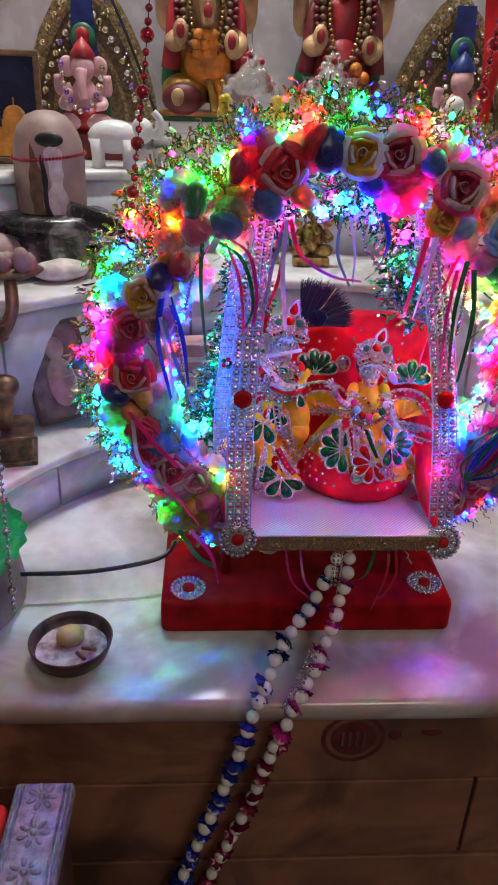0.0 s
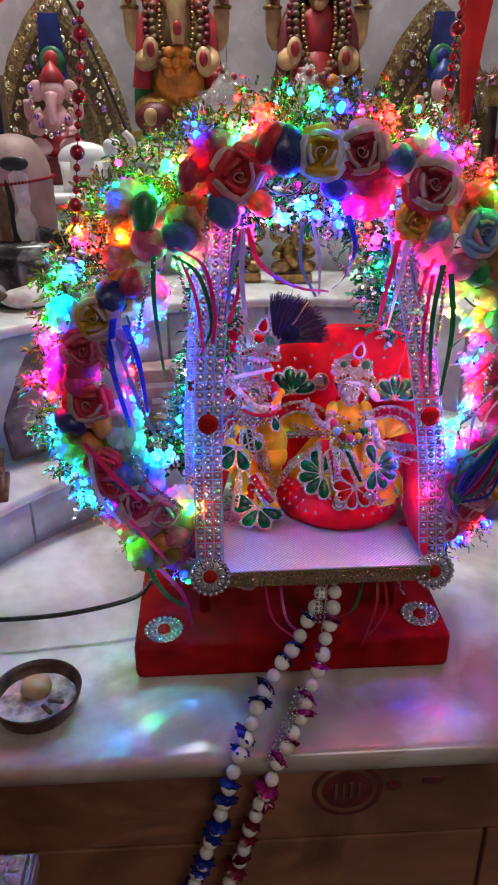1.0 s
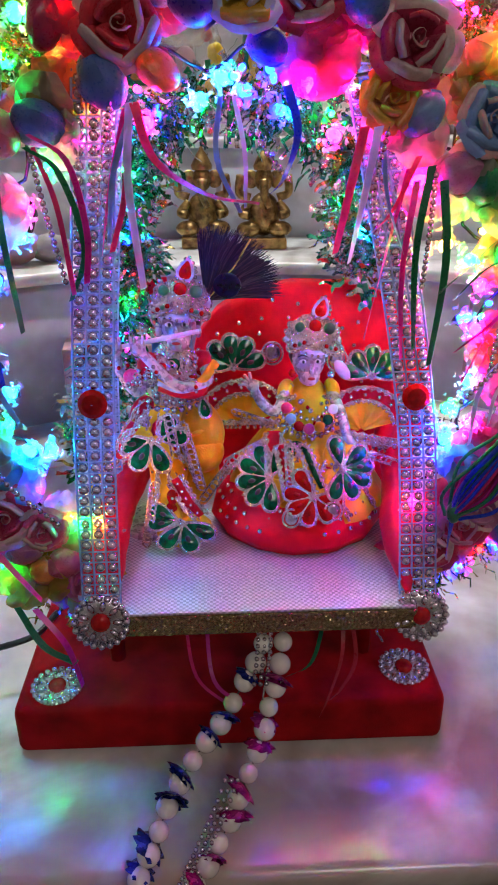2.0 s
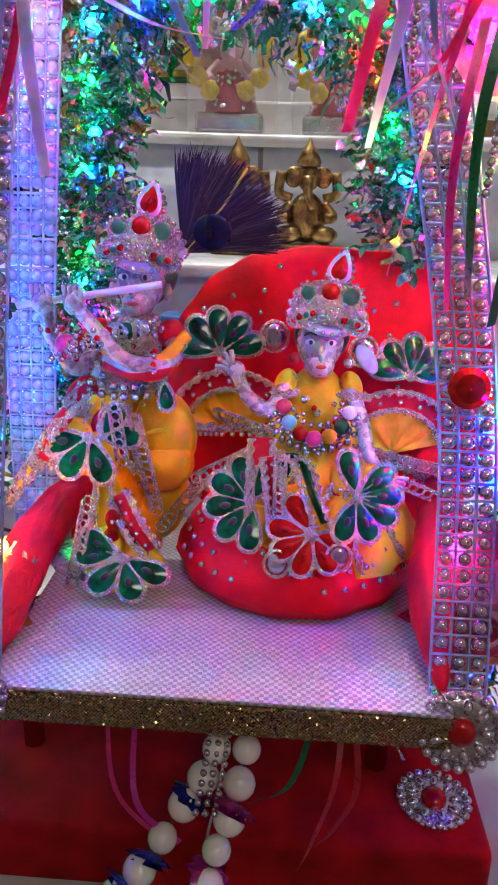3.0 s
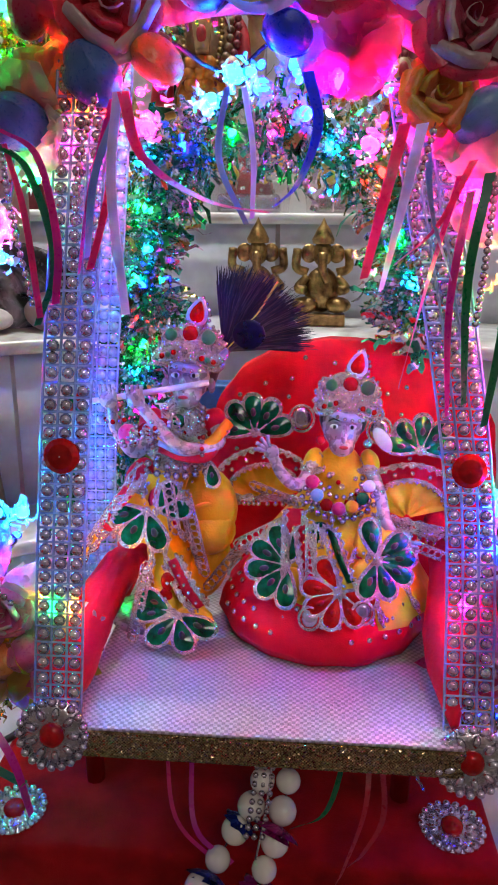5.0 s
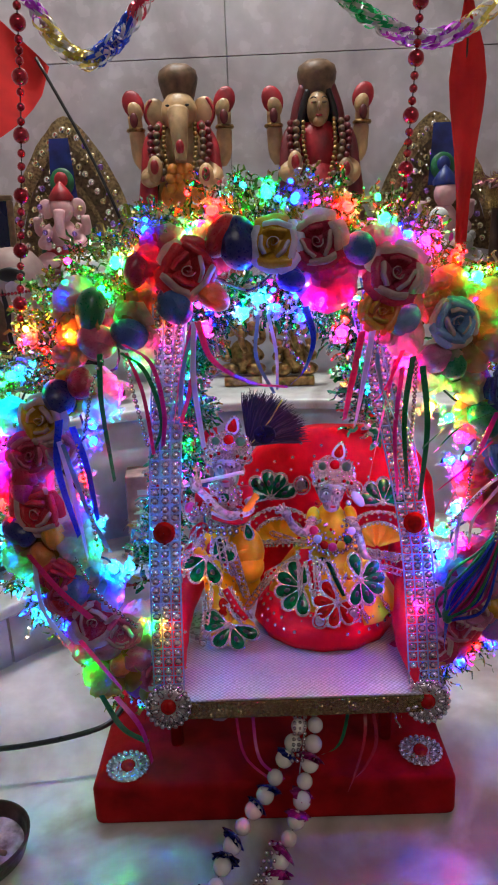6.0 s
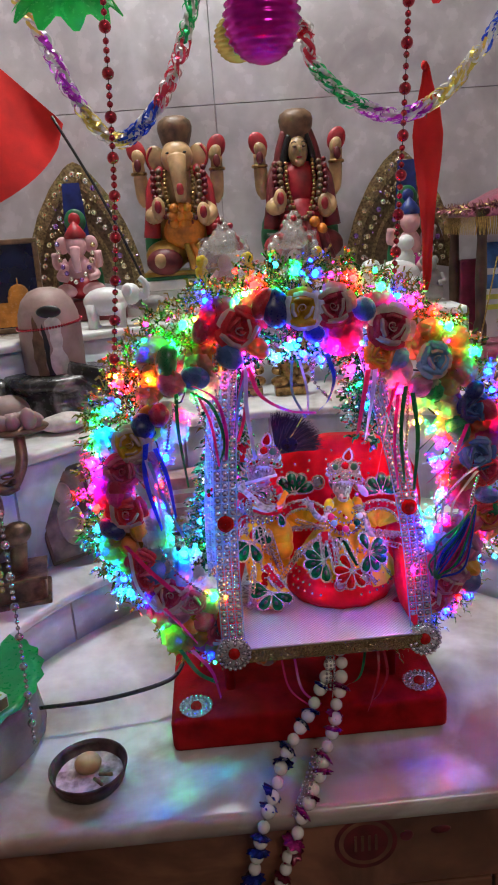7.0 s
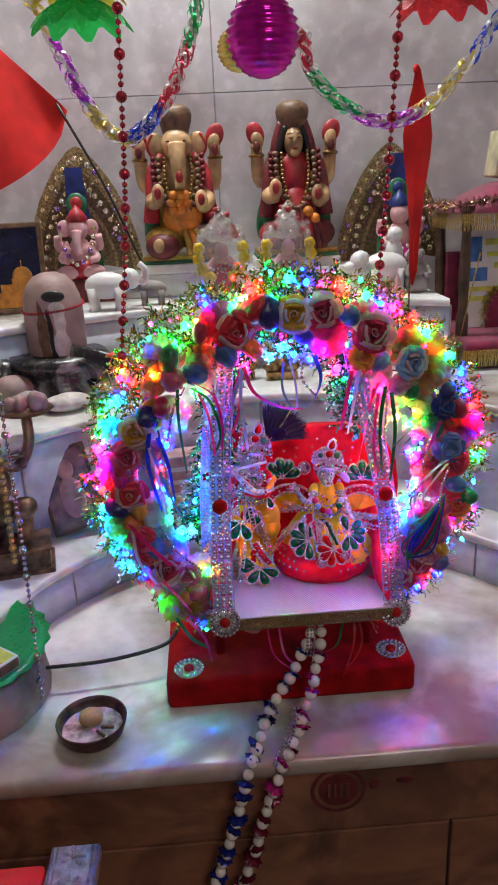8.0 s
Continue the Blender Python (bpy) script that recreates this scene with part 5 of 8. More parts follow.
def flute_doll():
    g = Geo()
    # stand, robe and legs
    g.lathe([(0.0003, 0.0), (0.021, 0.0), (0.0215, 0.002), (0.018, 0.004), (0.0003, 0.0045)], (-0.020, 0.046, 0.1197), SK, 24)
    g.lathe([(0.013, 0.0), (0.014, 0.012), (0.015, 0.030), (0.016, 0.050), (0.0145, 0.068), (0.012, 0.080), (0.0003, 0.084)], (-0.006, 0.050, 0.124), OR, 28, wave=lambda u, z: 1 + 0.07 * math.sin(2 * math.pi * u * 9))
    g.ell((0.011, 0.042, 0.188), (0.0135, 0.013, 0.018), OR, rot=rot(y=-8))
    for z0, b in ((0.190, 0.002), (0.182, -0.002), (0.176, 0.001)):
        g.tube(curve_pts([(0.000, 0.0325, z0 - 0.004), (0.009, 0.0300, z0 + b), (0.020, 0.0345, z0 + 0.003)], 6), [0.0004 + 0.0010 * math.sin(math.pi * i / 12) for i in range(13)], OR, seg=8)
    g.ell((0.0115, 0.038, 0.177), (0.0125, 0.0115, 0.0125), OR)
    g.ell((0.008, 0.046, 0.155), (0.012, 0.012, 0.022), OR, rot=rot(y=12))
    # jacket, chest, arms, head
    g.lathe([(0.0135, 0.0), (0.0145, 0.012), (0.0150, 0.022), (0.009, 0.030), (0.0045, 0.034), (0.0003, 0.036)], (-0.003, 0.050, 0.205), CO, 18)
    g.ell((0.001, 0.047, 0.250), (0.0100, 0.0112, 0.0128), SK, seg=18, rings=12)
    g.ell((0.000, 0.0360, 0.247), (0.0015, 0.0022, 0.0036), SK)
    g.ell((0.001, 0.0415, 0.2412), (0.0064, 0.0066, 0.0062), SK)
    g.ell((0.000, 0.0352, 0.2415), (0.0024, 0.0012, 0.0009), PR)
    for k in (-1, 1):
        g.ell((0.001 + 0.0044 * k, 0.0370, 0.2515), (0.0021, 0.0013, 0.0012), WH)
        g.ell((0.001 + 0.0040 * k, 0.0360, 0.2515), (0.0010, 0.0005, 0.0011), BL, seg=8, rings=5)
        g.tube(curve_pts([(0.001 + 0.0020 * k, 0.0362, 0.2546), (0.001 + 0.0046 * k, 0.0366, 0.2556), (0.001 + 0.0072 * k, 0.0385, 0.2540)], 4), 0.0004, BL, seg=5)
        g.ell((0.001 + 0.0108 * k, 0.046, 0.245), (0.0018, 0.0024, 0.0036), SK)
    g.ell((0.002, 0.056, 0.252), (0.0125, 0.010, 0.014), BL)
    g.tube(curve_pts([(-0.013, 0.046, 0.230), (-0.022, 0.036, 0.215), (-0.030, 0.030, 0.228), (-0.031, 0.026, 0.240)], 6), [0.0034 - 0.00004 * i for i in range(19)], SK)
    g.tube(curve_pts([(0.012, 0.046, 0.231), (0.016, 0.034, 0.221), (0.000, 0.024, 0.222), (-0.017, 0.024, 0.240)], 6), [0.0034 - 0.00004 * i for i in range(19)], SK)
    for x, z in ((-0.031, 0.243), (-0.019, 0.243)):
        g.ell((x, 0.0235, z), (0.0042, 0.0030, 0.0046), SK)
        for k in range(4):
            g.tube([(x - 0.003 + 0.002 * k, 0.0225, z), (x - 0.003 + 0.002 * k, 0.0215, z + 0.0065)], 0.0009, SK, seg=5)
    g.tube([(-0.044, 0.0235, 0.2405), (0.013, 0.0265, 0.2505)], 0.00135, LI, seg=8)
    for k in range(5):
        a = 2 * math.pi * k / 5
        g.ell((-0.045 + 0.003 * math.cos(a), 0.023, 0.2405 + 0.003 * math.sin(a)), 0.0019, (RE if k % 2 else GR), seg=8, rings=5)
    # bangles, scarf folds
    for p, ax in (((-0.026, 0.033, 0.221), 20), ((-0.030, 0.029, 0.232), 0), ((-0.010, 0.024, 0.231), 60), ((0.010, 0.028, 0.221), 90)):
        for q in range(8):
            aa = 2 * math.pi * q / 8
            g.ell(Vector(p) + rot(y=ax) @ Vector((0.0042 * math.cos(aa), 0.0042 * math.sin(aa), 0)), 0.0012, (RH if q % 2 else RE), seg=6, rings=4)
    for kk in range(3):
        g.tube(curve_pts([(0.021 - 0.002 * kk, 0.038, 0.230 - 0.003 * kk), (0.012, 0.029 - 0.001 * kk, 0.2215 - 0.0022 * kk), (0.001, 0.027, 0.2205 - 0.002 * kk), (-0.010, 0.030, 0.2255 - 0.003 * kk)], 6), 0.0026, (OR, LI, RS)[kk], seg=8, flat=0.5)
    g.ell((0.013, 0.045, 0.229), (0.0055, 0.0070, 0.0058), RS, rot=rot(y=30))
    g.ell((-0.016, 0.045, 0.226), (0.007, 0.008, 0.008), RS)
    trim(g, [(0.020, 0.036, 0.226), (0.012, 0.032, 0.221), (0.002, 0.030, 0.224)], CO)
    # garland of coloured beads on the chest
    for x, z, mi, r in ((-0.024, 0.226, HP, 0.0046), (-0.0155, 0.2275, RE, 0.0040), (-0.008, 0.230, RE, 0.0038), (-0.001, 0.2325, GR, 0.0034), (0.006, 0.2335, RH, 0.0032)):
        g.ell((x, 0.0275, z), (r, r * 0.8, r), mi, seg=12, rings=8)
        for k in range(3):
            g.ell((x + 0.0042, 0.0265, z - 0.002 + 0.0028 * k), 0.0013, RH, seg=7, rings=5)
    for dz in (0.0, 0.0042):
        beads(g, curve_pts([(-0.022, 0.036, 0.206 + dz), (-0.012, 0.031, 0.2065 + dz), (0.000, 0.030, 0.206 + dz), (0.013, 0.036, 0.207 + dz)], 9), 0.0019, RH)
    teardrop(g, (0.013, 0.030, 0.212), -80, 0.010, 0.007, GR, CO)
    beads(g, curve_pts([(-0.009, 0.038, 0.236), (0.0, 0.033, 0.232), (0.010, 0.038, 0.237)], 8), 0.0016, RH)
    # embroidered front panels
    g.grid([[(-0.016 + 0.012 * u - 0.010 * v * (1 - u), 0.031 - 0.003 * v, 0.206 - 0.030 * v) for u in (0, 0.5, 1)] for v in (0, 0.5, 1)], YE)
    fan(g, (-0.016, 0.0255, 0.1905), (192, 238, 290), 0.0145, 0.0105, GR, CO, (0, -0.98, 0.2), back=YE)
    fan(g, (-0.012, 0.0262, 0.1895), (8, 58), 0.0115, 0.0095, GR, CO, (0, -0.98, 0.2), back=RS)
    g.grid([[(-0.013 + (0.004 + 0.022 * v) * u, 0.029 - 0.014 * v, 0.178 - 0.042 * v) for u in (0, 0.25, 0.5, 0.75, 1)] for v in (0, 0.33, 0.66, 1)], YE)
    for pts in (((-0.013, 0.028, 0.178), (-0.015, 0.021, 0.156), (-0.017, 0.014, 0.134)), ((-0.010, 0.028, 0.178), (-0.004, 0.022, 0.158), (0.009, 0.016, 0.142)),
                ((-0.002, 0.034, 0.202), (0.002, 0.029, 0.182), (0.008, 0.030, 0.160)), ((-0.018, 0.032, 0.206), (-0.028, 0.028, 0.186), (-0.033, 0.028, 0.176))):
        trim(g, pts, CO)
    fan(g, (-0.001, 0.014, 0.1425), (236, 284, 330), 0.0150, 0.0112, GR, CO, (0, -0.90, 0.42), back=YE)
    fan(g, (-0.003, 0.0145, 0.1440), (150, 188), 0.0130, 0.0100, GR, CO, (0, -0.90, 0.42), back=YE)
    for x, z in ((-0.006, 0.158), (0.001, 0.152), (-0.007, 0.150), (0.006, 0.149)):
        g.ell((x, 0.0185, z), (0.0034, 0.0014, 0.0050), RE, seg=10, rings=6)
        g.ell((x, 0.0170, z), 0.0011, RH, seg=6, rings=4)
    # sash that flies off to the side
    g.grid([[(-0.017 - 0.038 * v + 0.0024 * u * (1 - 0.7 * v), 0.034 - 0.004 * math.sin(3 * v), 0.208 - 0.052 * v - 0.003 * u * (1 - 0.7 * v)) for u in (-1, 0, 1)] for v in (0, 0.25, 0.5, 0.75, 1)], YE)
    for u in (-1, 1):
        trim(g, [(-0.017 - 0.038 * v + 0.0028 * u * (1 - 0.7 * v), 0.033 - 0.004 * math.sin(3 * v), 0.208 - 0.052 * v - 0.003 * u * (1 - 0.7 * v)) for v in (0, 0.5, 1)], CO)
    for v in range(8):
        g.ell((-0.017 - 0.0048 * v, 0.0315, 0.208 - 0.0065 * v), 0.0014, (RE if v % 2 else RH), seg=7, rings=5)
    scatter(g, 46, lambda z: 0.0165, (-0.004, 0.048), 0.212, 0.234, (RH, RH, CO, RE), 3, 0.0013)
    scatter(g, 60, lambda z: 0.0168, (-0.006, 0.050), 0.130, 0.204, (RH, CO, RH), 4, 0.0011)
    for k in range(4):
        trim(g, [(-0.022 + 0.006 * k, 0.033, 0.206), (-0.024 + 0.006 * k, 0.028, 0.192), (-0.020 + 0.007 * k, 0.028, 0.176)], CO)
    g.ell((-0.021, 0.034, 0.204), (0.006, 0.003, 0.010), RS, rot=rot(y=30))
    for pts in (((-0.024, 0.026, 0.200), (-0.033, 0.025, 0.188), (-0.036, 0.026, 0.180)), ((-0.004, 0.022, 0.168), (0.003, 0.018, 0.156), (0.010, 0.016, 0.147))):
        p = curve_pts(pts, 6)
        g.tube(p, 0.0030, RS, seg=8, flat=0.5)
        beads(g, [q + Vector((0, -0.0022, 0)) for q in p], 0.0009, RH, 4.5)
        for k in (-1, 1):
            trim(g, [Vector(q) + Vector((0.0034 * k, -0.001, 0.0026 * k)) for q in pts], CO)
    for k in range(2):
        beads(g, curve_pts([(-0.030 + 0.004 * k, 0.024, 0.221), (-0.020 + 0.004 * k, 0.023, 0.2265), (-0.004 + 0.004 * k, 0.023, 0.233)], 8), 0.0013, RH)
    for a, b in (((0.0017, 0.0265, 0.1985), (0.0103, 0.0265, 0.1593)), ((0.0307, 0.034, 0.175), (0.0106, 0.033, 0.1481)), ((-0.0150, 0.0165, 0.1670), (-0.0222, 0.0120, 0.1270)), ((-0.006, 0.0255, 0.203), (-0.003, 0.0245, 0.181))):
        ring_braid(g, a, b, CO)
    for k in range(5):
        ring_braid(g, (-0.0205 + 0.0062 * k, 0.0235, 0.2285 + 0.0020 * k), (-0.0200 + 0.0062 * k, 0.0240, 0.2230 + 0.0016 * k), CO, 0.0013)
    crown(g, (0.003, 0.048, 0.260), 1.0)
    return g


def seated_doll():
    g = Geo()
    g.lathe([(0.052, 0.0), (0.046, 0.010), (0.034, 0.028), (0.022, 0.044), (0.013, 0.056), (0.0003, 0.060)], (0.072, 0.066, 0.137), YE, 36, wave=lambda u, z: 1 + 0.035 * math.sin(2 * math.pi * u * 12))
    g.lathe([(0.0125, 0.0), (0.0135, 0.010), (0.0140, 0.018), (0.008, 0.026), (0.0040, 0.030), (0.0003, 0.032)], (0.073, 0.056, 0.186), YE, 18)
    g.ell((0.073, 0.051, 0.227), (0.0094, 0.0104, 0.0118), SK, seg=18, rings=12)
    g.ell((0.0735, 0.0408, 0.224), (0.0014, 0.002, 0.0034), SK)
    g.ell((0.073, 0.0462, 0.2188), (0.0062, 0.0062, 0.0058), SK)
    g.ell((0.0735, 0.0398, 0.2190), (0.0022, 0.0012, 0.0009), PR)
    for k in (-1, 1):
        g.ell((0.073 + 0.0042 * k, 0.0416, 0.2285), (0.0019, 0.0013, 0.0011), WH)
        g.ell((0.073 + 0.0040 * k, 0.0406, 0.2285), (0.0009, 0.0005, 0.0010), BL, seg=8, rings=5)
        g.tube(curve_pts([(0.073 + 0.0018 * k, 0.0408, 0.2314), (0.073 + 0.0044 * k, 0.0412, 0.2322), (0.073 + 0.0068 * k, 0.0428, 0.2306)], 4), 0.0004, BL, seg=5)
    g.ell((0.074, 0.059, 0.229), (0.0118, 0.0095, 0.013), BL)
    g.tube(curve_pts([(0.062, 0.052, 0.212), (0.054, 0.042, 0.200), (0.046, 0.036, 0.206), (0.041, 0.034, 0.216)], 6), [0.0033 - 0.00004 * i for i in range(19)], SK)
    g.tube(curve_pts([(0.085, 0.052, 0.211), (0.091, 0.042, 0.198), (0.095, 0.034, 0.184), (0.102, 0.028, 0.178)], 6), [0.0033 - 0.00004 * i for i in range(19)], SK)
    g.ell((0.0405, 0.0335, 0.2180), (0.0036, 0.0024, 0.0036), SK)
    for k in range(4):
        a = radians(100 + 24 * k)
        g.tube([(0.0400, 0.0330, 0.2185), (0.0400 + 0.0075 * math.cos(a), 0.0320, 0.2185 + 0.0075 * math.sin(a))], 0.0010, SK, seg=5)
    for k in range(4):
        g.tube([(0.101, 0.0275, 0.179), (0.110 - 0.0012 * k, 0.026, 0.179 - 0.0024 * k)], 0.0009, SK, seg=5)
    for x in (0.060, 0.087):
        g.ell((x, 0.052, 0.2085), (0.0046, 0.0056, 0.0066), YE, rot=rot(y=18 if x < 0.07 else -18))
        trim(g, [(x - 0.005, 0.046, 0.207), (x, 0.0445, 0.206), (x + 0.005, 0.046, 0.207)], CO)
    g.ell((0.092, 0.048, 0.221), (0.0034, 0.0012, 0.0068), LI, rot=rot(y=-35))
    # coloured bead necklaces
    for k, (mi, r) in enumerate(((HP, 0.0034), (SY, 0.0032), (RE, 0.0032), (HP, 0.0034), (OR, 0.0032), (GR, 0.0032), (LI, 0.003))):
        a = radians(190 + 26 * k)
        g.ell((0.073 + 0.0135 * math.cos(a), 0.0405 - 0.002 * math.sin(radians(26 * k)), 0.2045 + 0.015 * math.sin(a)), (r, r * 0.7, r), mi, seg=12, rings=7)
    for rr_, r in ((0.010, 0.0013), (0.0175, 0.0014), (0.0205, 0.0014)):
        beads(g, [Vector((0.073 + rr_ * math.cos(radians(195 + 150 * i / 30)), 0.0395, 0.205 + rr_ * math.sin(radians(195 + 150 * i / 30)))) for i in range(31)], r, RH)
    for dz in (0.0, 0.004):
        beads(g, curve_pts([(0.058, 0.045, 0.187 + dz), (0.073, 0.039, 0.183 + dz), (0.088, 0.045, 0.187 + dz)], 9), 0.0017, RH)
    g.ell((0.063, 0.041, 0.222), 0.0022, RE, seg=8, rings=6)
    g.ell((0.0845, 0.041, 0.221), 0.0022, RH, seg=8, rings=6)
    # spread cape behind: yellow fans with red bands and stone flowers
    for cx, cz, a0, a1 in ((0.036, 0.178, 20, 165), (0.110, 0.172, 15, 160)):
        for r0, r1, mi in ((0.002, 0.021, YE), (0.021, 0.029, RS)):
            g.grid([[(cx + r * math.cos(radians(a0 + (a1 - a0) * j / 14)), 0.074 + 0.0012 * math.sin(j * 1.7), cz + r * math.sin(radians(a0 + (a1 - a0) * j / 14))) for j in range(15)] for r in (r0, (r0 + r1) / 2, r1)], mi)
        for r in (0.021, 0.0295):
            trim(g, [(cx + r * math.cos(radians(a0 + (a1 - a0) * j / 5)), 0.072, cz + r * math.sin(radians(a0 + (a1 - a0) * j / 5))) for j in range(6)], CO)
        for j in range(7):
            a = radians(a0 + (a1 - a0) * (j + 0.5) / 7)
            g.ell((cx + 0.025 * math.cos(a), 0.0725, cz + 0.025 * math.sin(a)), 0.0013, RH, seg=7, rings=5)
    fan(g, (0.0305, 0.071, 0.2160), (168, 132, 95, 58, 18), 0.0145, 0.0105, GR, CO, (0, -1, 0.15))
    fan(g, (0.1138, 0.071, 0.2090), (165, 128, 88, 48, 12), 0.0135, 0.0100, GR, CO, (0, -1, 0.15))
    for p in ((0.054, 0.073, 0.224), (0.093, 0.073, 0.219)):
        g.ell(p, (0.0052, 0.0012, 0.0058), RH, seg=14, rings=6)
        g.tube([(p[0] + 0.0062 * math.cos(a), p[1] - 0.0006, p[2] + 0.0068 * math.sin(a)) for a in [2 * math.pi * i / 18 for i in range(19)]], 0.0007, CO, seg=5)
    for pts in (((0.018, 0.070, 0.182), (0.040, 0.060, 0.186), (0.056, 0.050, 0.190)), ((0.090, 0.048, 0.184), (0.112, 0.052, 0.178), (0.134, 0.056, 0.170)),
                ((0.020, 0.046, 0.158), (0.036, 0.044, 0.172), (0.052, 0.044, 0.186)), ((0.092, 0.050, 0.180), (0.114, 0.056, 0.172), (0.132, 0.060, 0.164))):
        trim(g, pts, CO, 0.0016)
        beads(g, [p + Vector((0, -0.001, -0.003)) for p in curve_pts(pts, 9)], 0.0013, RH)
    # skirt front: stone flowers, red drops, dark wedge
    fan(g, (0.049, 0.025, 0.166), (68, 112, 150, 190, 232, 272), 0.0145, 0.0100, GR, CO, (-0.15, -0.92, 0.40), back=YE)
    fan(g, (0.0895, 0.021, 0.1725), (100, 40, 5, -32, -72, -110), 0.0135, 0.0095, GR, CO, (0.15, -0.92, 0.40), back=YE)
    fan(g, (0.073, 0.016, 0.158), (120, 172, 214, 256, 300, 345), 0.0125, 0.0090, RE, CO, (0, -0.90, 0.42), back=YE)
    g.tube(curve_pts([(0.061, 0.030, 0.176), (0.062, 0.029, 0.184), (0.068, 0.027, 0.183), (0.073, 0.022, 0.172), (0.078, 0.018, 0.162)], 7), 0.0027, GR, flat=0.5)
    for k in (-0.0032, 0.0032):
        trim(g, [(0.061 + k, 0.028, 0.174), (0.062 + k, 0.027, 0.185), (0.068 + k, 0.025, 0.184), (0.073 + k, 0.020, 0.172), (0.078 + k, 0.016, 0.160)], CO, 0.0009)
    g.grid([[(0.052 + 0.004 * u, 0.036 - 0.012 * v, 0.190 - 0.030 * v) for u in (-1, 1)] for v in (0, 0.5, 1)], RS)
    trim(g, [(0.0475, 0.034, 0.190), (0.0475, 0.028, 0.176), (0.0475, 0.023, 0.160)], CO)
    trim(g, [(0.0565, 0.034, 0.190), (0.0565, 0.028, 0.176), (0.0565, 0.023, 0.160)], CO)
    for x, z in ((0.060, 0.146), (0.084, 0.150)):
        g.ell((x, 0.0125, z), (0.0040, 0.0016, 0.0050), RH, seg=12, rings=6)
        g.tube([(x + 0.0050 * math.cos(a), 0.0122, z + 0.0060 * math.sin(a)) for a in [2 * math.pi * i / 18 for i in range(19)]], 0.0007, CO, seg=5)
    scatter(g, 90, lambda z: 0.053 - (z - 0.137) * 0.80, (0.072, 0.066), 0.140, 0.182, (RH, CO, RH, RH), 5, 0.0011)
    scatter(g, 30, lambda z: 0.0148, (0.073, 0.056), 0.188, 0.206, (RH, CO, RE), 6, 0.0012)
    for k in range(5):
        a = radians(215 + 27 * k)
        trim(g, [(0.072 + (0.054 - 0.8 * (z - 0.137)) * math.cos(a), 0.066 + (0.054 - 0.8 * (z - 0.137)) * math.sin(a), z) for z in (0.184, 0.162, 0.140)], CO)
    for pts in (((0.056, 0.030, 0.184), (0.058, 0.025, 0.172), (0.060, 0.020, 0.160)), ((0.086, 0.030, 0.184), (0.085, 0.026, 0.178), (0.082, 0.022, 0.172))):
        p = curve_pts(pts, 6)
        g.tube(p, 0.0026, RS, seg=8, flat=0.5)
        beads(g, [q + Vector((0, -0.0022, 0)) for q in p], 0.0010, RH, 4.0)
        for k in (-1, 1):
            trim(g, [Vector(q) + Vector((0.0034 * k, -0.001, 0)) for q in pts], CO)
    scatter(g, 50, lambda z: 0.040 - 0.55 * (z - 0.150), (0.072, 0.066), 0.146, 0.178, (RH, CO, RE), 8, 0.0010)
    for a, b in (((0.0544, 0.039, 0.1863), (0.0245, 0.039, 0.1693)), ((0.1092, 0.044, 0.1705), (0.1339, 0.044, 0.1607)), ((0.0963, 0.049, 0.1799), (0.1271, 0.049, 0.1747)), ((0.0595, 0.026, 0.1866), (0.0600, 0.019, 0.1637)), ((0.030, 0.064, 0.191), (0.054, 0.050, 0.187))):
        ring_braid(g, a, b, CO)
    crown(g, (0.075, 0.053, 0.238), 0.98)
    return g


def scale_from_eye(g, cam_eye, low, high, seat):
    """Scales a doll along rays from the camera's eye, more towards its head, so that it leans back; its foot stays on
    the seat.
    """
    o = Vector(cam_eye)
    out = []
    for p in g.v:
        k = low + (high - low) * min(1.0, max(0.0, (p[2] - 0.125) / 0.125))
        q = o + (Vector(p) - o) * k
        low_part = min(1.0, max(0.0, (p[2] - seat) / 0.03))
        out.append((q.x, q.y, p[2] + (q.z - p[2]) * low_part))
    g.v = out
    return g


# The camera's place at 3.5 s; scaling from it keeps that view.
CAMERA_EYE = (0.057, -0.245, 0.289)
solid("flute_doll", scale_from_eye(flute_doll(), CAMERA_EYE, 1.035, 1.072, 0.1197), DOLL, "standing metal doll in jewelled mustard robe playing flute", "doll", "dolls on the swing")
solid("seated_doll", scale_from_eye(seated_doll(), CAMERA_EYE, 0.995, 1.072, 0.1210), DOLL, "seated metal doll in jewelled yellow robe with spread cape", "doll", "dolls on the swing")

# peacock feather tucked behind the crown
feather = thing("peacock_feather", (0.012, 0.08, 0.256), "dark blue peacock feather tip tucked behind the crown", "feather")
g = Geo()
for i in range(1300):
    a = radians(rnd.uniform(4, 96))
    ln = 0.038 * rnd.uniform(0.86, 1.06) * (0.94 + 0.06 * math.sin(2 * a))
    d = Vector((math.cos(a), 0, math.sin(a)))
    o = Vector((0.013, 0.080 + rnd.uniform(-0.0015, 0.0015), 0.257)) + d * rnd.uniform(0.0, 0.008)
    g.strip([o, o + d * ln * 0.6 + Vector((0, rnd.uniform(-0.001, 0.001), 0)), o + d * ln + Vector((rnd.uniform(0, 0.003), rnd.uniform(-0.001, 0.001), -0.0015 + rnd.uniform(-0.001, 0.001)))], 0.00045, (-d.z, 0.2, d.x), 0)
part("barb_fan", g, [FEATHER], feather, "dark violet barbs", kind="stuff")
part("eye_spot", Geo().ell((0.026, 0.0780, 0.266), (0.0085, 0.0008, 0.0075), 0), [FEATHER_EYE], feather, "deep blue eye")
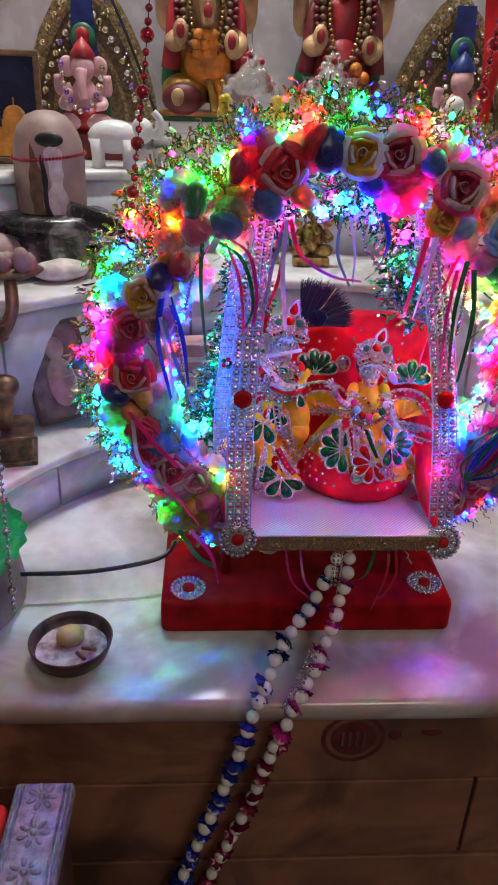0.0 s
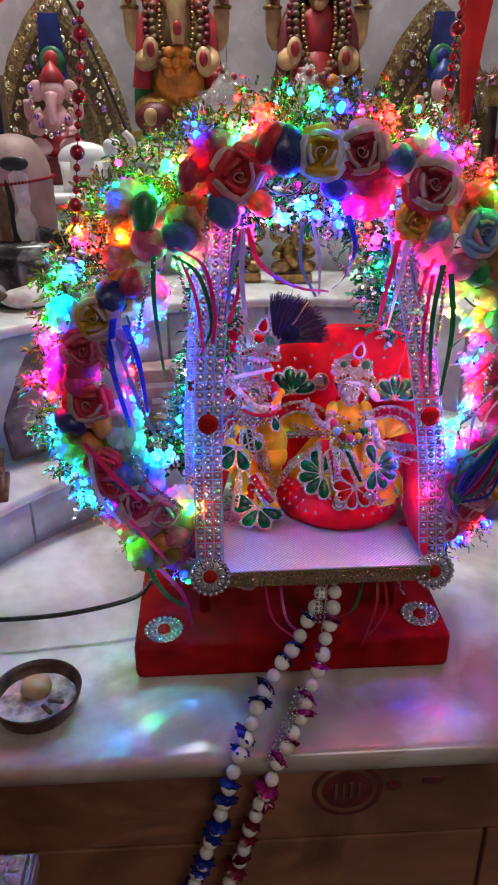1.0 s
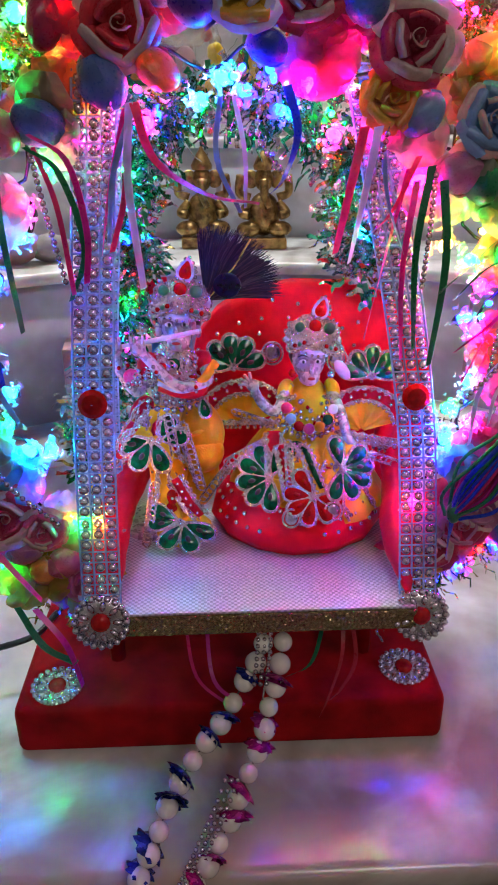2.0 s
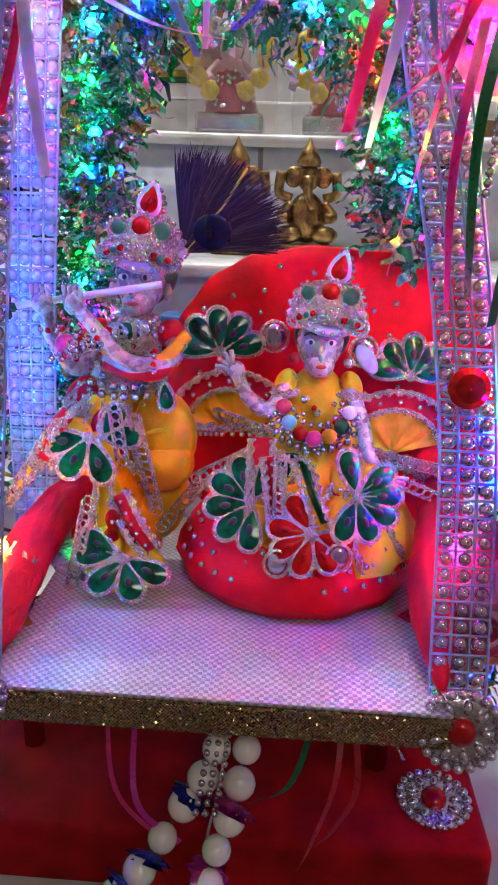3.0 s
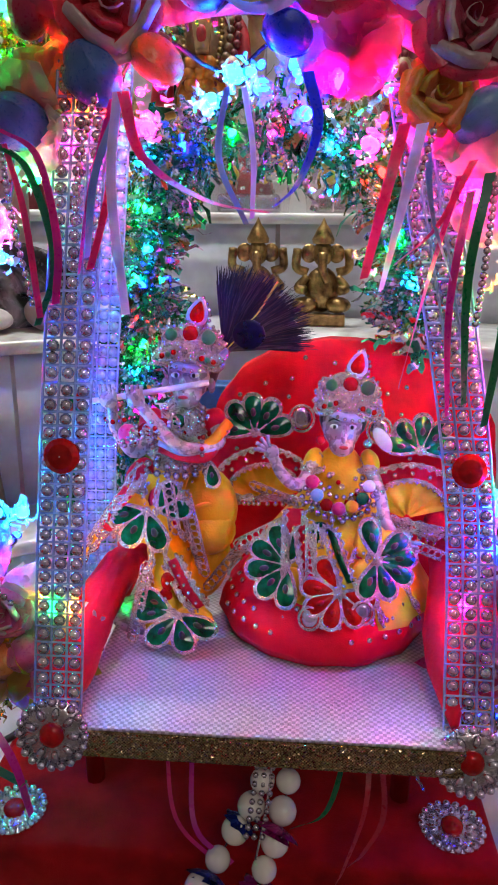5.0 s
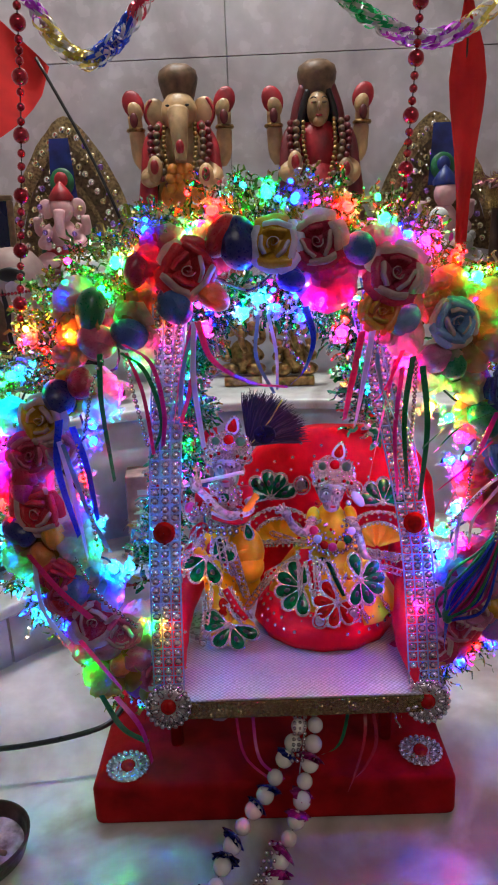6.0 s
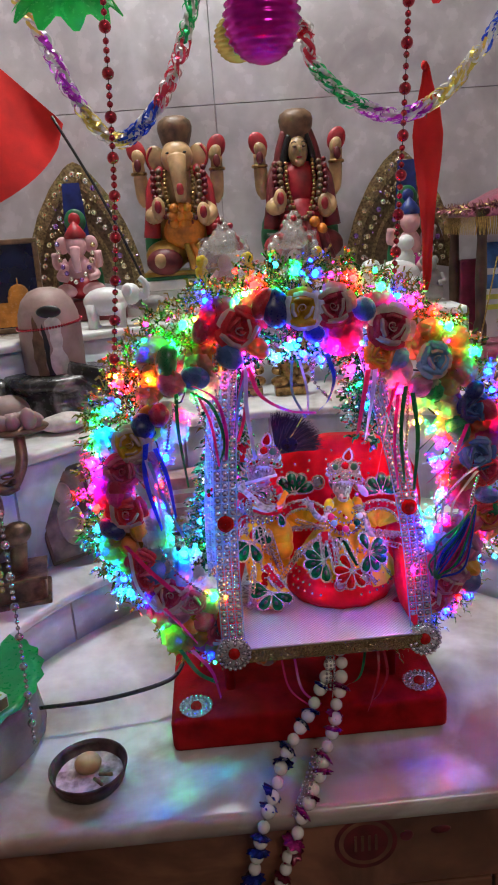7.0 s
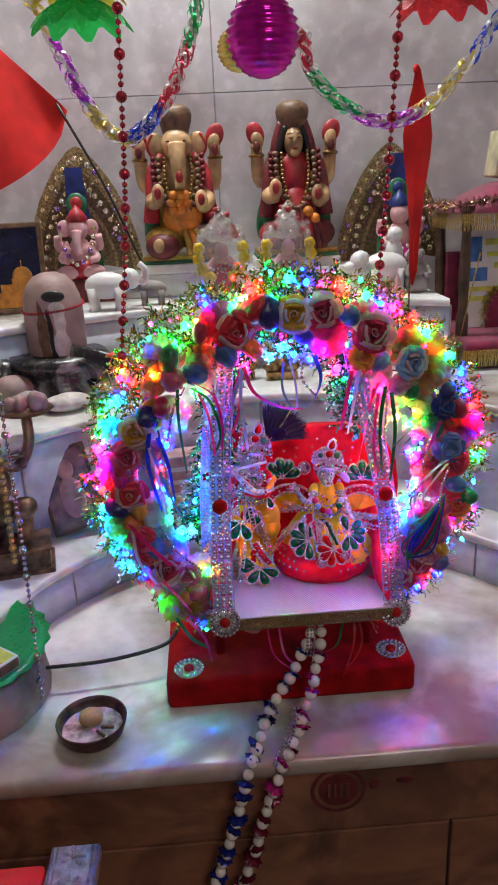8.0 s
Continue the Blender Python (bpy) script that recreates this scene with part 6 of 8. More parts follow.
part("quill", Geo().tube([(0.008, 0.079, 0.250), (0.030, 0.079, 0.276), (0.040, 0.079, 0.292)], 0.0006), [PAPER_YELLOW], feather, "thin pale quill")

# ---- pull cord of pearls and foil flowers ----
cord = thing("pearl_pull_cord", (0.053, -0.02, 0.10), "double string of white pearls with blue and pink sequin cups", "garland")
part("cord_band", Geo().tube(curve_pts([(0.046, -0.020, 0.106), (0.044, -0.034, 0.085), (0.040, -0.045, 0.066)], 8), 0.0005), [SILVER], cord)
g = Geo()
for p in curve_pts([(0.043, -0.020, 0.104), (0.041, -0.034, 0.085), (0.036, -0.048, 0.064), (0.020, -0.074, 0.032), (0.008, -0.090, 0.014), (-0.002, -0.102, 0.000)], 7):
    if not 0.040 < p.z < 0.072:
        for k in (-1, 0, 1):
            g.ell(p + Vector((0.0034 * k, 0, 0)), 0.0014, 0, seg=7, rings=5)
part("rhinestone_band", g, [RHINE], cord, "narrow rhinestone band", kind="stuff")
pearl_mesh = {r: mesh_of("pearl", Geo().ell((0, 0, 0), r, 0, seg=16, rings=10), [PEARL]) for r in (0.0061, 0.0054)}
CUP_BLUE = mat("blue_sequin_cup", (0.012, 0.025, 0.28), 0.25, 0.55, 0.4, 300, second=(0.004, 0.006, 0.05))
CUP_PINK = mat("pink_sequin_cup", (0.36, 0.01, 0.16), 0.25, 0.5, 0.4, 300, second=(0.12, 0.003, 0.05))
CUP_MAROON = mat("maroon_sequin_cup", (0.16, 0.006, 0.03), 0.3, 0.45, 0.4, 300)


def cup_mesh(mm):
    g = Geo()
    g.lathe([(0.0015, 0.0), (0.0045, 0.0006), (0.0072, 0.0022), (0.0080, 0.0030)], seg=24, wave=lambda u, z: 1 + (0.16 * math.sin(2 * math.pi * u * 8) if z > 0.001 else 0))
    g.lathe([(0.0015, 0.0014), (0.0040, 0.0024), (0.0060, 0.0046)], seg=24, wave=lambda u, z: 1 + (0.18 * math.sin(2 * math.pi * u * 6 + 1) if z > 0.002 else 0))
    return mesh_of("sequin_cup", g, [mm])


cups = {"b": cup_mesh(CUP_BLUE), "p": cup_mesh(CUP_PINK), "m": cup_mesh(CUP_MAROON)}
for line, first, later, y0 in ((((0.042, -0.020, 0.100), (0.041, -0.026, 0.088), (0.030, -0.036, 0.070), (0.013, -0.053, 0.052), (-0.003, -0.069, 0.040), (-0.018, -0.090, 0.018), (-0.031, -0.108, -0.004), (-0.046, -0.114, -0.060), (-0.068, -0.114, -0.13), (-0.097, -0.114, -0.225), (-0.125, -0.116, -0.32), (-0.14, -0.13, -0.44)), "b", "b", 0),
                               (((0.052, -0.020, 0.100), (0.052, -0.028, 0.086), (0.046, -0.039, 0.066), (0.039, -0.052, 0.046), (0.034, -0.060, 0.036), (0.018, -0.084, 0.014), (0.000, -0.104, -0.008), (-0.018, -0.109, -0.060), (-0.033, -0.109, -0.115), (-0.064, -0.109, -0.205), (-0.10, -0.114, -0.31), (-0.12, -0.13, -0.44)), "p", "m", 0)):
    pts = curve_pts(line, 30)
    part("string", Geo().tube(pts[::4], 0.0004, seg=5), [CABLE], cord)
    dist, n = 1.0, 0
    for a, b in zip(pts, pts[1:]):
        dist += (b - a).length
        if dist > 0.0116:
            dist = 0.0
            big = n % 3 != 1
            part("pearl", pearl_mesh[0.0061 if big else 0.0054], None, cord, "", Matrix.Translation(b + Vector((rnd.uniform(-0.0008, 0.0008), rnd.uniform(-0.0008, 0.0008), 0))))
            if n % 3 != 0 and n > 1:
                d = (b - a).normalized()
                d = (d + Vector((rnd.uniform(-0.5, 0.5), rnd.uniform(-0.5, 0.5), rnd.uniform(-0.4, 0.4)))).normalized()
                part("sequin_cup", cups[first if n < 14 else later], None, cord, "", Matrix.Translation(b + (b - a).normalized() * 0.0057) @ d.to_track_quat("Z", "Y").to_matrix().to_4x4() @ Matrix.Scale(rnd.uniform(0.85, 1.25), 4))
            n += 1

# ---- bead chains that hang from above ----
def hanging_chain(label, knots, mm, big, small, group):
    t = thing("bead_chain", knots[0], label, "bead chain", group)
    pts = curve_pts(knots, 60)
    part("string", Geo().tube(pts[::10], 0.0004, seg=5), [CABLE], t)
    mb = mesh_of("bead", Geo().ell((0, 0, 0), big, 0, seg=14, rings=9), [mm])
    ms = mesh_of("bead", Geo().ell((0, 0, 0), small, 0, seg=10, rings=7), [mm])
    n, dist, want = 0, 0.0, 0.0
    last = pts[0]
    for p in pts:
        dist += (p - last).length
        last = p
        if dist >= want:
            part("bead", mb if n % 4 == 0 else ms, None, t, "", Matrix.Translation(p))
            n += 1
            want = (big + small) * 1.05 if n % 4 in (0, 1) else small * 2.2
            dist = 0.0


hanging_chain("red metallic bead chain hanging down to the hoop", [(-0.080, 0.01, 0.90), (-0.0935, 0.004, 0.68), (-0.104, 0.0, 0.50), (-0.1215, 0.0, 0.362)], CHAIN_RED, 0.0046, 0.0024, "hanging bead chains")
hanging_chain("red metallic bead chain hanging down to the hoop", [(0.142, 0.01, 0.90), (0.128, 0.004, 0.68), (0.118, 0.0, 0.52), (0.111, 0.002, 0.425)], CHAIN_RED, 0.0046, 0.0024, "hanging bead chains")
hanging_chain("silver bead chain hanging beside the green plate", [(-0.222, 0.0, 0.60), (-0.231, 0.0, 0.38), (-0.234, 0.0, 0.20), (-0.239, -0.002, 0.018)], CHAIN_SILVER, 0.0040, 0.0021, "hanging bead chains")
hanging_chain("string of red, green and gold beads hanging by the altar", [(-0.231, 0.004, 0.60), (-0.240, 0.004, 0.38), (-0.243, 0.004, 0.26), (-0.245, 0.004, 0.175)], mat("mixed_beads", (0.4, 0.3, 0.1), 0.25, 0.5, 0.3, 900, palette=[(0.45, 0.02, 0.02), (0.03, 0.2, 0.06), (0.5, 0.34, 0.1), (0.6, 0.55, 0.5)]), 0.0038, 0.0030, "hanging bead chains")

# ---- small things on the altar table ----
bowl = thing("oil_lamp_bowl", (-0.182, -0.042, 0.0), "dark metal lamp bowl with ash and a wax lump", "bowl")
part("bowl_wall", Geo().lathe([(0.0003, 0.0), (0.026, 0.0), (0.031, 0.006), (0.0342, 0.016), (0.0352, 0.020), (0.0338, 0.0204), (0.0322, 0.016), (0.0290, 0.007), (0.0003, 0.005)], (-0.182, -0.042, 0.0), 0, 48), [IRON], bowl)
g = Geo()
rows = []
for i in range(9):
    r = 0.0305 * i / 8
    rows.append([(-0.182 + r * math.cos(a), -0.042 + r * math.sin(a), 0.0095 + 0.003 * noise.noise((r * 140 * math.cos(a), r * 140 * math.sin(a), 1)) * (1 if i < 8 else 0)) for a in [2 * math.pi * j / 32 for j in range(32)]])
part("ash", g.grid(rows, 0, closed_u=True), [CAMPHOR], bowl, "pinkish white ash and petals")
part("wax_lump", Geo().ell((-0.184, -0.034, 0.015), (0.0125, 0.0105, 0.0095), 0, rot=rot(8, 10, 30)), [CREAM_LUMP], bowl, "cream wax lump")
part("wick", Geo().tube([(-0.172, -0.046, 0.012), (-0.160, -0.052, 0.016)], 0.0018).tube([(-0.176, -0.050, 0.011), (-0.168, -0.060, 0.013)], 0.0018), [PAINT_BROWN], bowl, "burnt wicks")

pedestal = thing("stone_pedestal", (-0.330, 0.03, 0.0), "round grey stone pedestal with a green scalloped plate", "pedestal")
part("stone_body", Geo().lathe([(0.0003, 0.0), (0.088, 0.0), (0.093, 0.006), (0.088, 0.045), (0.082, 0.052), (0.0003, 0.053)], (-0.330, 0.028, 0.0), 0, 20), [PINK_STONE], pedestal)
plate = thing("green_plate", (-0.330, 0.03, 0.055), "bright green scalloped plastic plate", "plate")
part("plate_dish", Geo().lathe([(0.0003, 0.0), (0.070, 0.0), (0.084, 0.008), (0.096, 0.010), (0.097, 0.012), (0.083, 0.011), (0.069, 0.003), (0.0003, 0.003)], (-0.330, 0.030, 0.0535), 0, 96, wave=lambda u, z: 1 + (0.022 * math.sin(2 * math.pi * u * 24) if z > 0.006 else 0)), [GREEN_PLASTIC], plate)
solid("lemon", Geo().lathe([(0.0003, -0.024), (0.004, -0.022), (0.014, -0.013), (0.0175, 0.0), (0.014, 0.013), (0.004, 0.021), (0.0003, 0.024)], (-0.312, 0.052, 0.0742), 0, 20, rot=rot(80, 10, 40)), [LEMON], "yellow lemon on the green plate", "lemon")
box = thing("matchbox", (-0.280, -0.030, 0.066), "yellow printed matchbox lying on the green plate", "matchbox")
rz = rot(0, 0, 52)
part("sleeve", Geo().rbox((-0.284, -0.022, 0.0730), (0.056, 0.037, 0.013), 0.0008, rot=rz), [PAPER_WHITE], box)
part("label_print", Geo().rbox((-0.284, -0.022, 0.0797), (0.050, 0.031, 0.0006), 0, rot=rz), [PAPER_YELLOW], box, "yellow green printed label")
g = Geo()
for k in range(7):
    g.strip([Vector((-0.284, -0.022, 0.0803)) + rz @ Vector((-0.010 + 0.001 * k, -0.006, 0)), Vector((-0.284, -0.022, 0.0803)) + rz @ Vector((-0.016 + 0.006 * k, 0.010, 0))], 0.0014, rz @ Vector((1, 0, 0)))
part("leaf_print", g, [PAINT_GREEN], box, "printed green leaf")
part("striker", Geo().rbox(Vector((-0.284, -0.022, 0.0730)) + rz @ Vector((0, -0.0188, 0)), (0.053, 0.0006, 0.010), 0, rot=rz), [PAINT_BROWN], box, "dark striking strip")

stool = thing("low_stool", (-0.30, -0.30, -0.45), "low stool with red velvet pad and embossed silver border", "stool")
part("stool_body", Geo().rbox((-0.42, -0.285, -0.25), (0.50, 0.27, 0.40), 0.01), [DARK_WOOD], stool)
part("pad", Geo().rbox((-0.435, -0.285, -0.0445), (0.445, 0.262, 0.016), 0.006, seg=3, smooth=True), [RED_CLOTH], stool, "red velvet pad")
part("silver_border", Geo().rbox((-0.189, -0.268, -0.0445), (0.044, 0.262, 0.014), 0.003, seg=3), [OLD_SILVER], stool, "embossed silver border")
g = Geo()
for k in range(9):
    y = -0.150 - 0.029 * k
    for j in range(7):
        a = 2 * math.pi * j / 7
        g.ell((-0.189 + 0.008 * math.cos(a), y + 0.008 * math.sin(a), -0.0372), (0.0042, 0.0022, 0.0014), 0, rot=rot(z=math.degrees(a)), seg=8, rings=5)
    g.ell((-0.189, y, -0.037), 0.0028, 0, seg=8, rings=5)
for x in (-0.2085, -0.2045, -0.1735, -0.1695):
    g.tube([(x, -0.14, -0.0372), (x, -0.395, -0.0372)], 0.0012, seg=6)
part("embossing", g, [OLD_SILVER], stool, "raised flowers and rims", kind="stuff")

# ---- low tier ----
def bronze_carrier():
    """A kneeling carrier figure that lifts a dish of rock on its arm."""
    g = Geo()
    g.rbox((-0.305, 0.20, 0.082), (0.088, 0.055, 0.030), 0.004, 0, rot=rot(z=12))
    g.rbox((-0.305, 0.20, 0.068), (0.096, 0.062, 0.008), 0.002, 0, rot=rot(z=12))
    g.rbox((-0.305, 0.20, 0.0985), (0.094, 0.060, 0.004), 0.001, 0, rot=rot(z=12))
    g.tube(curve_pts([(-0.330, 0.21, 0.100), (-0.322, 0.20, 0.130), (-0.300, 0.19, 0.150), (-0.286, 0.19, 0.140)], 6), [0.014] * 6 + [0.016] * 6 + [0.013] * 7, 0, 12)
    g.tube(curve_pts([(-0.290, 0.20, 0.100), (-0.284, 0.19, 0.122), (-0.280, 0.186, 0.148)], 6), 0.010, 0, 12)
    g.ell((-0.282, 0.186, 0.153), (0.019, 0.015, 0.014), 0, rot=rot(y=-20))
    g.ell((-0.318, 0.205, 0.180), (0.022, 0.018, 0.030), 0)
    g.ell((-0.318, 0.200, 0.222), (0.015, 0.015, 0.019), 0)
    g.lathe([(0.014, 0.0), (0.013, 0.008), (0.004, 0.020), (0.0003, 0.024)], (-0.318, 0.202, 0.233), 0, 14)
    g.tube(curve_pts([(-0.305, 0.205, 0.205), (-0.286, 0.210, 0.200), (-0.272, 0.220, 0.225), (-0.274, 0.235, 0.256)], 6), 0.0068, 0, 10)
    g.tube(curve_pts([(-0.336, 0.205, 0.200), (-0.340, 0.19, 0.170), (-0.330, 0.18, 0.150)], 6), 0.007, 0, 10)
    for k in range(3):
        g.tube([(-0.286 + 0.0085 * math.cos(a), 0.212 + 0.0085 * math.sin(a), 0.198 + 0.008 * k) for a in [2 * math.pi * i / 14 for i in range(15)]], 0.0014, 0, 6)
    g.tube(curve_pts([(-0.335, 0.22, 0.13), (-0.352, 0.21, 0.19), (-0.345, 0.205, 0.25), (-0.332, 0.205, 0.268)], 6), 0.0055, 0, 8)
    g.lathe([(0.0003, 0.0), (0.032, 0.001), (0.036, 0.004), (0.0003, 0.006)], (-0.277, 0.246, 0.258), 0, 20)
    return g


solid("bronze_carrier_statue", bronze_carrier(), [BRONZE], "dark bronze figure on a plinth holding up a rock", "statue")
g = Geo()
for k in range(9):
    g.ell((-0.277 + rnd.uniform(-0.020, 0.020), 0.246 + rnd.uniform(-0.012, 0.012), 0.268 + rnd.uniform(0, 0.008)), (rnd.uniform(0.007, 0.012), 0.008, rnd.uniform(0.007, 0.014)), 0, seg=9, rings=6)
solid("carved_rock", g, [PINK_STONE], "small pinkish carved rock lifted on the dish", "rock")

picture = thing("leaning_picture", (-0.235, 0.29, 0.066), "small dark framed picture leaning against the step", "picture")
rl = rot(-16, -9, 14)
pc = Vector((-0.246, 0.292, 0.131))
part("frame", Geo().rbox(pc, (0.072, 0.008, 0.118), 0.002, rot=rl), [DARK_WOOD], picture, "thin dark frame")
part("print", Geo().rbox(pc + rl @ Vector((0, -0.0045, 0)), (0.062, 0.001, 0.108), 0, rot=rl), [mat("faded_brown_print", (0.20, 0.15, 0.14), 0.15, vary=0.5, scale=45, coat=0.8, second=(0.06, 0.05, 0.06))], picture, "dark brown glazed print")
g = Geo().ell(pc + rl @ Vector((0.002, -0.0052, -0.012)), (0.017, 0.0006, 0.030), 0, rot=rl)
g.ell(pc + rl @ Vector((0.002, -0.0052, 0.028)), (0.011, 0.0006, 0.014), 0, rot=rl)
part("printed_shape", g, [PAPER_PINK], picture, "pale printed shape")

for nm, c, s, rzz, mm, lb in (("printed_box", (-0.090, 0.345, 0.112), (0.085, 0.040, 0.088), 6, PAPER_PINK, "pink and white printed cardboard box"), ("blue_packet", (-0.028, 0.360, 0.125), (0.038, 0.028, 0.116), -4, PAPER_BLUE, "blue printed packet standing on the step"),
                              ("white_box", (0.150, 0.352, 0.090), (0.060, 0.050, 0.046), -10, PAPER_WHITE, "small white cardboard box")):
    t = thing(nm, (c[0], c[1], 0.066), lb, "box")
    part("carton", Geo().rbox(c, s, 0.002, rot=rot(z=rzz)), [mm], t)
    g = Geo()
    for k in range(3):
        g.rbox(Vector(c) + rot(z=rzz) @ Vector((0, -s[1] / 2 - 0.0006, s[2] * (0.28 - 0.22 * k))), (s[0] * (0.7 - 0.15 * k), 0.001, s[2] * 0.07), 0, rot=rot(z=rzz))
    part("printed_bar", g, [PAPER_WHITE if mm is not PAPER_WHITE else INK], t, kind="stuff")
lampblack = thing("black_dish", (-0.105, 0.305, 0.066), "shiny black round dish on the low step", "dish")
part("dish_body", Geo().lathe([(0.0003, 0.0), (0.018, 0.0), (0.026, 0.008), (0.028, 0.014), (0.025, 0.0135), (0.0003, 0.010)], (-0.105, 0.300, 0.0662), 0, 30), [PAINT_BLACK], lampblack)
book = thing("white_booklet", (0.255, 0.315, 0.066), "white booklet with maroon printed title", "book")
rb = rot(0, 0, -22)
part("page_block", Geo().rbox((0.262, 0.335, 0.077), (0.090, 0.130, 0.020), 0.001, rot=rb), [PAPER_WHITE], book)
part("dark_cover", Geo().rbox((0.262, 0.335, 0.069), (0.093, 0.134, 0.005), 0.001, rot=rb), [PAINT_BLACK], book, "dark back cover")
txt = bpy.data.curves.new("title", "FONT")
txt.body, txt.size, txt.extrude = "VAISHNO", 0.0145, 0.0002
to = new("title", txt)
txt.materials.append(INK)
attach(to, book, Matrix.Translation(Vector((0.262, 0.335, 0.0873)) + rb @ Vector((-0.040, -0.054, 0))) @ rb.to_4x4())
tagged(to, "maroon printed title")

# right side of the low tier: more cartons with tinsel
t = thing("stacked_books", (0.40, 0.24, 0.066), "stack of pale books with dark edges", "books")
for k, (w, mm) in enumerate(((0.12, PAPER_WHITE), (0.11, PAINT_BLACK), (0.115, PAPER_PINK), (0.10, PAPER_WHITE))):
    part("book", Geo().rbox((0.42, 0.26, 0.076 + 0.021 * k), (w, 0.12, 0.019), 0.0015, rot=rot(z=4 * k - 5)), [mm], t)

# ---- middle tier ----
LX, LY, LR = -0.269, 0.455, 0.0435   # axis and radius of the domed stone
lingam = thing("stone_dome_shrine", (LX, LY, 0.222), "pinkish brown domed stone on a glossy dark stone base", "stone shrine")
part("dome", Geo().lathe([(LR * 0.98, 0.0), (LR, 0.03), (LR, 0.066), (LR * 0.95, 0.086), (LR * 0.80, 0.104), (LR * 0.55, 0.116), (LR * 0.25, 0.121), (0.0003, 0.122)], (LX, LY, 0.286), 0, 36), [PINK_STONE], lingam, "smooth pinkish brown dome")
g = Geo()
g.lathe([(0.0003, 0.0), (0.062, 0.0), (0.071, 0.010), (0.073, 0.020), (0.064, 0.030), (0.060, 0.042), (0.072, 0.052), (0.076, 0.060), (0.070, 0.068), (0.0003, 0.070)], (LX, LY - 0.004, 0.222), 0, 40)
g.tube(curve_pts([(LX + 0.03, LY - 0.035, 0.278), (LX + 0.075, LY - 0.055, 0.276), (LX + 0.110, LY - 0.065, 0.268)], 8), [0.030 - 0.0009 * i for i in range(17)], 0, 14, flat=0.45)
part("stone_base", g, [DARK_STONE], lingam, "dark stone base with a spout")


def dome_patch(a_mid, z_top, drop, half, name, mm, label, out):
    """An uneven streak painted down the front of the dome."""
    rows = []
    for i in range(19):
        v = i / 18
        w = half * (0.55 + 0.9 * v + 0.30 * math.sin(7 * v + a_mid * 5) + 0.12 * math.sin(23 * v))
        mid = a_mid + 0.22 * v * v + 0.05 * math.sin(6 * v)
        rows.append([(LX + (LR + out) * math.sin(mid + u * w), LY - (LR + out) * math.cos(mid + u * w), z_top - drop * v - 0.006 * abs(u)) for u in (-1, -0.5, 0, 0.5, 1)])
    return part(name, Geo().grid(rows, 0), [mm], lingam, label)


dome_patch(0.30, 0.372, 0.084, 0.26, "pale_mark", ASH_PAINT, "pale painted ash streak", 0.0006)
dome_patch(-0.28, 0.374, 0.086, 0.16, "dark_streak", PAINT_BROWN, "dark brown streak", 0.0008)
dome_patch(-0.02, 0.362, 0.074, 0.07, "dark_streak", PAINT_BLACK, "narrow black streak", 0.0010)
part("dark_mark", Geo().ell((LX + 0.010, LY - 0.0405, 0.377), (0.017, 0.0045, 0.0085), 0), [PAINT_BLACK], lingam, "dark painted mark")
g = Geo()
for i in range(70):
    a = 2 * math.pi * i / 70
    g.ell((LX + (LR + 0.0012) * math.cos(a), LY + (LR + 0.0012) * math.sin(a), 0.357 + 0.004 * math.sin(a + 1.0)), 0.0020, 0, seg=7, rings=5)
part("bead_string", g, [CHAIN_RED], lingam, "string of tiny red beads", kind="stuff")
for c, r, mm in (((-0.328, 0.388, 0.247), (0.032, 0.024, 0.0255), PINK_STONE), ((-0.300, 0.362, 0.238), (0.026, 0.020, 0.0165), GREY_STONE), ((-0.248, 0.365, 0.2345), (0.034, 0.022, 0.0130), ASH_PAINT),
                 ((-0.185, 0.400, 0.240), (0.028, 0.022, 0.019), PINK_STONE), ((-0.345, 0.42, 0.256), (0.030, 0.026, 0.034), DARK_STONE), ((-0.150, 0.412, 0.236), (0.022, 0.018, 0.014), GREY_STONE)):
    g = Geo().ell(c, r, 0, rot=rot(z=20), seg=18, rings=12)
    g.v = [tuple(Vector(p) + 0.0014 * noise.noise_vector(Vector(p) * 60)) for p in g.v]
    solid("pebble", g, [mm], "smooth rounded river stone beside the dome", "stone", "river stones by the dome")


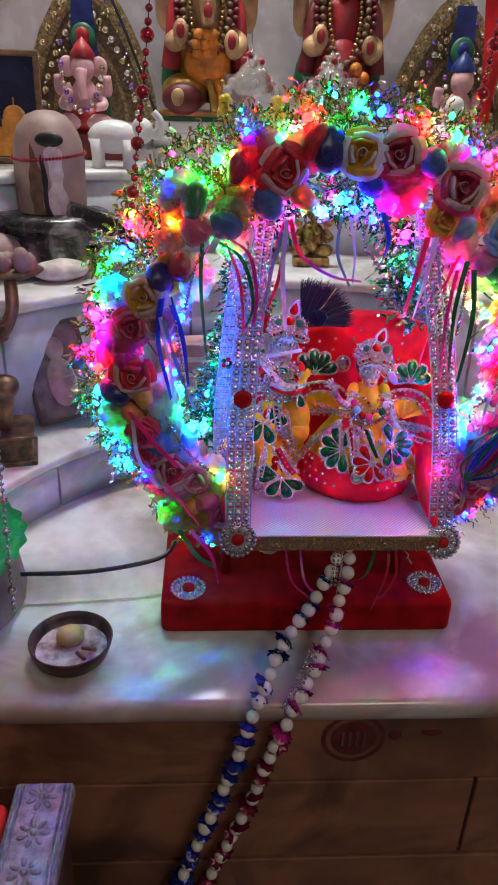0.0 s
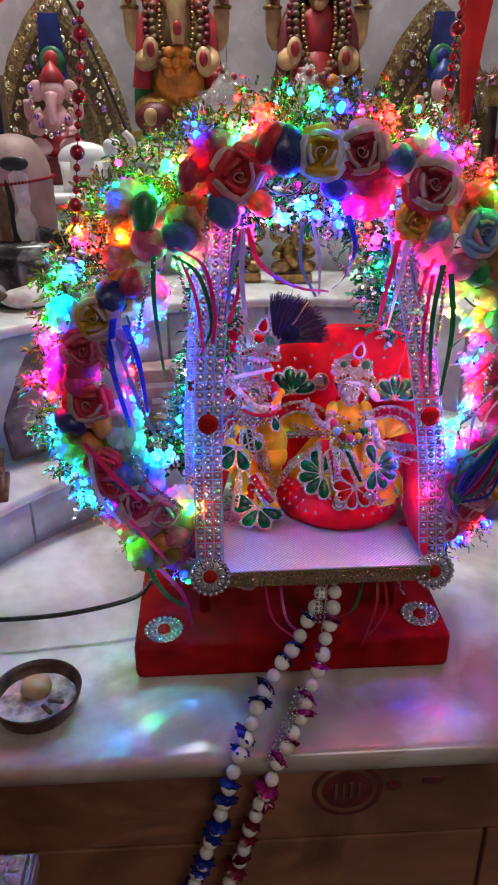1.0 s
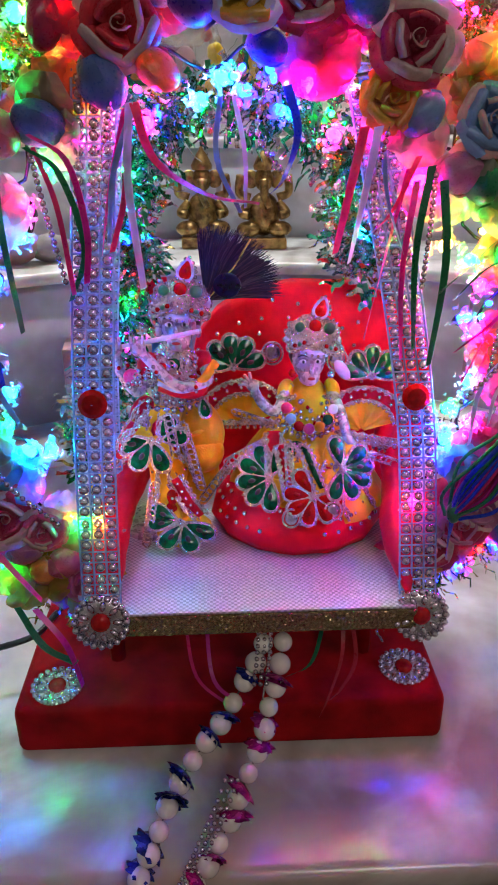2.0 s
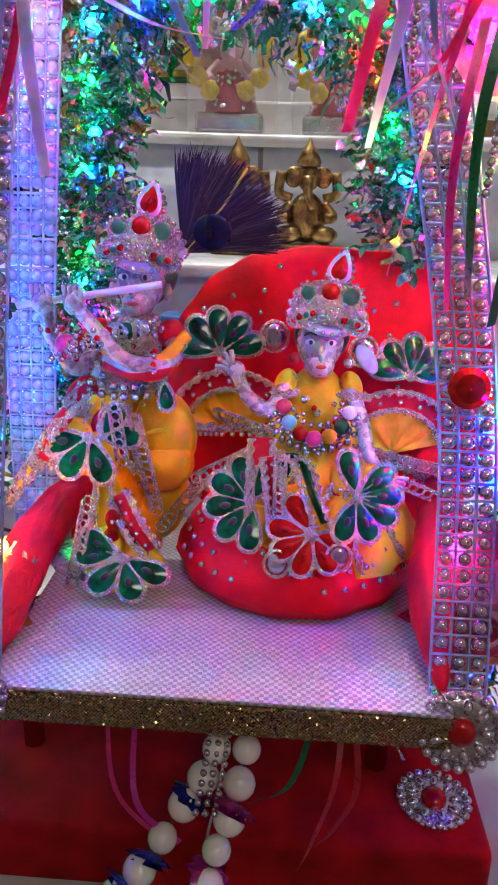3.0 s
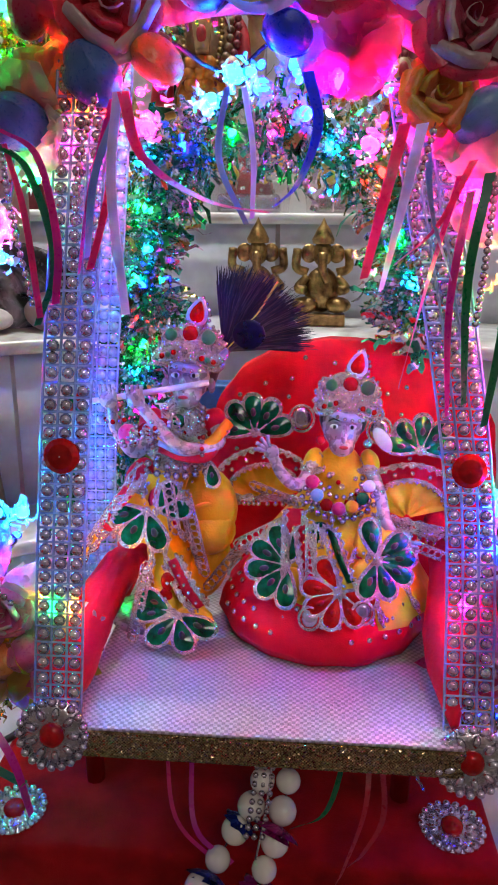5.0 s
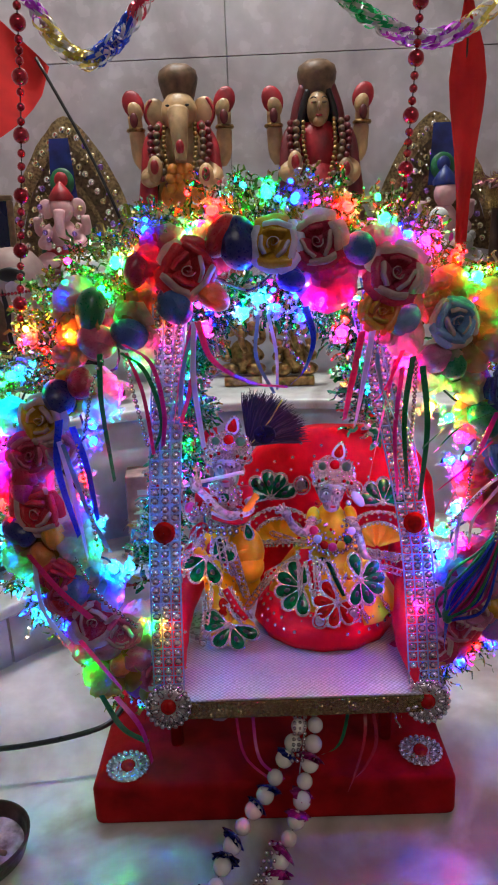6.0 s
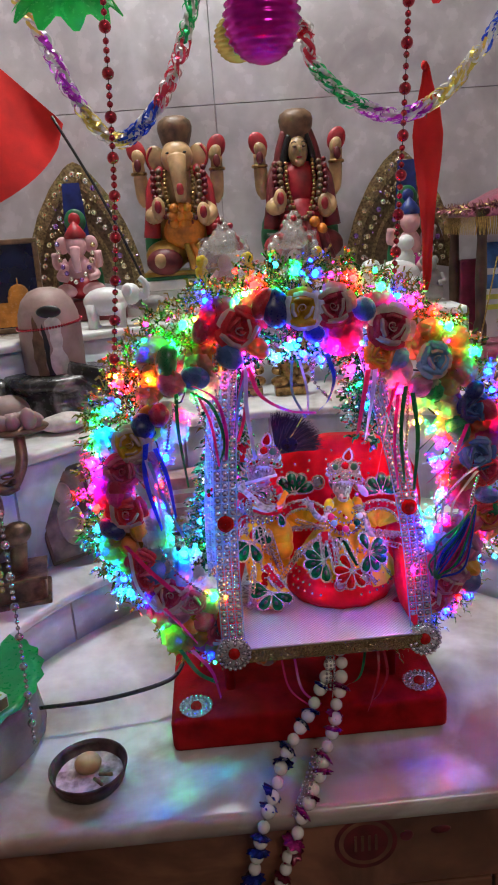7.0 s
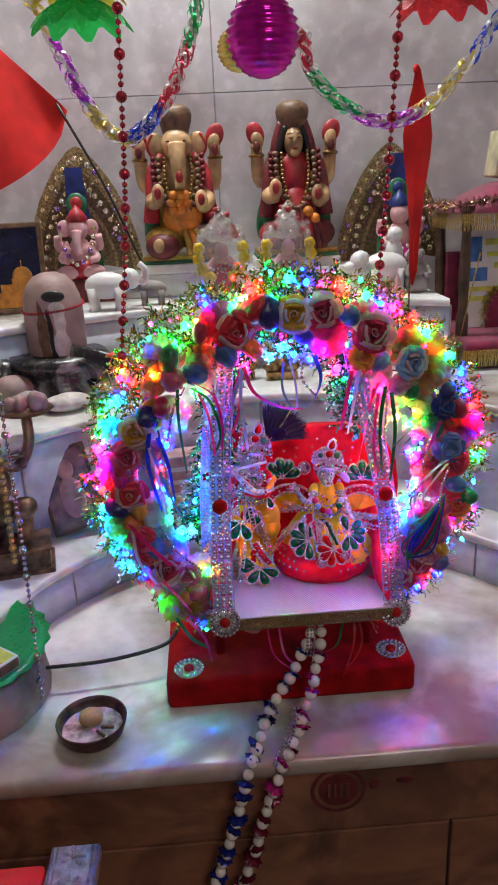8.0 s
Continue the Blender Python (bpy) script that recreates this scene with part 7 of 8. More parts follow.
def brass_idol(x, y, z, s):
    g = Geo()
    g.rbox((x, y, z + 0.006 * s), (0.046 * s, 0.030 * s, 0.012 * s), 0.002)
    g.ell((x, y, z + 0.034 * s), (0.017 * s, 0.014 * s, 0.022 * s), 0)
    for k in (-1, 1):
        g.ell((x + 0.016 * k * s, y - 0.008 * s, z + 0.020 * s), (0.013 * s, 0.010 * s, 0.008 * s), 0, rot=rot(z=20 * k))
        g.tube(curve_pts([(x + 0.014 * k * s, y, z + 0.050 * s), (x + 0.025 * k * s, y, z + 0.055 * s), (x + 0.024 * k * s, y - 0.004, z + 0.072 * s)], 5), 0.0044 * s)
        g.tube(curve_pts([(x + 0.014 * k * s, y - 0.004, z + 0.046 * s), (x + 0.023 * k * s, y - 0.008, z + 0.036 * s), (x + 0.016 * k * s, y - 0.014, z + 0.034 * s)], 5), 0.0044 * s)
        g.ell((x + 0.013 * k * s, y, z + 0.068 * s), (0.008 * s, 0.003 * s, 0.009 * s), 0)
    g.ell((x, y, z + 0.068 * s), (0.010 * s, 0.010 * s, 0.012 * s), 0)
    g.tube(curve_pts([(x, y - 0.009 * s, z + 0.068 * s), (x, y - 0.014 * s, z + 0.054 * s), (x + 0.005 * s, y - 0.016 * s, z + 0.042 * s)], 5), [0.005 * s - 0.0002 * i for i in range(11)])
    g.lathe([(0.010 * s, 0.0), (0.011 * s, 0.004 * s), (0.006 * s, 0.014 * s), (0.003 * s, 0.018 * s), (0.0003, 0.024 * s)], (x, y, z + 0.077 * s), 0, 14)
    return g


solid("brass_idol", brass_idol(0.071, 0.480, 0.222, 1.06), [BRASS], "small old brass seated elephant-headed idol", "statue", "small brass idols")
solid("brass_idol", brass_idol(0.004, 0.492, 0.222, 1.06), [BRASS], "small old brass seated elephant-headed idol", "statue", "small brass idols")

# ---- high tier: statues ----
STAT = [SKIN_CREAM, PAINT_RED, PAINT_GREEN, PAINT_GOLD, PAINT_BROWN, PAINT_ORANGE, PAINT_DARKRED, PAINT_WHITE, BRASS, PAINT_BLACK]


def big_statue(x, y, z, trunk):
    g = Geo()
    g.rbox((x, y, z + 0.008), (0.150, 0.090, 0.016), 0.003, 7)
    g.rbox((x, y, z + 0.019), (0.144, 0.084, 0.006), 0.002, 2)
    g.rbox((x, y, z + 0.026), (0.140, 0.080, 0.008), 0.002, 3)
    g.ell((x - 0.030, y - 0.020, z + 0.055), (0.036, 0.030, 0.026), 3 if trunk else 1)
    g.ell((x + 0.034, y - 0.020, z + 0.055), (0.036, 0.030, 0.026), 6)
    g.ell((x, y - 0.005, z + 0.090), (0.040, 0.034, 0.050), 3 if trunk else 1)
    for k in (-1, 1):
        g.ell((x + 0.046 * k, y + 0.010, z + 0.085), (0.020, 0.018, 0.045), 2, rot=rot(y=-12 * k))
    g.ell((x, y, z + 0.150), (0.038, 0.026, 0.046), 0 if trunk else 1)
    g.ell((x, y + 0.014, z + 0.135), (0.056, 0.018, 0.085), 6 if trunk else 4)
    for k in (-1, 1):
        g.tube(curve_pts([(x + 0.032 * k, y, z + 0.165), (x + 0.058 * k, y, z + 0.145), (x + 0.063 * k, y - 0.006, z + 0.180), (x + 0.064 * k, y - 0.012, z + 0.205)], 6), [0.0130] * 7 + [0.0115] * 6 + [0.0100] * 6, 0, 12)
        g.ell((x + 0.065 * k, y - 0.010, z + 0.220), (0.0150, 0.006, 0.0200), 1, rot=rot(y=22 * k))
        g.ell((x + 0.062 * k, y - 0.016, z + 0.210), (0.0100, 0.006, 0.0135), 0, rot=rot(y=22 * k))
        g.ell((x + 0.064 * k, y - 0.021, z + 0.198), (0.006, 0.004, 0.010), 6)
        g.tube(curve_pts([(x + 0.034 * k, y - 0.008, z + 0.155), (x + 0.048 * k, y - 0.026, z + 0.120), (x + 0.036 * k, y - 0.040, z + 0.108 + 0.012 * (k < 0))], 6), [0.012] * 13, 0, 12)
        g.ell((x + 0.036 * k, y - 0.043, z + 0.118 + 0.012 * (k < 0)), (0.011, 0.008, 0.018), 0)
        g.ell((x + 0.036 * k, y - 0.050, z + 0.120 + 0.012 * (k < 0)), (0.006, 0.004, 0.010), 1)
        g.tube([(x + 0.064 * k + 0.011 * math.cos(a), y - 0.008 + 0.011 * math.sin(a), z + 0.186) for a in [2 * math.pi * i / 14 for i in range(15)]], 0.003, 8, 6)
    # bead garlands
    for rad, mi, r in ((0.032, 4, 0.0050), (0.041, 6, 0.0046), (0.022, 8, 0.0034)):
        beads(g, curve_pts([(x - rad, y - 0.020, z + 0.190), (x - rad, y - 0.034, z + 0.150), (x - rad * 0.55, y - 0.042, z + 0.112), (x, y - 0.046, z + 0.098), (x + rad * 0.55, y - 0.042, z + 0.112), (x + rad, y - 0.034, z + 0.150), (x + rad, y - 0.020, z + 0.190)], 12), r, mi, 2.0)
    # shawls over the shoulders and pleats over the lap
    for k in (-1, 1):
        g.tube(curve_pts([(x + 0.026 * k, y - 0.006, z + 0.192), (x + 0.043 * k, y - 0.018, z + 0.165), (x + 0.047 * k, y - 0.024, z + 0.125), (x + 0.052 * k, y - 0.022, z + 0.085)], 6), [0.0085 + 0.0003 * i for i in range(19)], 1 if trunk else 6, 10, flat=0.6)
    if trunk:
        g.ell((x + 0.002, y - 0.030, z + 0.092), (0.034, 0.022, 0.030), 5)
        g.ell((x - 0.034, y - 0.042, z + 0.046), (0.030, 0.017, 0.022), 6)
        g.ell((x - 0.040, y - 0.056, z + 0.048), (0.010, 0.005, 0.012), 0)
        for q in range(5):
            g.tube(curve_pts([(x + 0.004 + 0.009 * q, y - 0.042, z + 0.072), (x + 0.010 + 0.010 * q, y - 0.048 + 0.003 * q, z + 0.050), (x + 0.012 + 0.011 * q, y - 0.044 + 0.004 * q, z + 0.032)], 5), 0.0058, 5 if q % 2 else 3, 8)
    for q in range(0 if trunk else 9):
        a = -0.9 + 1.8 * q / 8
        g.tube(curve_pts([(x + 0.030 * math.sin(a), y - 0.030 - 0.010 * math.cos(a), z + 0.100), (x + 0.046 * math.sin(a), y - 0.038 - 0.012 * math.cos(a), z + 0.066), (x + 0.060 * math.sin(a), y - 0.030 - 0.016 * math.cos(a), z + 0.032)], 5), 0.0062, 6 if q % 3 else 1, 8)
    if trunk:
        g.ell((x, y - 0.012, z + 0.208), (0.026, 0.025, 0.027), 0)
        for k in (-1, 1):
            g.ell((x + 0.034 * k, y - 0.004, z + 0.206), (0.018, 0.005, 0.023), 0, rot=rot(y=15 * k))
            g.tube(curve_pts([(x + 0.040 * k, y - 0.006, z + 0.226), (x + 0.049 * k, y - 0.006, z + 0.206), (x + 0.040 * k, y - 0.006, z + 0.186)], 5), 0.0026, 1, 6)
            g.ell((x + 0.014 * k, y - 0.0345, z + 0.213), (0.0030, 0.0014, 0.0016), 9)
        tr = curve_pts([(x, y - 0.030, z + 0.206), (x + 0.001, y - 0.043, z + 0.180), (x + 0.002, y - 0.047, z + 0.155), (x + 0.002, y - 0.052, z + 0.138)], 8)
        g.tube(tr, [0.0155 - 0.00033 * i for i in range(25)], 0, 14)
        g.ell((x + 0.002, y - 0.056, z + 0.156), (0.006, 0.004, 0.010), 1)
        for k in (-1, 0, 1):
            for j in range(3):
                g.ell((x + 0.011 * k + rnd.uniform(-0.003, 0.003), y - 0.046, z + 0.104 + 0.012 * j), 0.0085, 5, seg=9, rings=6)
    else:
        g.ell((x, y - 0.014, z + 0.205), (0.0165, 0.020, 0.025), 0)
        g.ell((x, y - 0.024, z + 0.188), (0.0085, 0.010, 0.008), 0)
        for k in (-1, 1):
            g.tube(curve_pts([(x + 0.013 * k, y - 0.014, z + 0.230), (x + 0.022 * k, y - 0.012, z + 0.205), (x + 0.027 * k, y - 0.010, z + 0.178), (x + 0.030 * k, y - 0.004, z + 0.162)], 6), 0.0055, 9, 10)
            g.tube(curve_pts([(x + 0.018 * k, y - 0.004, z + 0.236), (x + 0.029 * k, y - 0.004, z + 0.205), (x + 0.036 * k, y - 0.004, z + 0.165)], 6), 0.0085, 6, 10)
            g.tube(curve_pts([(x + 0.004 * k, y - 0.0335, z + 0.2165), (x + 0.008 * k, y - 0.0325, z + 0.2180), (x + 0.012 * k, y - 0.029, z + 0.2160)], 4), 0.0009, 9, 5)
        for k in (-1, 1):
            g.ell((x + 0.0075 * k, y - 0.0325, z + 0.211), (0.0036, 0.0014, 0.0016), 4)
        g.ell((x, y + 0.004, z + 0.205), (0.025, 0.020, 0.032), 9)
        g.ell((x, y - 0.035, z + 0.206), (0.003, 0.004, 0.006), 0)
        g.ell((x, y - 0.0325, z + 0.194), (0.005, 0.002, 0.002), 1)
        for k in (0, 1):
            g.ell((x + 0.018 + 0.012 * k, y - 0.046, z + 0.092 - 0.012 * k), 0.0095, 5, seg=9, rings=6)
    g.lathe([(0.021, 0.0), (0.0235, 0.008), (0.0275, 0.022), (0.0285, 0.030), (0.026, 0.039), (0.016, 0.046), (0.0003, 0.048)], (x, y, z + 0.224), 4, 32, wave=lambda u, zz: 1 + 0.03 * math.sin(2 * math.pi * u * 16) * math.cos(zz * 900))
    return g


for nm, x, y, tr, lb in (("elephant_headed_statue", -0.075, 0.690, True, "painted clay elephant-headed statue with bead garlands"), ("goddess_statue", 0.124, 0.700, False, "painted clay goddess statue in red with bead garlands")):
    solid(nm, big_statue(x, y, 0.375, tr), STAT, lb, "statue", "large painted statues")
solid("statue_ledge", Geo().rbox((0.0, 0.70, 0.355), (0.50, 0.105, 0.0398), 0.003), [WHITE_MARBLE], "white marble ledge under the large statues", "ledge", "", "structure")


def wrapped_idol(x, y, z):
    t = thing("wrapped_idol_stand", (x, y, z), "small silver idol wrapped in clear film with yellow flowers", "idol", "film wrapped silver idols")
    g = Geo()
    g.rbox((x, y, z + 0.010), (0.070, 0.050, 0.020), 0.004, 0)
    g.lathe([(0.028, 0.0), (0.026, 0.012), (0.018, 0.030), (0.012, 0.044), (0.0003, 0.046)], (x, y, z + 0.020), 1, 20, wave=lambda u, zz: 1 + 0.07 * math.sin(2 * math.pi * u * 9))
    for k in range(40):
        a, hh = rnd.uniform(3.3, 6.1), rnd.random()
        g.ell((x + (0.029 - 0.016 * hh) * math.cos(a), y + (0.029 - 0.016 * hh) * math.sin(a), z + 0.022 + 0.040 * hh), 0.0024, 0, seg=6, rings=4)
    g.ell((x, y - 0.004, z + 0.062), (0.014, 0.010, 0.012), 2)
    g.ell((x, y - 0.008, z + 0.080), (0.0115, 0.011, 0.0135), 2)
    for k in range(26):
        a, h = rnd.uniform(0, 6.28), rnd.uniform(0, 1)
        g.ell((x + 0.026 * (1 - 0.75 * h) * math.cos(a), y + 0.022 * (1 - 0.75 * h) * math.sin(a), z + 0.100 + 0.050 * h), 0.0062 * (1.2 - 0.5 * h), 3 if k % 3 else 1, seg=7, rings=5)
    for k in (-1, 1):
        g.tube(curve_pts([(x + 0.012 * k, y - 0.004, z + 0.068), (x + 0.022 * k, y - 0.010, z + 0.056), (x + 0.018 * k, y - 0.018, z + 0.050)], 5), 0.0042, 2)
    g.lathe([(0.018, 0.0), (0.027, 0.008), (0.024, 0.020), (0.016, 0.034), (0.009, 0.046), (0.0003, 0.058)], (x, y, z + 0.094), 3, 16, wave=lambda u, zz: 1 + 0.08 * math.sin(2 * math.pi * u * 8))
    for k in range(12):
        a = math.pi * k / 11
        g.ell((x + 0.040 * math.cos(a), y + 0.004, z + 0.075 + 0.045 * math.sin(a)), 0.0072, 3, seg=8, rings=6)
    part("figure", g, [SILVER, PAINT_RED, SKIN_PINK, CRINKLED_FILM], t, "silver and red figure")
    for k, (dx, dz) in enumerate(((-0.036, 0.086), (-0.038, 0.070), (-0.032, 0.052), (-0.020, 0.040), (0.034, 0.086), (0.036, 0.070), (0.030, 0.052), (0.016, 0.040))):
        gg = Geo()
        for j in range(5):
            gg.ell((x + dx + 0.004 * math.cos(j * 1.257), y - 0.022, z + dz + 0.004 * math.sin(j * 1.257)), (0.0062, 0.0042, 0.0062), 0, seg=8, rings=5)
        part("yellow_flower", gg, [LEMON], t, "yellow plastic flower")
    part("film", Geo().lathe([(0.044, 0.0), (0.047, 0.03), (0.045, 0.075), (0.040, 0.100), (0.036, 0.112), (0.038, 0.120)], (x, y, z), 0, 26, wave=lambda u, zz: 1 + 0.04 * math.sin(2 * math.pi * u * 11 + zz * 60) + 0.03 * math.sin(2 * math.pi * u * 5)), [PLASTIC_WRAP], t, "crinkled clear plastic film")


wrapped_idol(-0.012, 0.585, 0.335)
wrapped_idol(0.098, 0.590, 0.335)

# brocade fans with idols in front
def brocade_fan(x, y, z, w, h, lean):
    t = thing("brocade_backdrop", (x, y, z), "pointed gold brocade backdrop cloth with mirror sequins", "backdrop cloth", "pointed brocade backdrops")
    def edge(u):
        return Vector((x + w * math.sin(u * math.pi / 2) * (1 - 0.25 * (1 - abs(u))) + lean * (1 - abs(u)) * 0.3, 0, z + h * (1 - abs(u) ** 1.5)))
    us = [-1 + 2 * i / 30 for i in range(31)]
    g = Geo()
    cc = Vector((x, 0, z + 0.02))
    g.grid([[(cc + (edge(u) - cc) * k) + Vector((0, y + 0.012 * math.cos(u * 9) * k * 0.3 + 0.010 * (1 - k), 0)) for u in us] for k in (0.05, 0.3, 0.6, 0.82)], 0)
    part("cloth", g, [mat("brown_net_cloth", (0.20, 0.13, 0.07), 0.6, 0.15, 0.3, 200, 0.6, 700)], t, "brown gold net cloth")
    g = Geo()
    g.grid([[(cc + (edge(u) - cc) * k) + Vector((0, y - 0.004 + 0.003 * math.cos(u * 30), 0)) for u in us] for k in (0.80, 0.9, 1.0)], 0)
    g.grid([[(cc + (edge(u) - cc) * k) + Vector((0, y - 0.003, 0)) for u in us] for k in (0.50, 0.56)], 0)
    part("border", g, [GOLD_NET], t, "gold brocade border")
    g = Geo()
    for i in range(44):
        u = -0.97 + 1.94 * i / 43
        p = cc + (edge(u) - cc) * (0.9 if i % 2 else 0.70)
        g.lathe([(0.0003, 0.0), (0.0048, 0.0), (0.0044, 0.001), (0.0003, 0.0012)], (p.x, y - 0.008, p.z), 0, 10, rot=rot(90, 0, 0))
    for i in range(90):
        u = rnd.uniform(-0.9, 0.9)
        p = cc + (edge(u) - cc) * rnd.uniform(0.6, 0.98)
        g.ell((p.x, y - 0.007, p.z), 0.0022, 0, seg=6, rings=4)
    part("sequin_field", g, [SEQUIN], t, "round mirror sequins", kind="stuff")


brocade_fan(-0.252, 0.715, 0.375, 0.105, 0.215, 0.01)
brocade_fan(0.303, 0.715, 0.370, 0.104, 0.205, -0.02)
solid("statue_ledge", Geo().rbox((-0.28, 0.69, 0.352), (0.20, 0.11, 0.034), 0.003), [PAINT_DARKRED], "dark red cloth covered ledge", "ledge", "", "structure")
solid("statue_ledge", Geo().rbox((0.299, 0.69, 0.352), (0.060, 0.11, 0.034), 0.003), [PAINT_BROWN], "dark wooden ledge", "ledge", "", "structure")


def small_idol(x, y, z, skin, elephant):
    g = Geo()
    g.ell((x, y, z + 0.020), (0.034, 0.024, 0.020), 2)
    for k in (-1, 1):
        g.ell((x + 0.022 * k, y - 0.014, z + 0.016), (0.020, 0.014, 0.012), 0, rot=rot(z=25 * k))
        g.tube(curve_pts([(x + 0.018 * k, y, z + 0.062), (x + 0.034 * k, y - 0.004, z + 0.056), (x + 0.034 * k, y - 0.010, z + 0.076)], 5), 0.0068, 0, 10)
        g.tube(curve_pts([(x + 0.018 * k, y - 0.006, z + 0.056), (x + 0.030 * k, y - 0.016, z + 0.040), (x + 0.018 * k, y - 0.024, z + 0.036)], 5), 0.0064, 0, 10)
        g.ell((x + 0.026 * k, y + 0.004, z + 0.030), (0.012, 0.010, 0.030), 4)
    g.ell((x, y, z + 0.048), (0.020, 0.018, 0.026), 0)
    g.ell((x, y - 0.004, z + 0.086), (0.017, 0.016, 0.019), 0)
    if elephant:
        for k in (-1, 1):
            g.ell((x + 0.023 * k, y, z + 0.088), (0.012, 0.004, 0.014), 0)
        g.tube(curve_pts([(x, y - 0.018, z + 0.084), (x, y - 0.025, z + 0.064), (x + 0.003, y - 0.028, z + 0.046)], 5), [0.0085 - 0.0003 * i for i in range(11)], 0, 10)
        g.ell((x, y - 0.0275, z + 0.066), (0.003, 0.003, 0.008), 1)
    g.lathe([(0.017, 0.0), (0.018, 0.006), (0.010, 0.018), (0.0003, 0.028)], (x, y, z + 0.098), 1, 16)
    g.ell((x, y + 0.016, z + 0.125), (0.018, 0.006, 0.020), 4)
    g.ell((x, y + 0.010, z + 0.128), (0.010, 0.005, 0.011), 1)
    g.grid([[(x + 0.020 * u * (1 - 0.3 * v), y + 0.020, z + 0.10 + 0.085 * v) for u in (-1, 0, 1)] for v in (0, 0.5, 1)], 3)
    beads(g, curve_pts([(x - 0.030, y - 0.010, z + 0.095), (x - 0.022, y - 0.024, z + 0.055), (x, y - 0.034, z + 0.030), (x + 0.022, y - 0.024, z + 0.055), (x + 0.030, y - 0.010, z + 0.095)], 10), 0.0042, 5, 2.2)
    return g


IDOL = [SKIN_PINK, PAINT_RED, PAINT_RED, PAINT_BLUE, PAINT_GREEN, SEQUIN]
solid("pink_elephant_idol", small_idol(-0.252, 0.660, 0.370, None, True), IDOL, "small pink painted elephant-headed idol before the backdrop", "statue")
solid("pink_goddess_idol", small_idol(0.304, 0.665, 0.370, None, False), [SKIN_PINK, PAINT_BLUE, SATIN["magenta"], PAINT_BLUE, PAINT_GREEN, SEQUIN], "small goddess idol with blue crown before the backdrop", "statue")


def animal(x, y, z, s, mm, face, trunk, label, name):
    g = Geo()
    g.ell((x, y, z + 0.036 * s), (0.032 * s, 0.018 * s, 0.020 * s), 0)
    for a, b in ((-0.020, -0.009), (-0.020, 0.009), (0.018, -0.009), (0.018, 0.009)):
        g.tube([(x + a * s, y + b * s, z), (x + a * s, y + b * s, z + 0.012 * s), (x + a * s, y + b * s, z + 0.034 * s)], [0.0075 * s, 0.0066 * s, 0.0085 * s], 0, 10)
    hx = x + 0.036 * s * face
    g.ell((hx, y, z + 0.044 * s), (0.014 * s, 0.012 * s, 0.015 * s), 0)
    for k in (-1, 1):
        g.ell((hx - 0.004 * face * s, y + 0.012 * k * s, z + 0.050 * s), (0.007 * s, 0.004 * s, 0.009 * s), 0)
    if trunk:
        g.tube(curve_pts([(hx + 0.010 * face * s, y, z + 0.042 * s), (hx + 0.020 * face * s, y, z + 0.040 * s), (hx + 0.022 * face * s, y, z + 0.056 * s), (hx + 0.014 * face * s, y, z + 0.066 * s)], 6), [0.006 * s - 0.00012 * i for i in range(19)], 0, 10)
    else:
        g.ell((hx + 0.012 * face * s, y, z + 0.038 * s), (0.010 * s, 0.009 * s, 0.008 * s), 0)
    return solid(name, g, [mm], label, "figurine", "animal figurines")


animal(-0.198, 0.538, 0.335, 1.08, WHITE_CERAMIC, 1, True, "white ceramic elephant figurine with raised trunk", "elephant_figurine")
animal(0.256, 0.565, 0.335, 1.18, WHITE_CERAMIC, -1, False, "white ceramic cow figurine", "cow_figurine")
animal(-0.128, 0.570, 0.335, 0.72, GREY_STONE, -1, False, "small grey stone mouse figurine", "mouse_figurine")
g = Geo().rbox((0.306, 0.555, 0.350), (0.040, 0.036, 0.030), 0.012, seg=3, smooth=True).ell((0.306, 0.553, 0.372), (0.019, 0.016, 0.014), 0).ell((0.303, 0.549, 0.390), (0.011, 0.010, 0.012), 0)
for k in (-1, 1):
    g.ell((0.303 + 0.010 * k, 0.551, 0.398), (0.005, 0.004, 0.007), 0, seg=9, rings=6)
    g.tube(curve_pts([(0.306 + 0.015 * k, 0.548, 0.376), (0.306 + 0.018 * k, 0.540, 0.366), (0.306 + 0.008 * k, 0.535, 0.364)], 5), 0.0045, 0, 8)
g.v = [tuple(Vector(p) + 0.0012 * noise.noise_vector(Vector(p) * 90)) for p in g.v]
solid("stone_figure", g, [GREY_STONE], "small dark grey stone seated figure", "figurine")
g = Geo().lathe([(0.0003, 0), (0.014, 0.0), (0.015, 0.012), (0.013, 0.030), (0.0003, 0.032)], (0.286, 0.625, 0.335), 0, 18).ell((0.286, 0.625, 0.392), (0.016, 0.014, 0.028), 1).ell((0.286, 0.622, 0.424), (0.014, 0.012, 0.013), 1)
g.lathe([(0.0152, 0.010), (0.0152, 0.018)], (0.286, 0.625, 0.335), 2, 18)
solid("owl_figurine", g, [PAINT_GREEN, WHITE_CERAMIC, PAINT_ORANGE], "small white owl figurine on a green and orange foot", "figurine", "animal figurines")

photo = thing("framed_picture", (-0.345, 0.575, 0.335), "brown framed print of an orange temple at night", "picture")
rf = rot(-9, 0, 8)
fc = Vector((-0.350, 0.56, 0.405))
for c, s in (((0, 0, 0.066), (0.110, 0.010, 0.008)), ((0, 0, -0.066), (0.110, 0.010, 0.008)), ((-0.051, 0, 0), (0.008, 0.010, 0.126)), ((0.051, 0, 0), (0.008, 0.010, 0.126))):
    part("frame_rail", Geo().rbox(fc + rf @ Vector(c), s, 0.002, rot=rf), [PAINT_BROWN], photo, "brown frame rail")
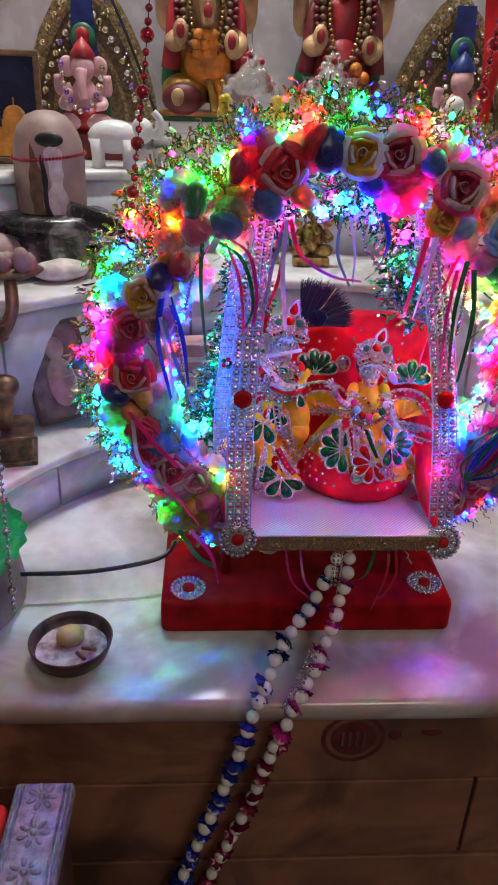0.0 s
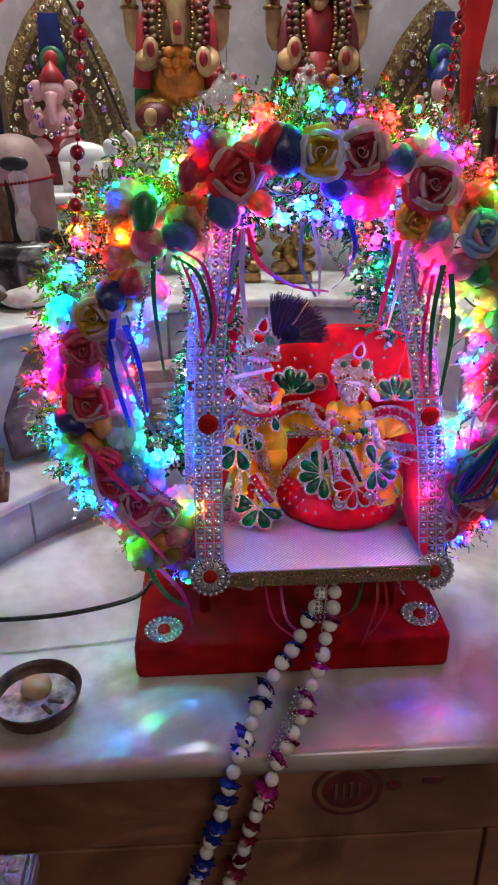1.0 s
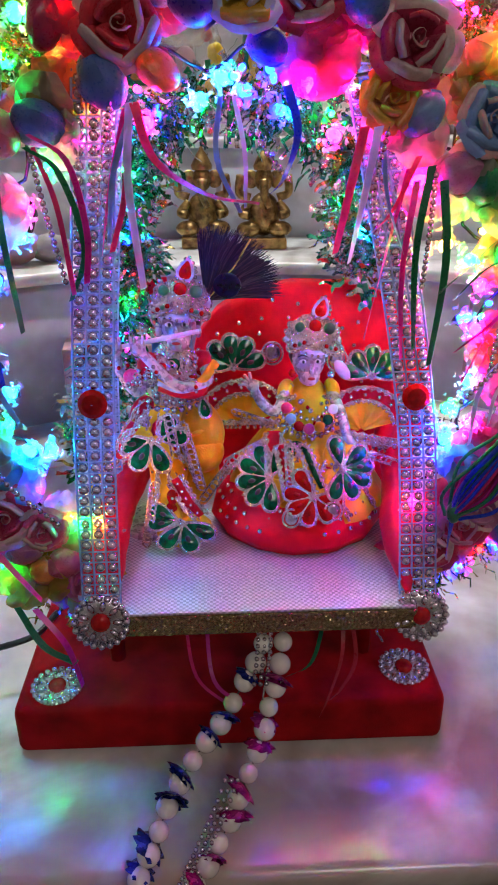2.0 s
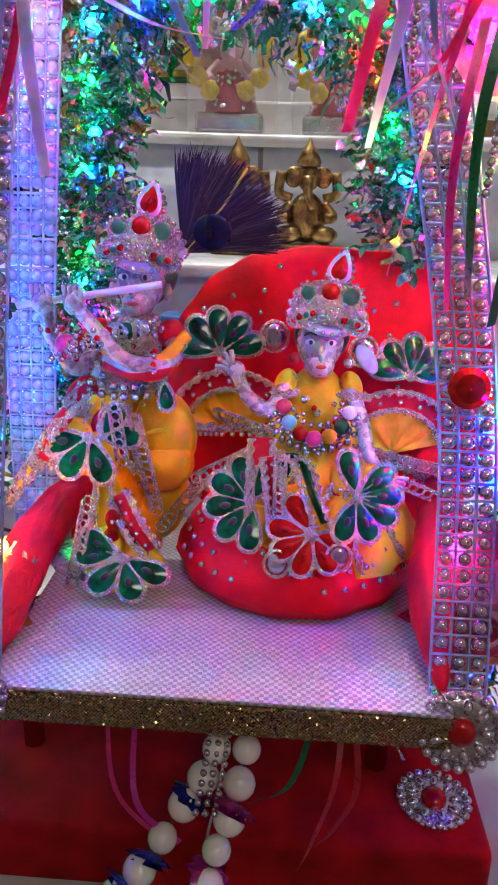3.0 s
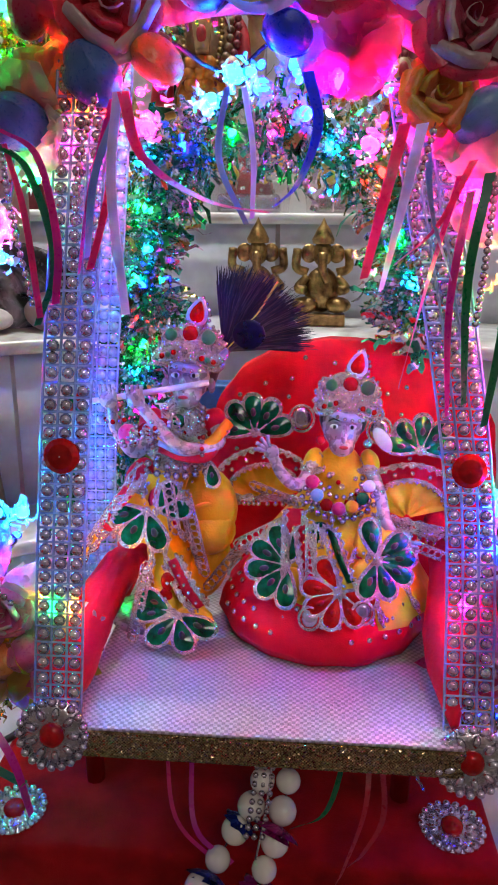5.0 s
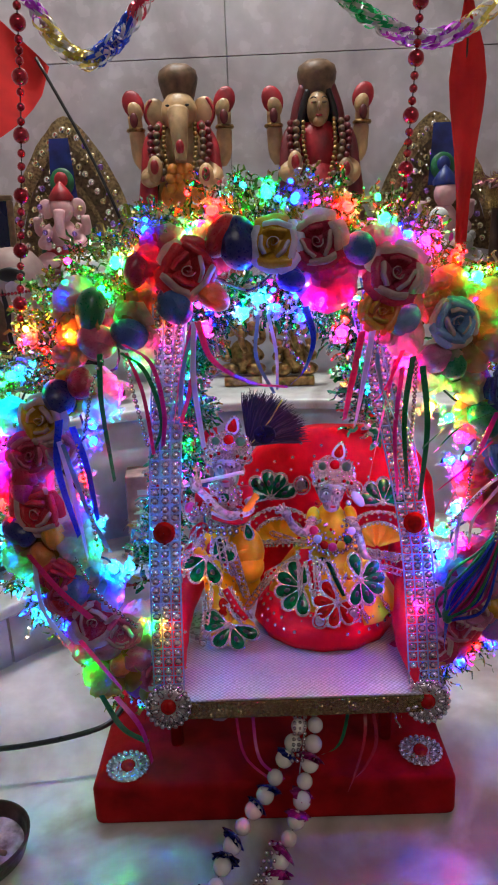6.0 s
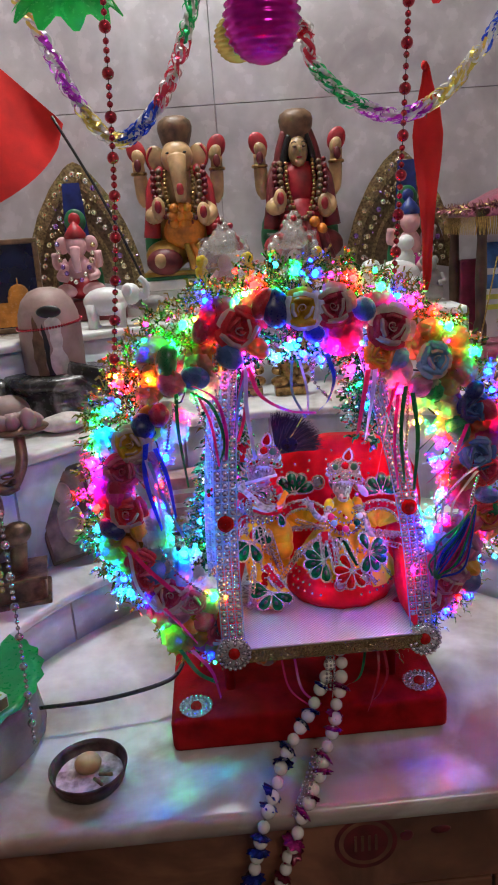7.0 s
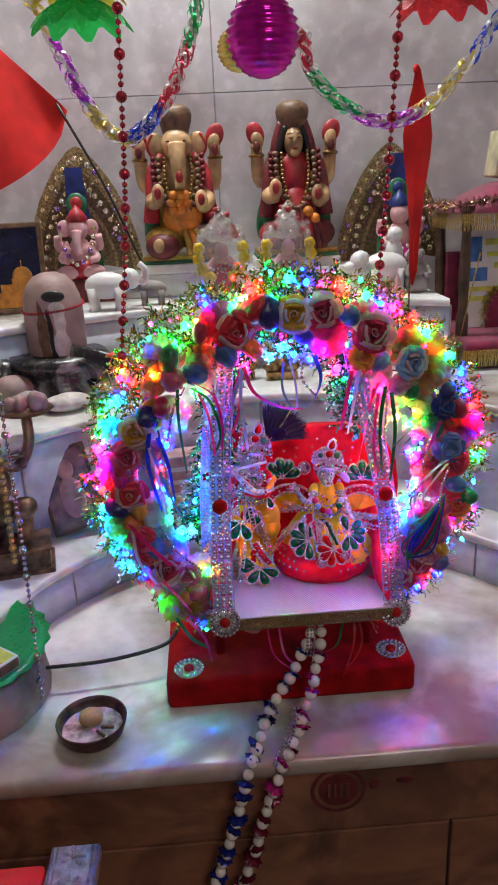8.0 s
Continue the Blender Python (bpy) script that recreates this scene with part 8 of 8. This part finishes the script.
part("night_print", Geo().rbox(fc, (0.100, 0.006, 0.130), 0, rot=rf), [NIGHT_PRINT], photo, "dark blue night sky print")
g = Geo()
for c, w in (((0.0, -0.0036, -0.049), (0.092, 0.0012, 0.024)), ((0.012, -0.0036, -0.031), (0.058, 0.0014, 0.014)), ((0.018, -0.0036, -0.020), (0.034, 0.0016, 0.010)), ((-0.026, -0.0036, -0.028), (0.012, 0.0014, 0.030))):
    g.rbox(fc + rf @ Vector(c), w, 0, rot=rf)
g.ell(fc + rf @ Vector((0.018, -0.0036, -0.013)), (0.0155, 0.001, 0.016), 0, rot=rf)
g.ell(fc + rf @ Vector((-0.026, -0.0036, -0.012)), (0.0055, 0.001, 0.008), 0, rot=rf)
g.tube([fc + rf @ Vector((0.018, -0.0036, 0.0)), fc + rf @ Vector((0.018, -0.0036, 0.012))], 0.0009)
part("temple_print", g, [SUNSET_PRINT], photo, "orange domed temple")

# flags
flag = thing("red_flag", (-0.14, 0.60, 0.335), "large plain red cloth flag on a thin dark stick", "flag")
part("stick", Geo().tube(curve_pts([(-0.136, 0.600, 0.378), (-0.190, 0.612, 0.515), (-0.256, 0.620, 0.648)], 6), 0.0022), [PAINT_BLACK], flag, "thin dark stick")
g = Geo()
g.grid([[(-0.252 - 0.17 * u + 0.010 * v, 0.620 - 0.05 * u + 0.012 * math.sin(5 * u + 2 * v), 0.650 + 0.165 * u - (0.012 + 0.30 * u ** 0.7) * v) for u in [i / 14 for i in range(15)]] for v in [j / 12 for j in range(13)]], 0)
part("cloth", g, [RED_CLOTH], flag, "red cloth")
flag = thing("narrow_red_flag", (0.264, 0.452, 0.222), "narrow red pennant hanging on a thin pole", "flag")
part("pole", Geo().tube([(0.264, 0.452, 0.222), (0.270, 0.452, 0.61)], 0.0016), [DARK_WOOD], flag)
g = Geo()
prof = [(0.0, 0.001), (0.02, 0.004), (0.09, 0.008), (0.20, 0.017), (0.30, 0.021), (0.40, 0.019), (0.55, 0.013), (0.75, 0.008), (0.93, 0.0065), (1.0, 0.002)]
g.grid([[(0.2665 + 0.006 * math.sin(3 * v) + w * u, 0.449 + 0.006 * math.cos(u * 3 + v * 6), 0.658 - 0.296 * v) for u in (-1, -0.5, 0, 0.5, 1)] for v, w in prof], 0)
g.ell((0.2655, 0.449, 0.654), (0.004, 0.004, 0.006), 0)
part("cloth", g, [RED_CLOTH], flag, "red cloth pennant")
solid("cone_finial", Geo().lathe([(0.011, 0), (0.008, 0.014), (0.0003, 0.034)], (0.272, 0.545, 0.335), 0, 16), [SKIN_PINK], "small pale pink cone", "finial")

# velvet palanquin throne
thr = thing("velvet_throne", (0.45, 0.56, 0.222), "small maroon velvet throne with canopy and gold fringe", "throne")
X0, X1, Y0, Y1 = 0.362, 0.562, 0.50, 0.64
YS = 0.455
part("seat_box", Geo().rbox(((X0 + X1) / 2, (YS + Y1) / 2, 0.236), (X1 - X0, Y1 - YS, 0.026), 0.003), [DARK_WOOD], thr)
part("seat_pad", Geo().rbox(((X0 + X1) / 2, (YS + Y1) / 2, 0.258), (X1 - X0 + 0.006, Y1 - YS + 0.006, 0.020), 0.008, seg=3, smooth=True), [MAROON_VELVET], thr, "maroon velvet pad")
for x, y in ((X0 + 0.008, Y0 + 0.008), (X0 + 0.008, Y1 - 0.008), (X1 - 0.008, Y0 + 0.008), (X1 - 0.008, Y1 - 0.008)):
    part("post", Geo().lathe([(0.010, 0.0), (0.010, 0.03), (0.007, 0.04), (0.009, 0.10), (0.007, 0.16), (0.010, 0.18), (0.010, 0.201)], (x, y, 0.268), 0, 14), [DARK_WOOD], thr, "turned dark wood post")
g = Geo()
cx, cy = (X0 + X1) / 2, (Y0 + Y1) / 2
g.grid([[(cx + (0.112 - 0.10 * v) * math.copysign(abs(math.cos(a)) ** 0.5, math.cos(a)), cy + (0.085 - 0.075 * v) * math.copysign(abs(math.sin(a)) ** 0.5, math.sin(a)), 0.458 + 0.045 * math.sin(v * 1.57)) for a in [2 * math.pi * j / 32 for j in range(32)]] for v in (0, 0.15, 0.35, 0.6, 0.8, 1)], 0, closed_u=True)
part("canopy", g, [MAROON_VELVET], thr, "maroon velvet canopy")
part("backrest", Geo().rbox((cx, Y1 - 0.012, 0.330), (X1 - X0 - 0.03, 0.012, 0.120), 0.004), [MAROON_VELVET], thr, "maroon velvet back")
rim = [(cx + 0.02 + 0.055 * math.copysign(abs(math.cos(a)) ** 0.6, math.cos(a)), 0.562, 0.268 + 0.066 * abs(math.sin(a)) ** 0.6) for a in [math.pi * j / 24 for j in range(25)]]
g = Geo()
g.grid([[(p[0], 0.556, p[2]) for p in rim], [(p[0], 0.553, 0.268 + (p[2] - 0.268) * 0.5) for p in rim], [(p[0], 0.556, 0.268) for p in rim]], 0)
g.grid([[(p[0], 0.566, p[2]) for p in rim], [(p[0], 0.566, 0.268) for p in rim]], 0)
part("seat_back", g, [MAROON_VELVET], thr, "small rounded maroon velvet back")
g = Geo()
for p in rim:
    for _ in range(26):
        v = Vector((rnd.gauss(0, 1), rnd.gauss(0, 1), rnd.gauss(0, 1))).normalized()
        q = Vector(p) + Vector((rnd.uniform(-0.003, 0.003), 0, rnd.uniform(-0.003, 0.003)))
        g.strip([q, q + v * 0.006, q + v * 0.010 - Vector((0, 0, 0.002))], 0.0016, v.orthogonal(), 0)
part("gold_tuft_border", g, [GOLD_FRINGE], thr, "bushy gold thread border", kind="stuff")
g = Geo()
for i in range(900):
    u = rnd.random()
    p = Vector((X0 - 0.012 + (X1 - X0 + 0.02) * u, Y0 - 0.010, 0.470 + 0.010 * math.sin(u * 3.1))) if i % 3 else Vector((X0 - 0.012, Y0 + (Y1 - Y0) * u, 0.470))
    v = Vector((rnd.gauss(0, 1), rnd.gauss(0, 1), rnd.gauss(0, 1))).normalized()
    g.strip([p, p + v * 0.006, p + v * 0.011], 0.0016, v.orthogonal(), 0)
part("canopy_tinsel", g, [mat("maroon_gold_tinsel", (0.2, 0.08, 0.06), 0.3, 0.6, 0.2, 100, palette=[(0.16, 0.03, 0.05), (0.10, 0.03, 0.04), (0.45, 0.33, 0.10), (0.20, 0.05, 0.06)])], thr, "dark maroon tinsel edge", kind="stuff")
for z, nm, Y0 in ((0.446, "canopy_fringe", Y0), (0.243, "seat_fringe", YS)):
    g = Geo()
    for i in range(70):
        x = X0 - 0.006 + (X1 - X0 + 0.012) * i / 69
        g.strip([(x, Y0 - 0.006, z + 0.012), (x + rnd.uniform(-0.001, 0.001), Y0 - 0.008, z), (x + rnd.uniform(-0.002, 0.002), Y0 - 0.007, z - 0.014)], 0.0024, (1, 0, 0), 0)
    for i in range(46):
        y = Y0 - 0.004 + (Y1 - Y0) * i / 45
        g.strip([(X0 - 0.006, y, z + 0.012), (X0 - 0.008, y, z), (X0 - 0.007, y + rnd.uniform(-0.002, 0.002), z - 0.014)], 0.0024, (0, 1, 0), 0)
    part(nm, g, [GOLD_FRINGE], thr, "gold fringe", kind="stuff")
g = Geo().tube([(0.362, 0.496, 0.255), (0.388, 0.492, 0.40)], 0.0012)
part("gold_stick", g, [GOLD_FRINGE], thr, "thin gold rod")
t = thing("holy_books", (0.46, 0.60, 0.268), "pile of printed booklets on the throne", "books")
for k, mm in enumerate((PAPER_WHITE, PAPER_PINK, PAPER_WHITE, PAPER_WHITE, PAPER_PINK, PAPER_WHITE)):
    part("booklet", Geo().rbox((0.468, 0.600, 0.2765 + 0.0165 * k), (0.105, 0.05, 0.0155), 0.001, rot=rot(z=3 * (k % 3) - 3)), [mm], t)
t = thing("standing_card", (0.455, 0.57, 0.268), "printed picture card leaning against the booklets", "card")
part("card", Geo().rbox((0.455, 0.571, 0.352), (0.125, 0.003, 0.168), 0.0005, rot=rot(-6, 0, 0)), [PAPER_WHITE], t)
g = Geo()
for dx, dz, w, h in ((-0.045, 0.045, 0.022, 0.040), (0.042, 0.048, 0.030, 0.030), (-0.040, 0.004, 0.032, 0.022), (0.040, 0.004, 0.040, 0.020)):
    g.rbox(Vector((0.455, 0.571, 0.352)) + rot(-6) @ Vector((dx, -0.0022, dz)), (w, 0.001, h), 0, rot=rot(-6))
part("printed_bar", g, [PAPER_BLUE], t, kind="stuff")
g = Geo()
for dx, dz, w, h in ((-0.008, 0.056, 0.040, 0.010), (-0.008, 0.036, 0.034, 0.008), (0.000, -0.020, 0.110, 0.008), (0.000, -0.036, 0.110, 0.008), (0.002, 0.018, 0.030, 0.010)):
    g.rbox(Vector((0.455, 0.571, 0.352)) + rot(-6) @ Vector((dx, -0.0022, dz)), (w, 0.001, h), 0, rot=rot(-6))
part("yellow_bar", g, [PAPER_YELLOW], t, kind="stuff")
t = thing("gift_box", (0.468, 0.58, 0.503), "cream printed box on top of the canopy", "box")
part("carton", Geo().rbox((0.468, 0.58, 0.540), (0.075, 0.05, 0.070), 0.003, rot=rot(0, 6, 0)), [mat("cream_card", (0.55, 0.48, 0.30), 0.5, vary=0.2, scale=40)], t)
part("printed_emblem", Geo().ell((0.466, 0.5535, 0.536), (0.018, 0.0012, 0.022), 0), [PAINT_BROWN], t)

# ---- foil decorations overhead ----
def foil_garland(knots, colours, label):
    t = thing("foil_garland", knots[0], label, "foil garland", "foil garlands")
    pts = curve_pts(knots, 16)
    part("string", Geo().tube(pts, 0.0006, seg=5), [FOIL["silver"]], t)
    n = len(pts)
    per = n / len(colours)
    for ci, key in enumerate(colours):
        g, gs = Geo(), Geo()
        for i in range(int(ci * per), min(n - 1, int((ci + 1) * per))):
            for k in range(4):
                p = pts[i] + (pts[i + 1] - pts[i]) * rnd.random()
                d = (pts[i + 1] - pts[i]).normalized()
                v = Vector((rnd.gauss(0, 1), rnd.gauss(0, 1), rnd.gauss(0, 1)))
                v = (v - d * v.dot(d)).normalized()
                s = d.cross(v)
                ln = rnd.uniform(0.014, 0.022)
                loop = [p + v * 0.009 * math.sin(a) + d * ln * (1 - math.cos(a)) * 0.5 + s * 0.002 * math.sin(2 * a) for a in [math.pi * j / 7 for j in range(8)]]
                (g if k < 2 else gs).strip(loop, 0.0038, s, 0, taper=False)
        part("foil_strand", g, [FOIL[key]], t, f"{key} foil loops", kind="stuff")
        part("silver_strand", gs, [FOIL["silver"]], t, "silver foil loops", kind="stuff")


foil_garland([(-0.42, 0.30, 1.765), (-0.30, 0.30, 0.90), (-0.205, 0.30, 0.70), (-0.168, 0.30, 0.615), (-0.130, 0.30, 0.575), (-0.086, 0.30, 0.598), (-0.046, 0.30, 0.663), (-0.020, 0.30, 0.76), (0.0, 0.30, 0.90), (0.03, 0.30, 1.765)], ["silver", "gold", "purple", "gold", "blue", "red", "green", "purple", "silver"], "looped foil garland in purple, gold, blue, red and green")
foil_garland([(0.03, 0.31, 1.765), (0.055, 0.31, 0.80), (0.088, 0.31, 0.668), (0.126, 0.31, 0.610), (0.190, 0.31, 0.580), (0.250, 0.31, 0.602), (0.310, 0.31, 0.668), (0.36, 0.31, 0.75), (0.40, 0.31, 0.9), (0.5, 0.31, 1.765)], ["silver", "red", "green", "purple", "gold", "blue", "silver", "red"], "looped foil garland in red, green, purple, gold and blue")


def paper_lantern(x, y, z, r, key, label, squash=1.0):
    t = thing("foil_lantern", (x, y, z + r), label, "paper lantern", "foil lanterns")
    prof = []
    for i in range(45):
        a = -math.pi / 2 + math.pi * i / 44
        prof.append((max(0.0004, r * math.cos(a) * (1 + 0.05 * math.cos(i * math.pi / 1.5)) * (1.0 if abs(math.sin(a)) < 0.92 else 0.9)), r * squash * math.sin(a)))
    part("honeycomb", Geo().lathe(prof, (x, y, z), 0, 40, wave=lambda u, zz: 1 + 0.025 * math.sin(2 * math.pi * u * 20)), [FOIL[key]], t, f"pleated {key} foil")
    part("cord", Geo().tube([(x, y, z + r * squash), (x, y, 1.76)], 0.0005, seg=5), [CABLE], t)


paper_lantern(0.030, 0.155, 0.650, 0.0350, "magenta", "pleated magenta foil ball lantern", 1.08)
paper_lantern(0.010, 0.220, 0.650, 0.0225, "gold", "pleated gold foil ball lantern", 1.0)


def foil_umbrella(x, y, z, keys, label):
    t = thing("foil_umbrella", (x, y, z), label, "foil decoration", "foil umbrellas")
    for k, key in enumerate(keys):
        g = Geo()
        r, zz = 0.044 - 0.004 * k, z - 0.010 + 0.022 * k
        g.grid([[((x + r * v * (1 + 0.10 * math.sin(9 * a)) * math.cos(a)), (y + r * v * (1 + 0.10 * math.sin(9 * a)) * math.sin(a)), zz + 0.022 * (1 - v * v) - 0.006 * v * math.sin(9 * a)) for a in [2 * math.pi * j / 54 for j in range(54)]] for v in (0.05, 0.3, 0.6, 0.85, 1.0)], 0, closed_u=True)
        part("canopy_layer", g, [BRIGHT_FOIL[key]], t, f"frilled {key} foil layer")
    part("cord", Geo().tube([(x, y, z + 0.05), (x, y, 1.76)], 0.0005, seg=5), [CABLE], t)


foil_umbrella(-0.140, 0.12, 0.668, ["green", "gold", "blue"], "frilled green, gold and blue foil umbrella")
foil_umbrella(0.195, 0.12, 0.672, ["red", "gold", "green"], "frilled red and gold foil umbrella")
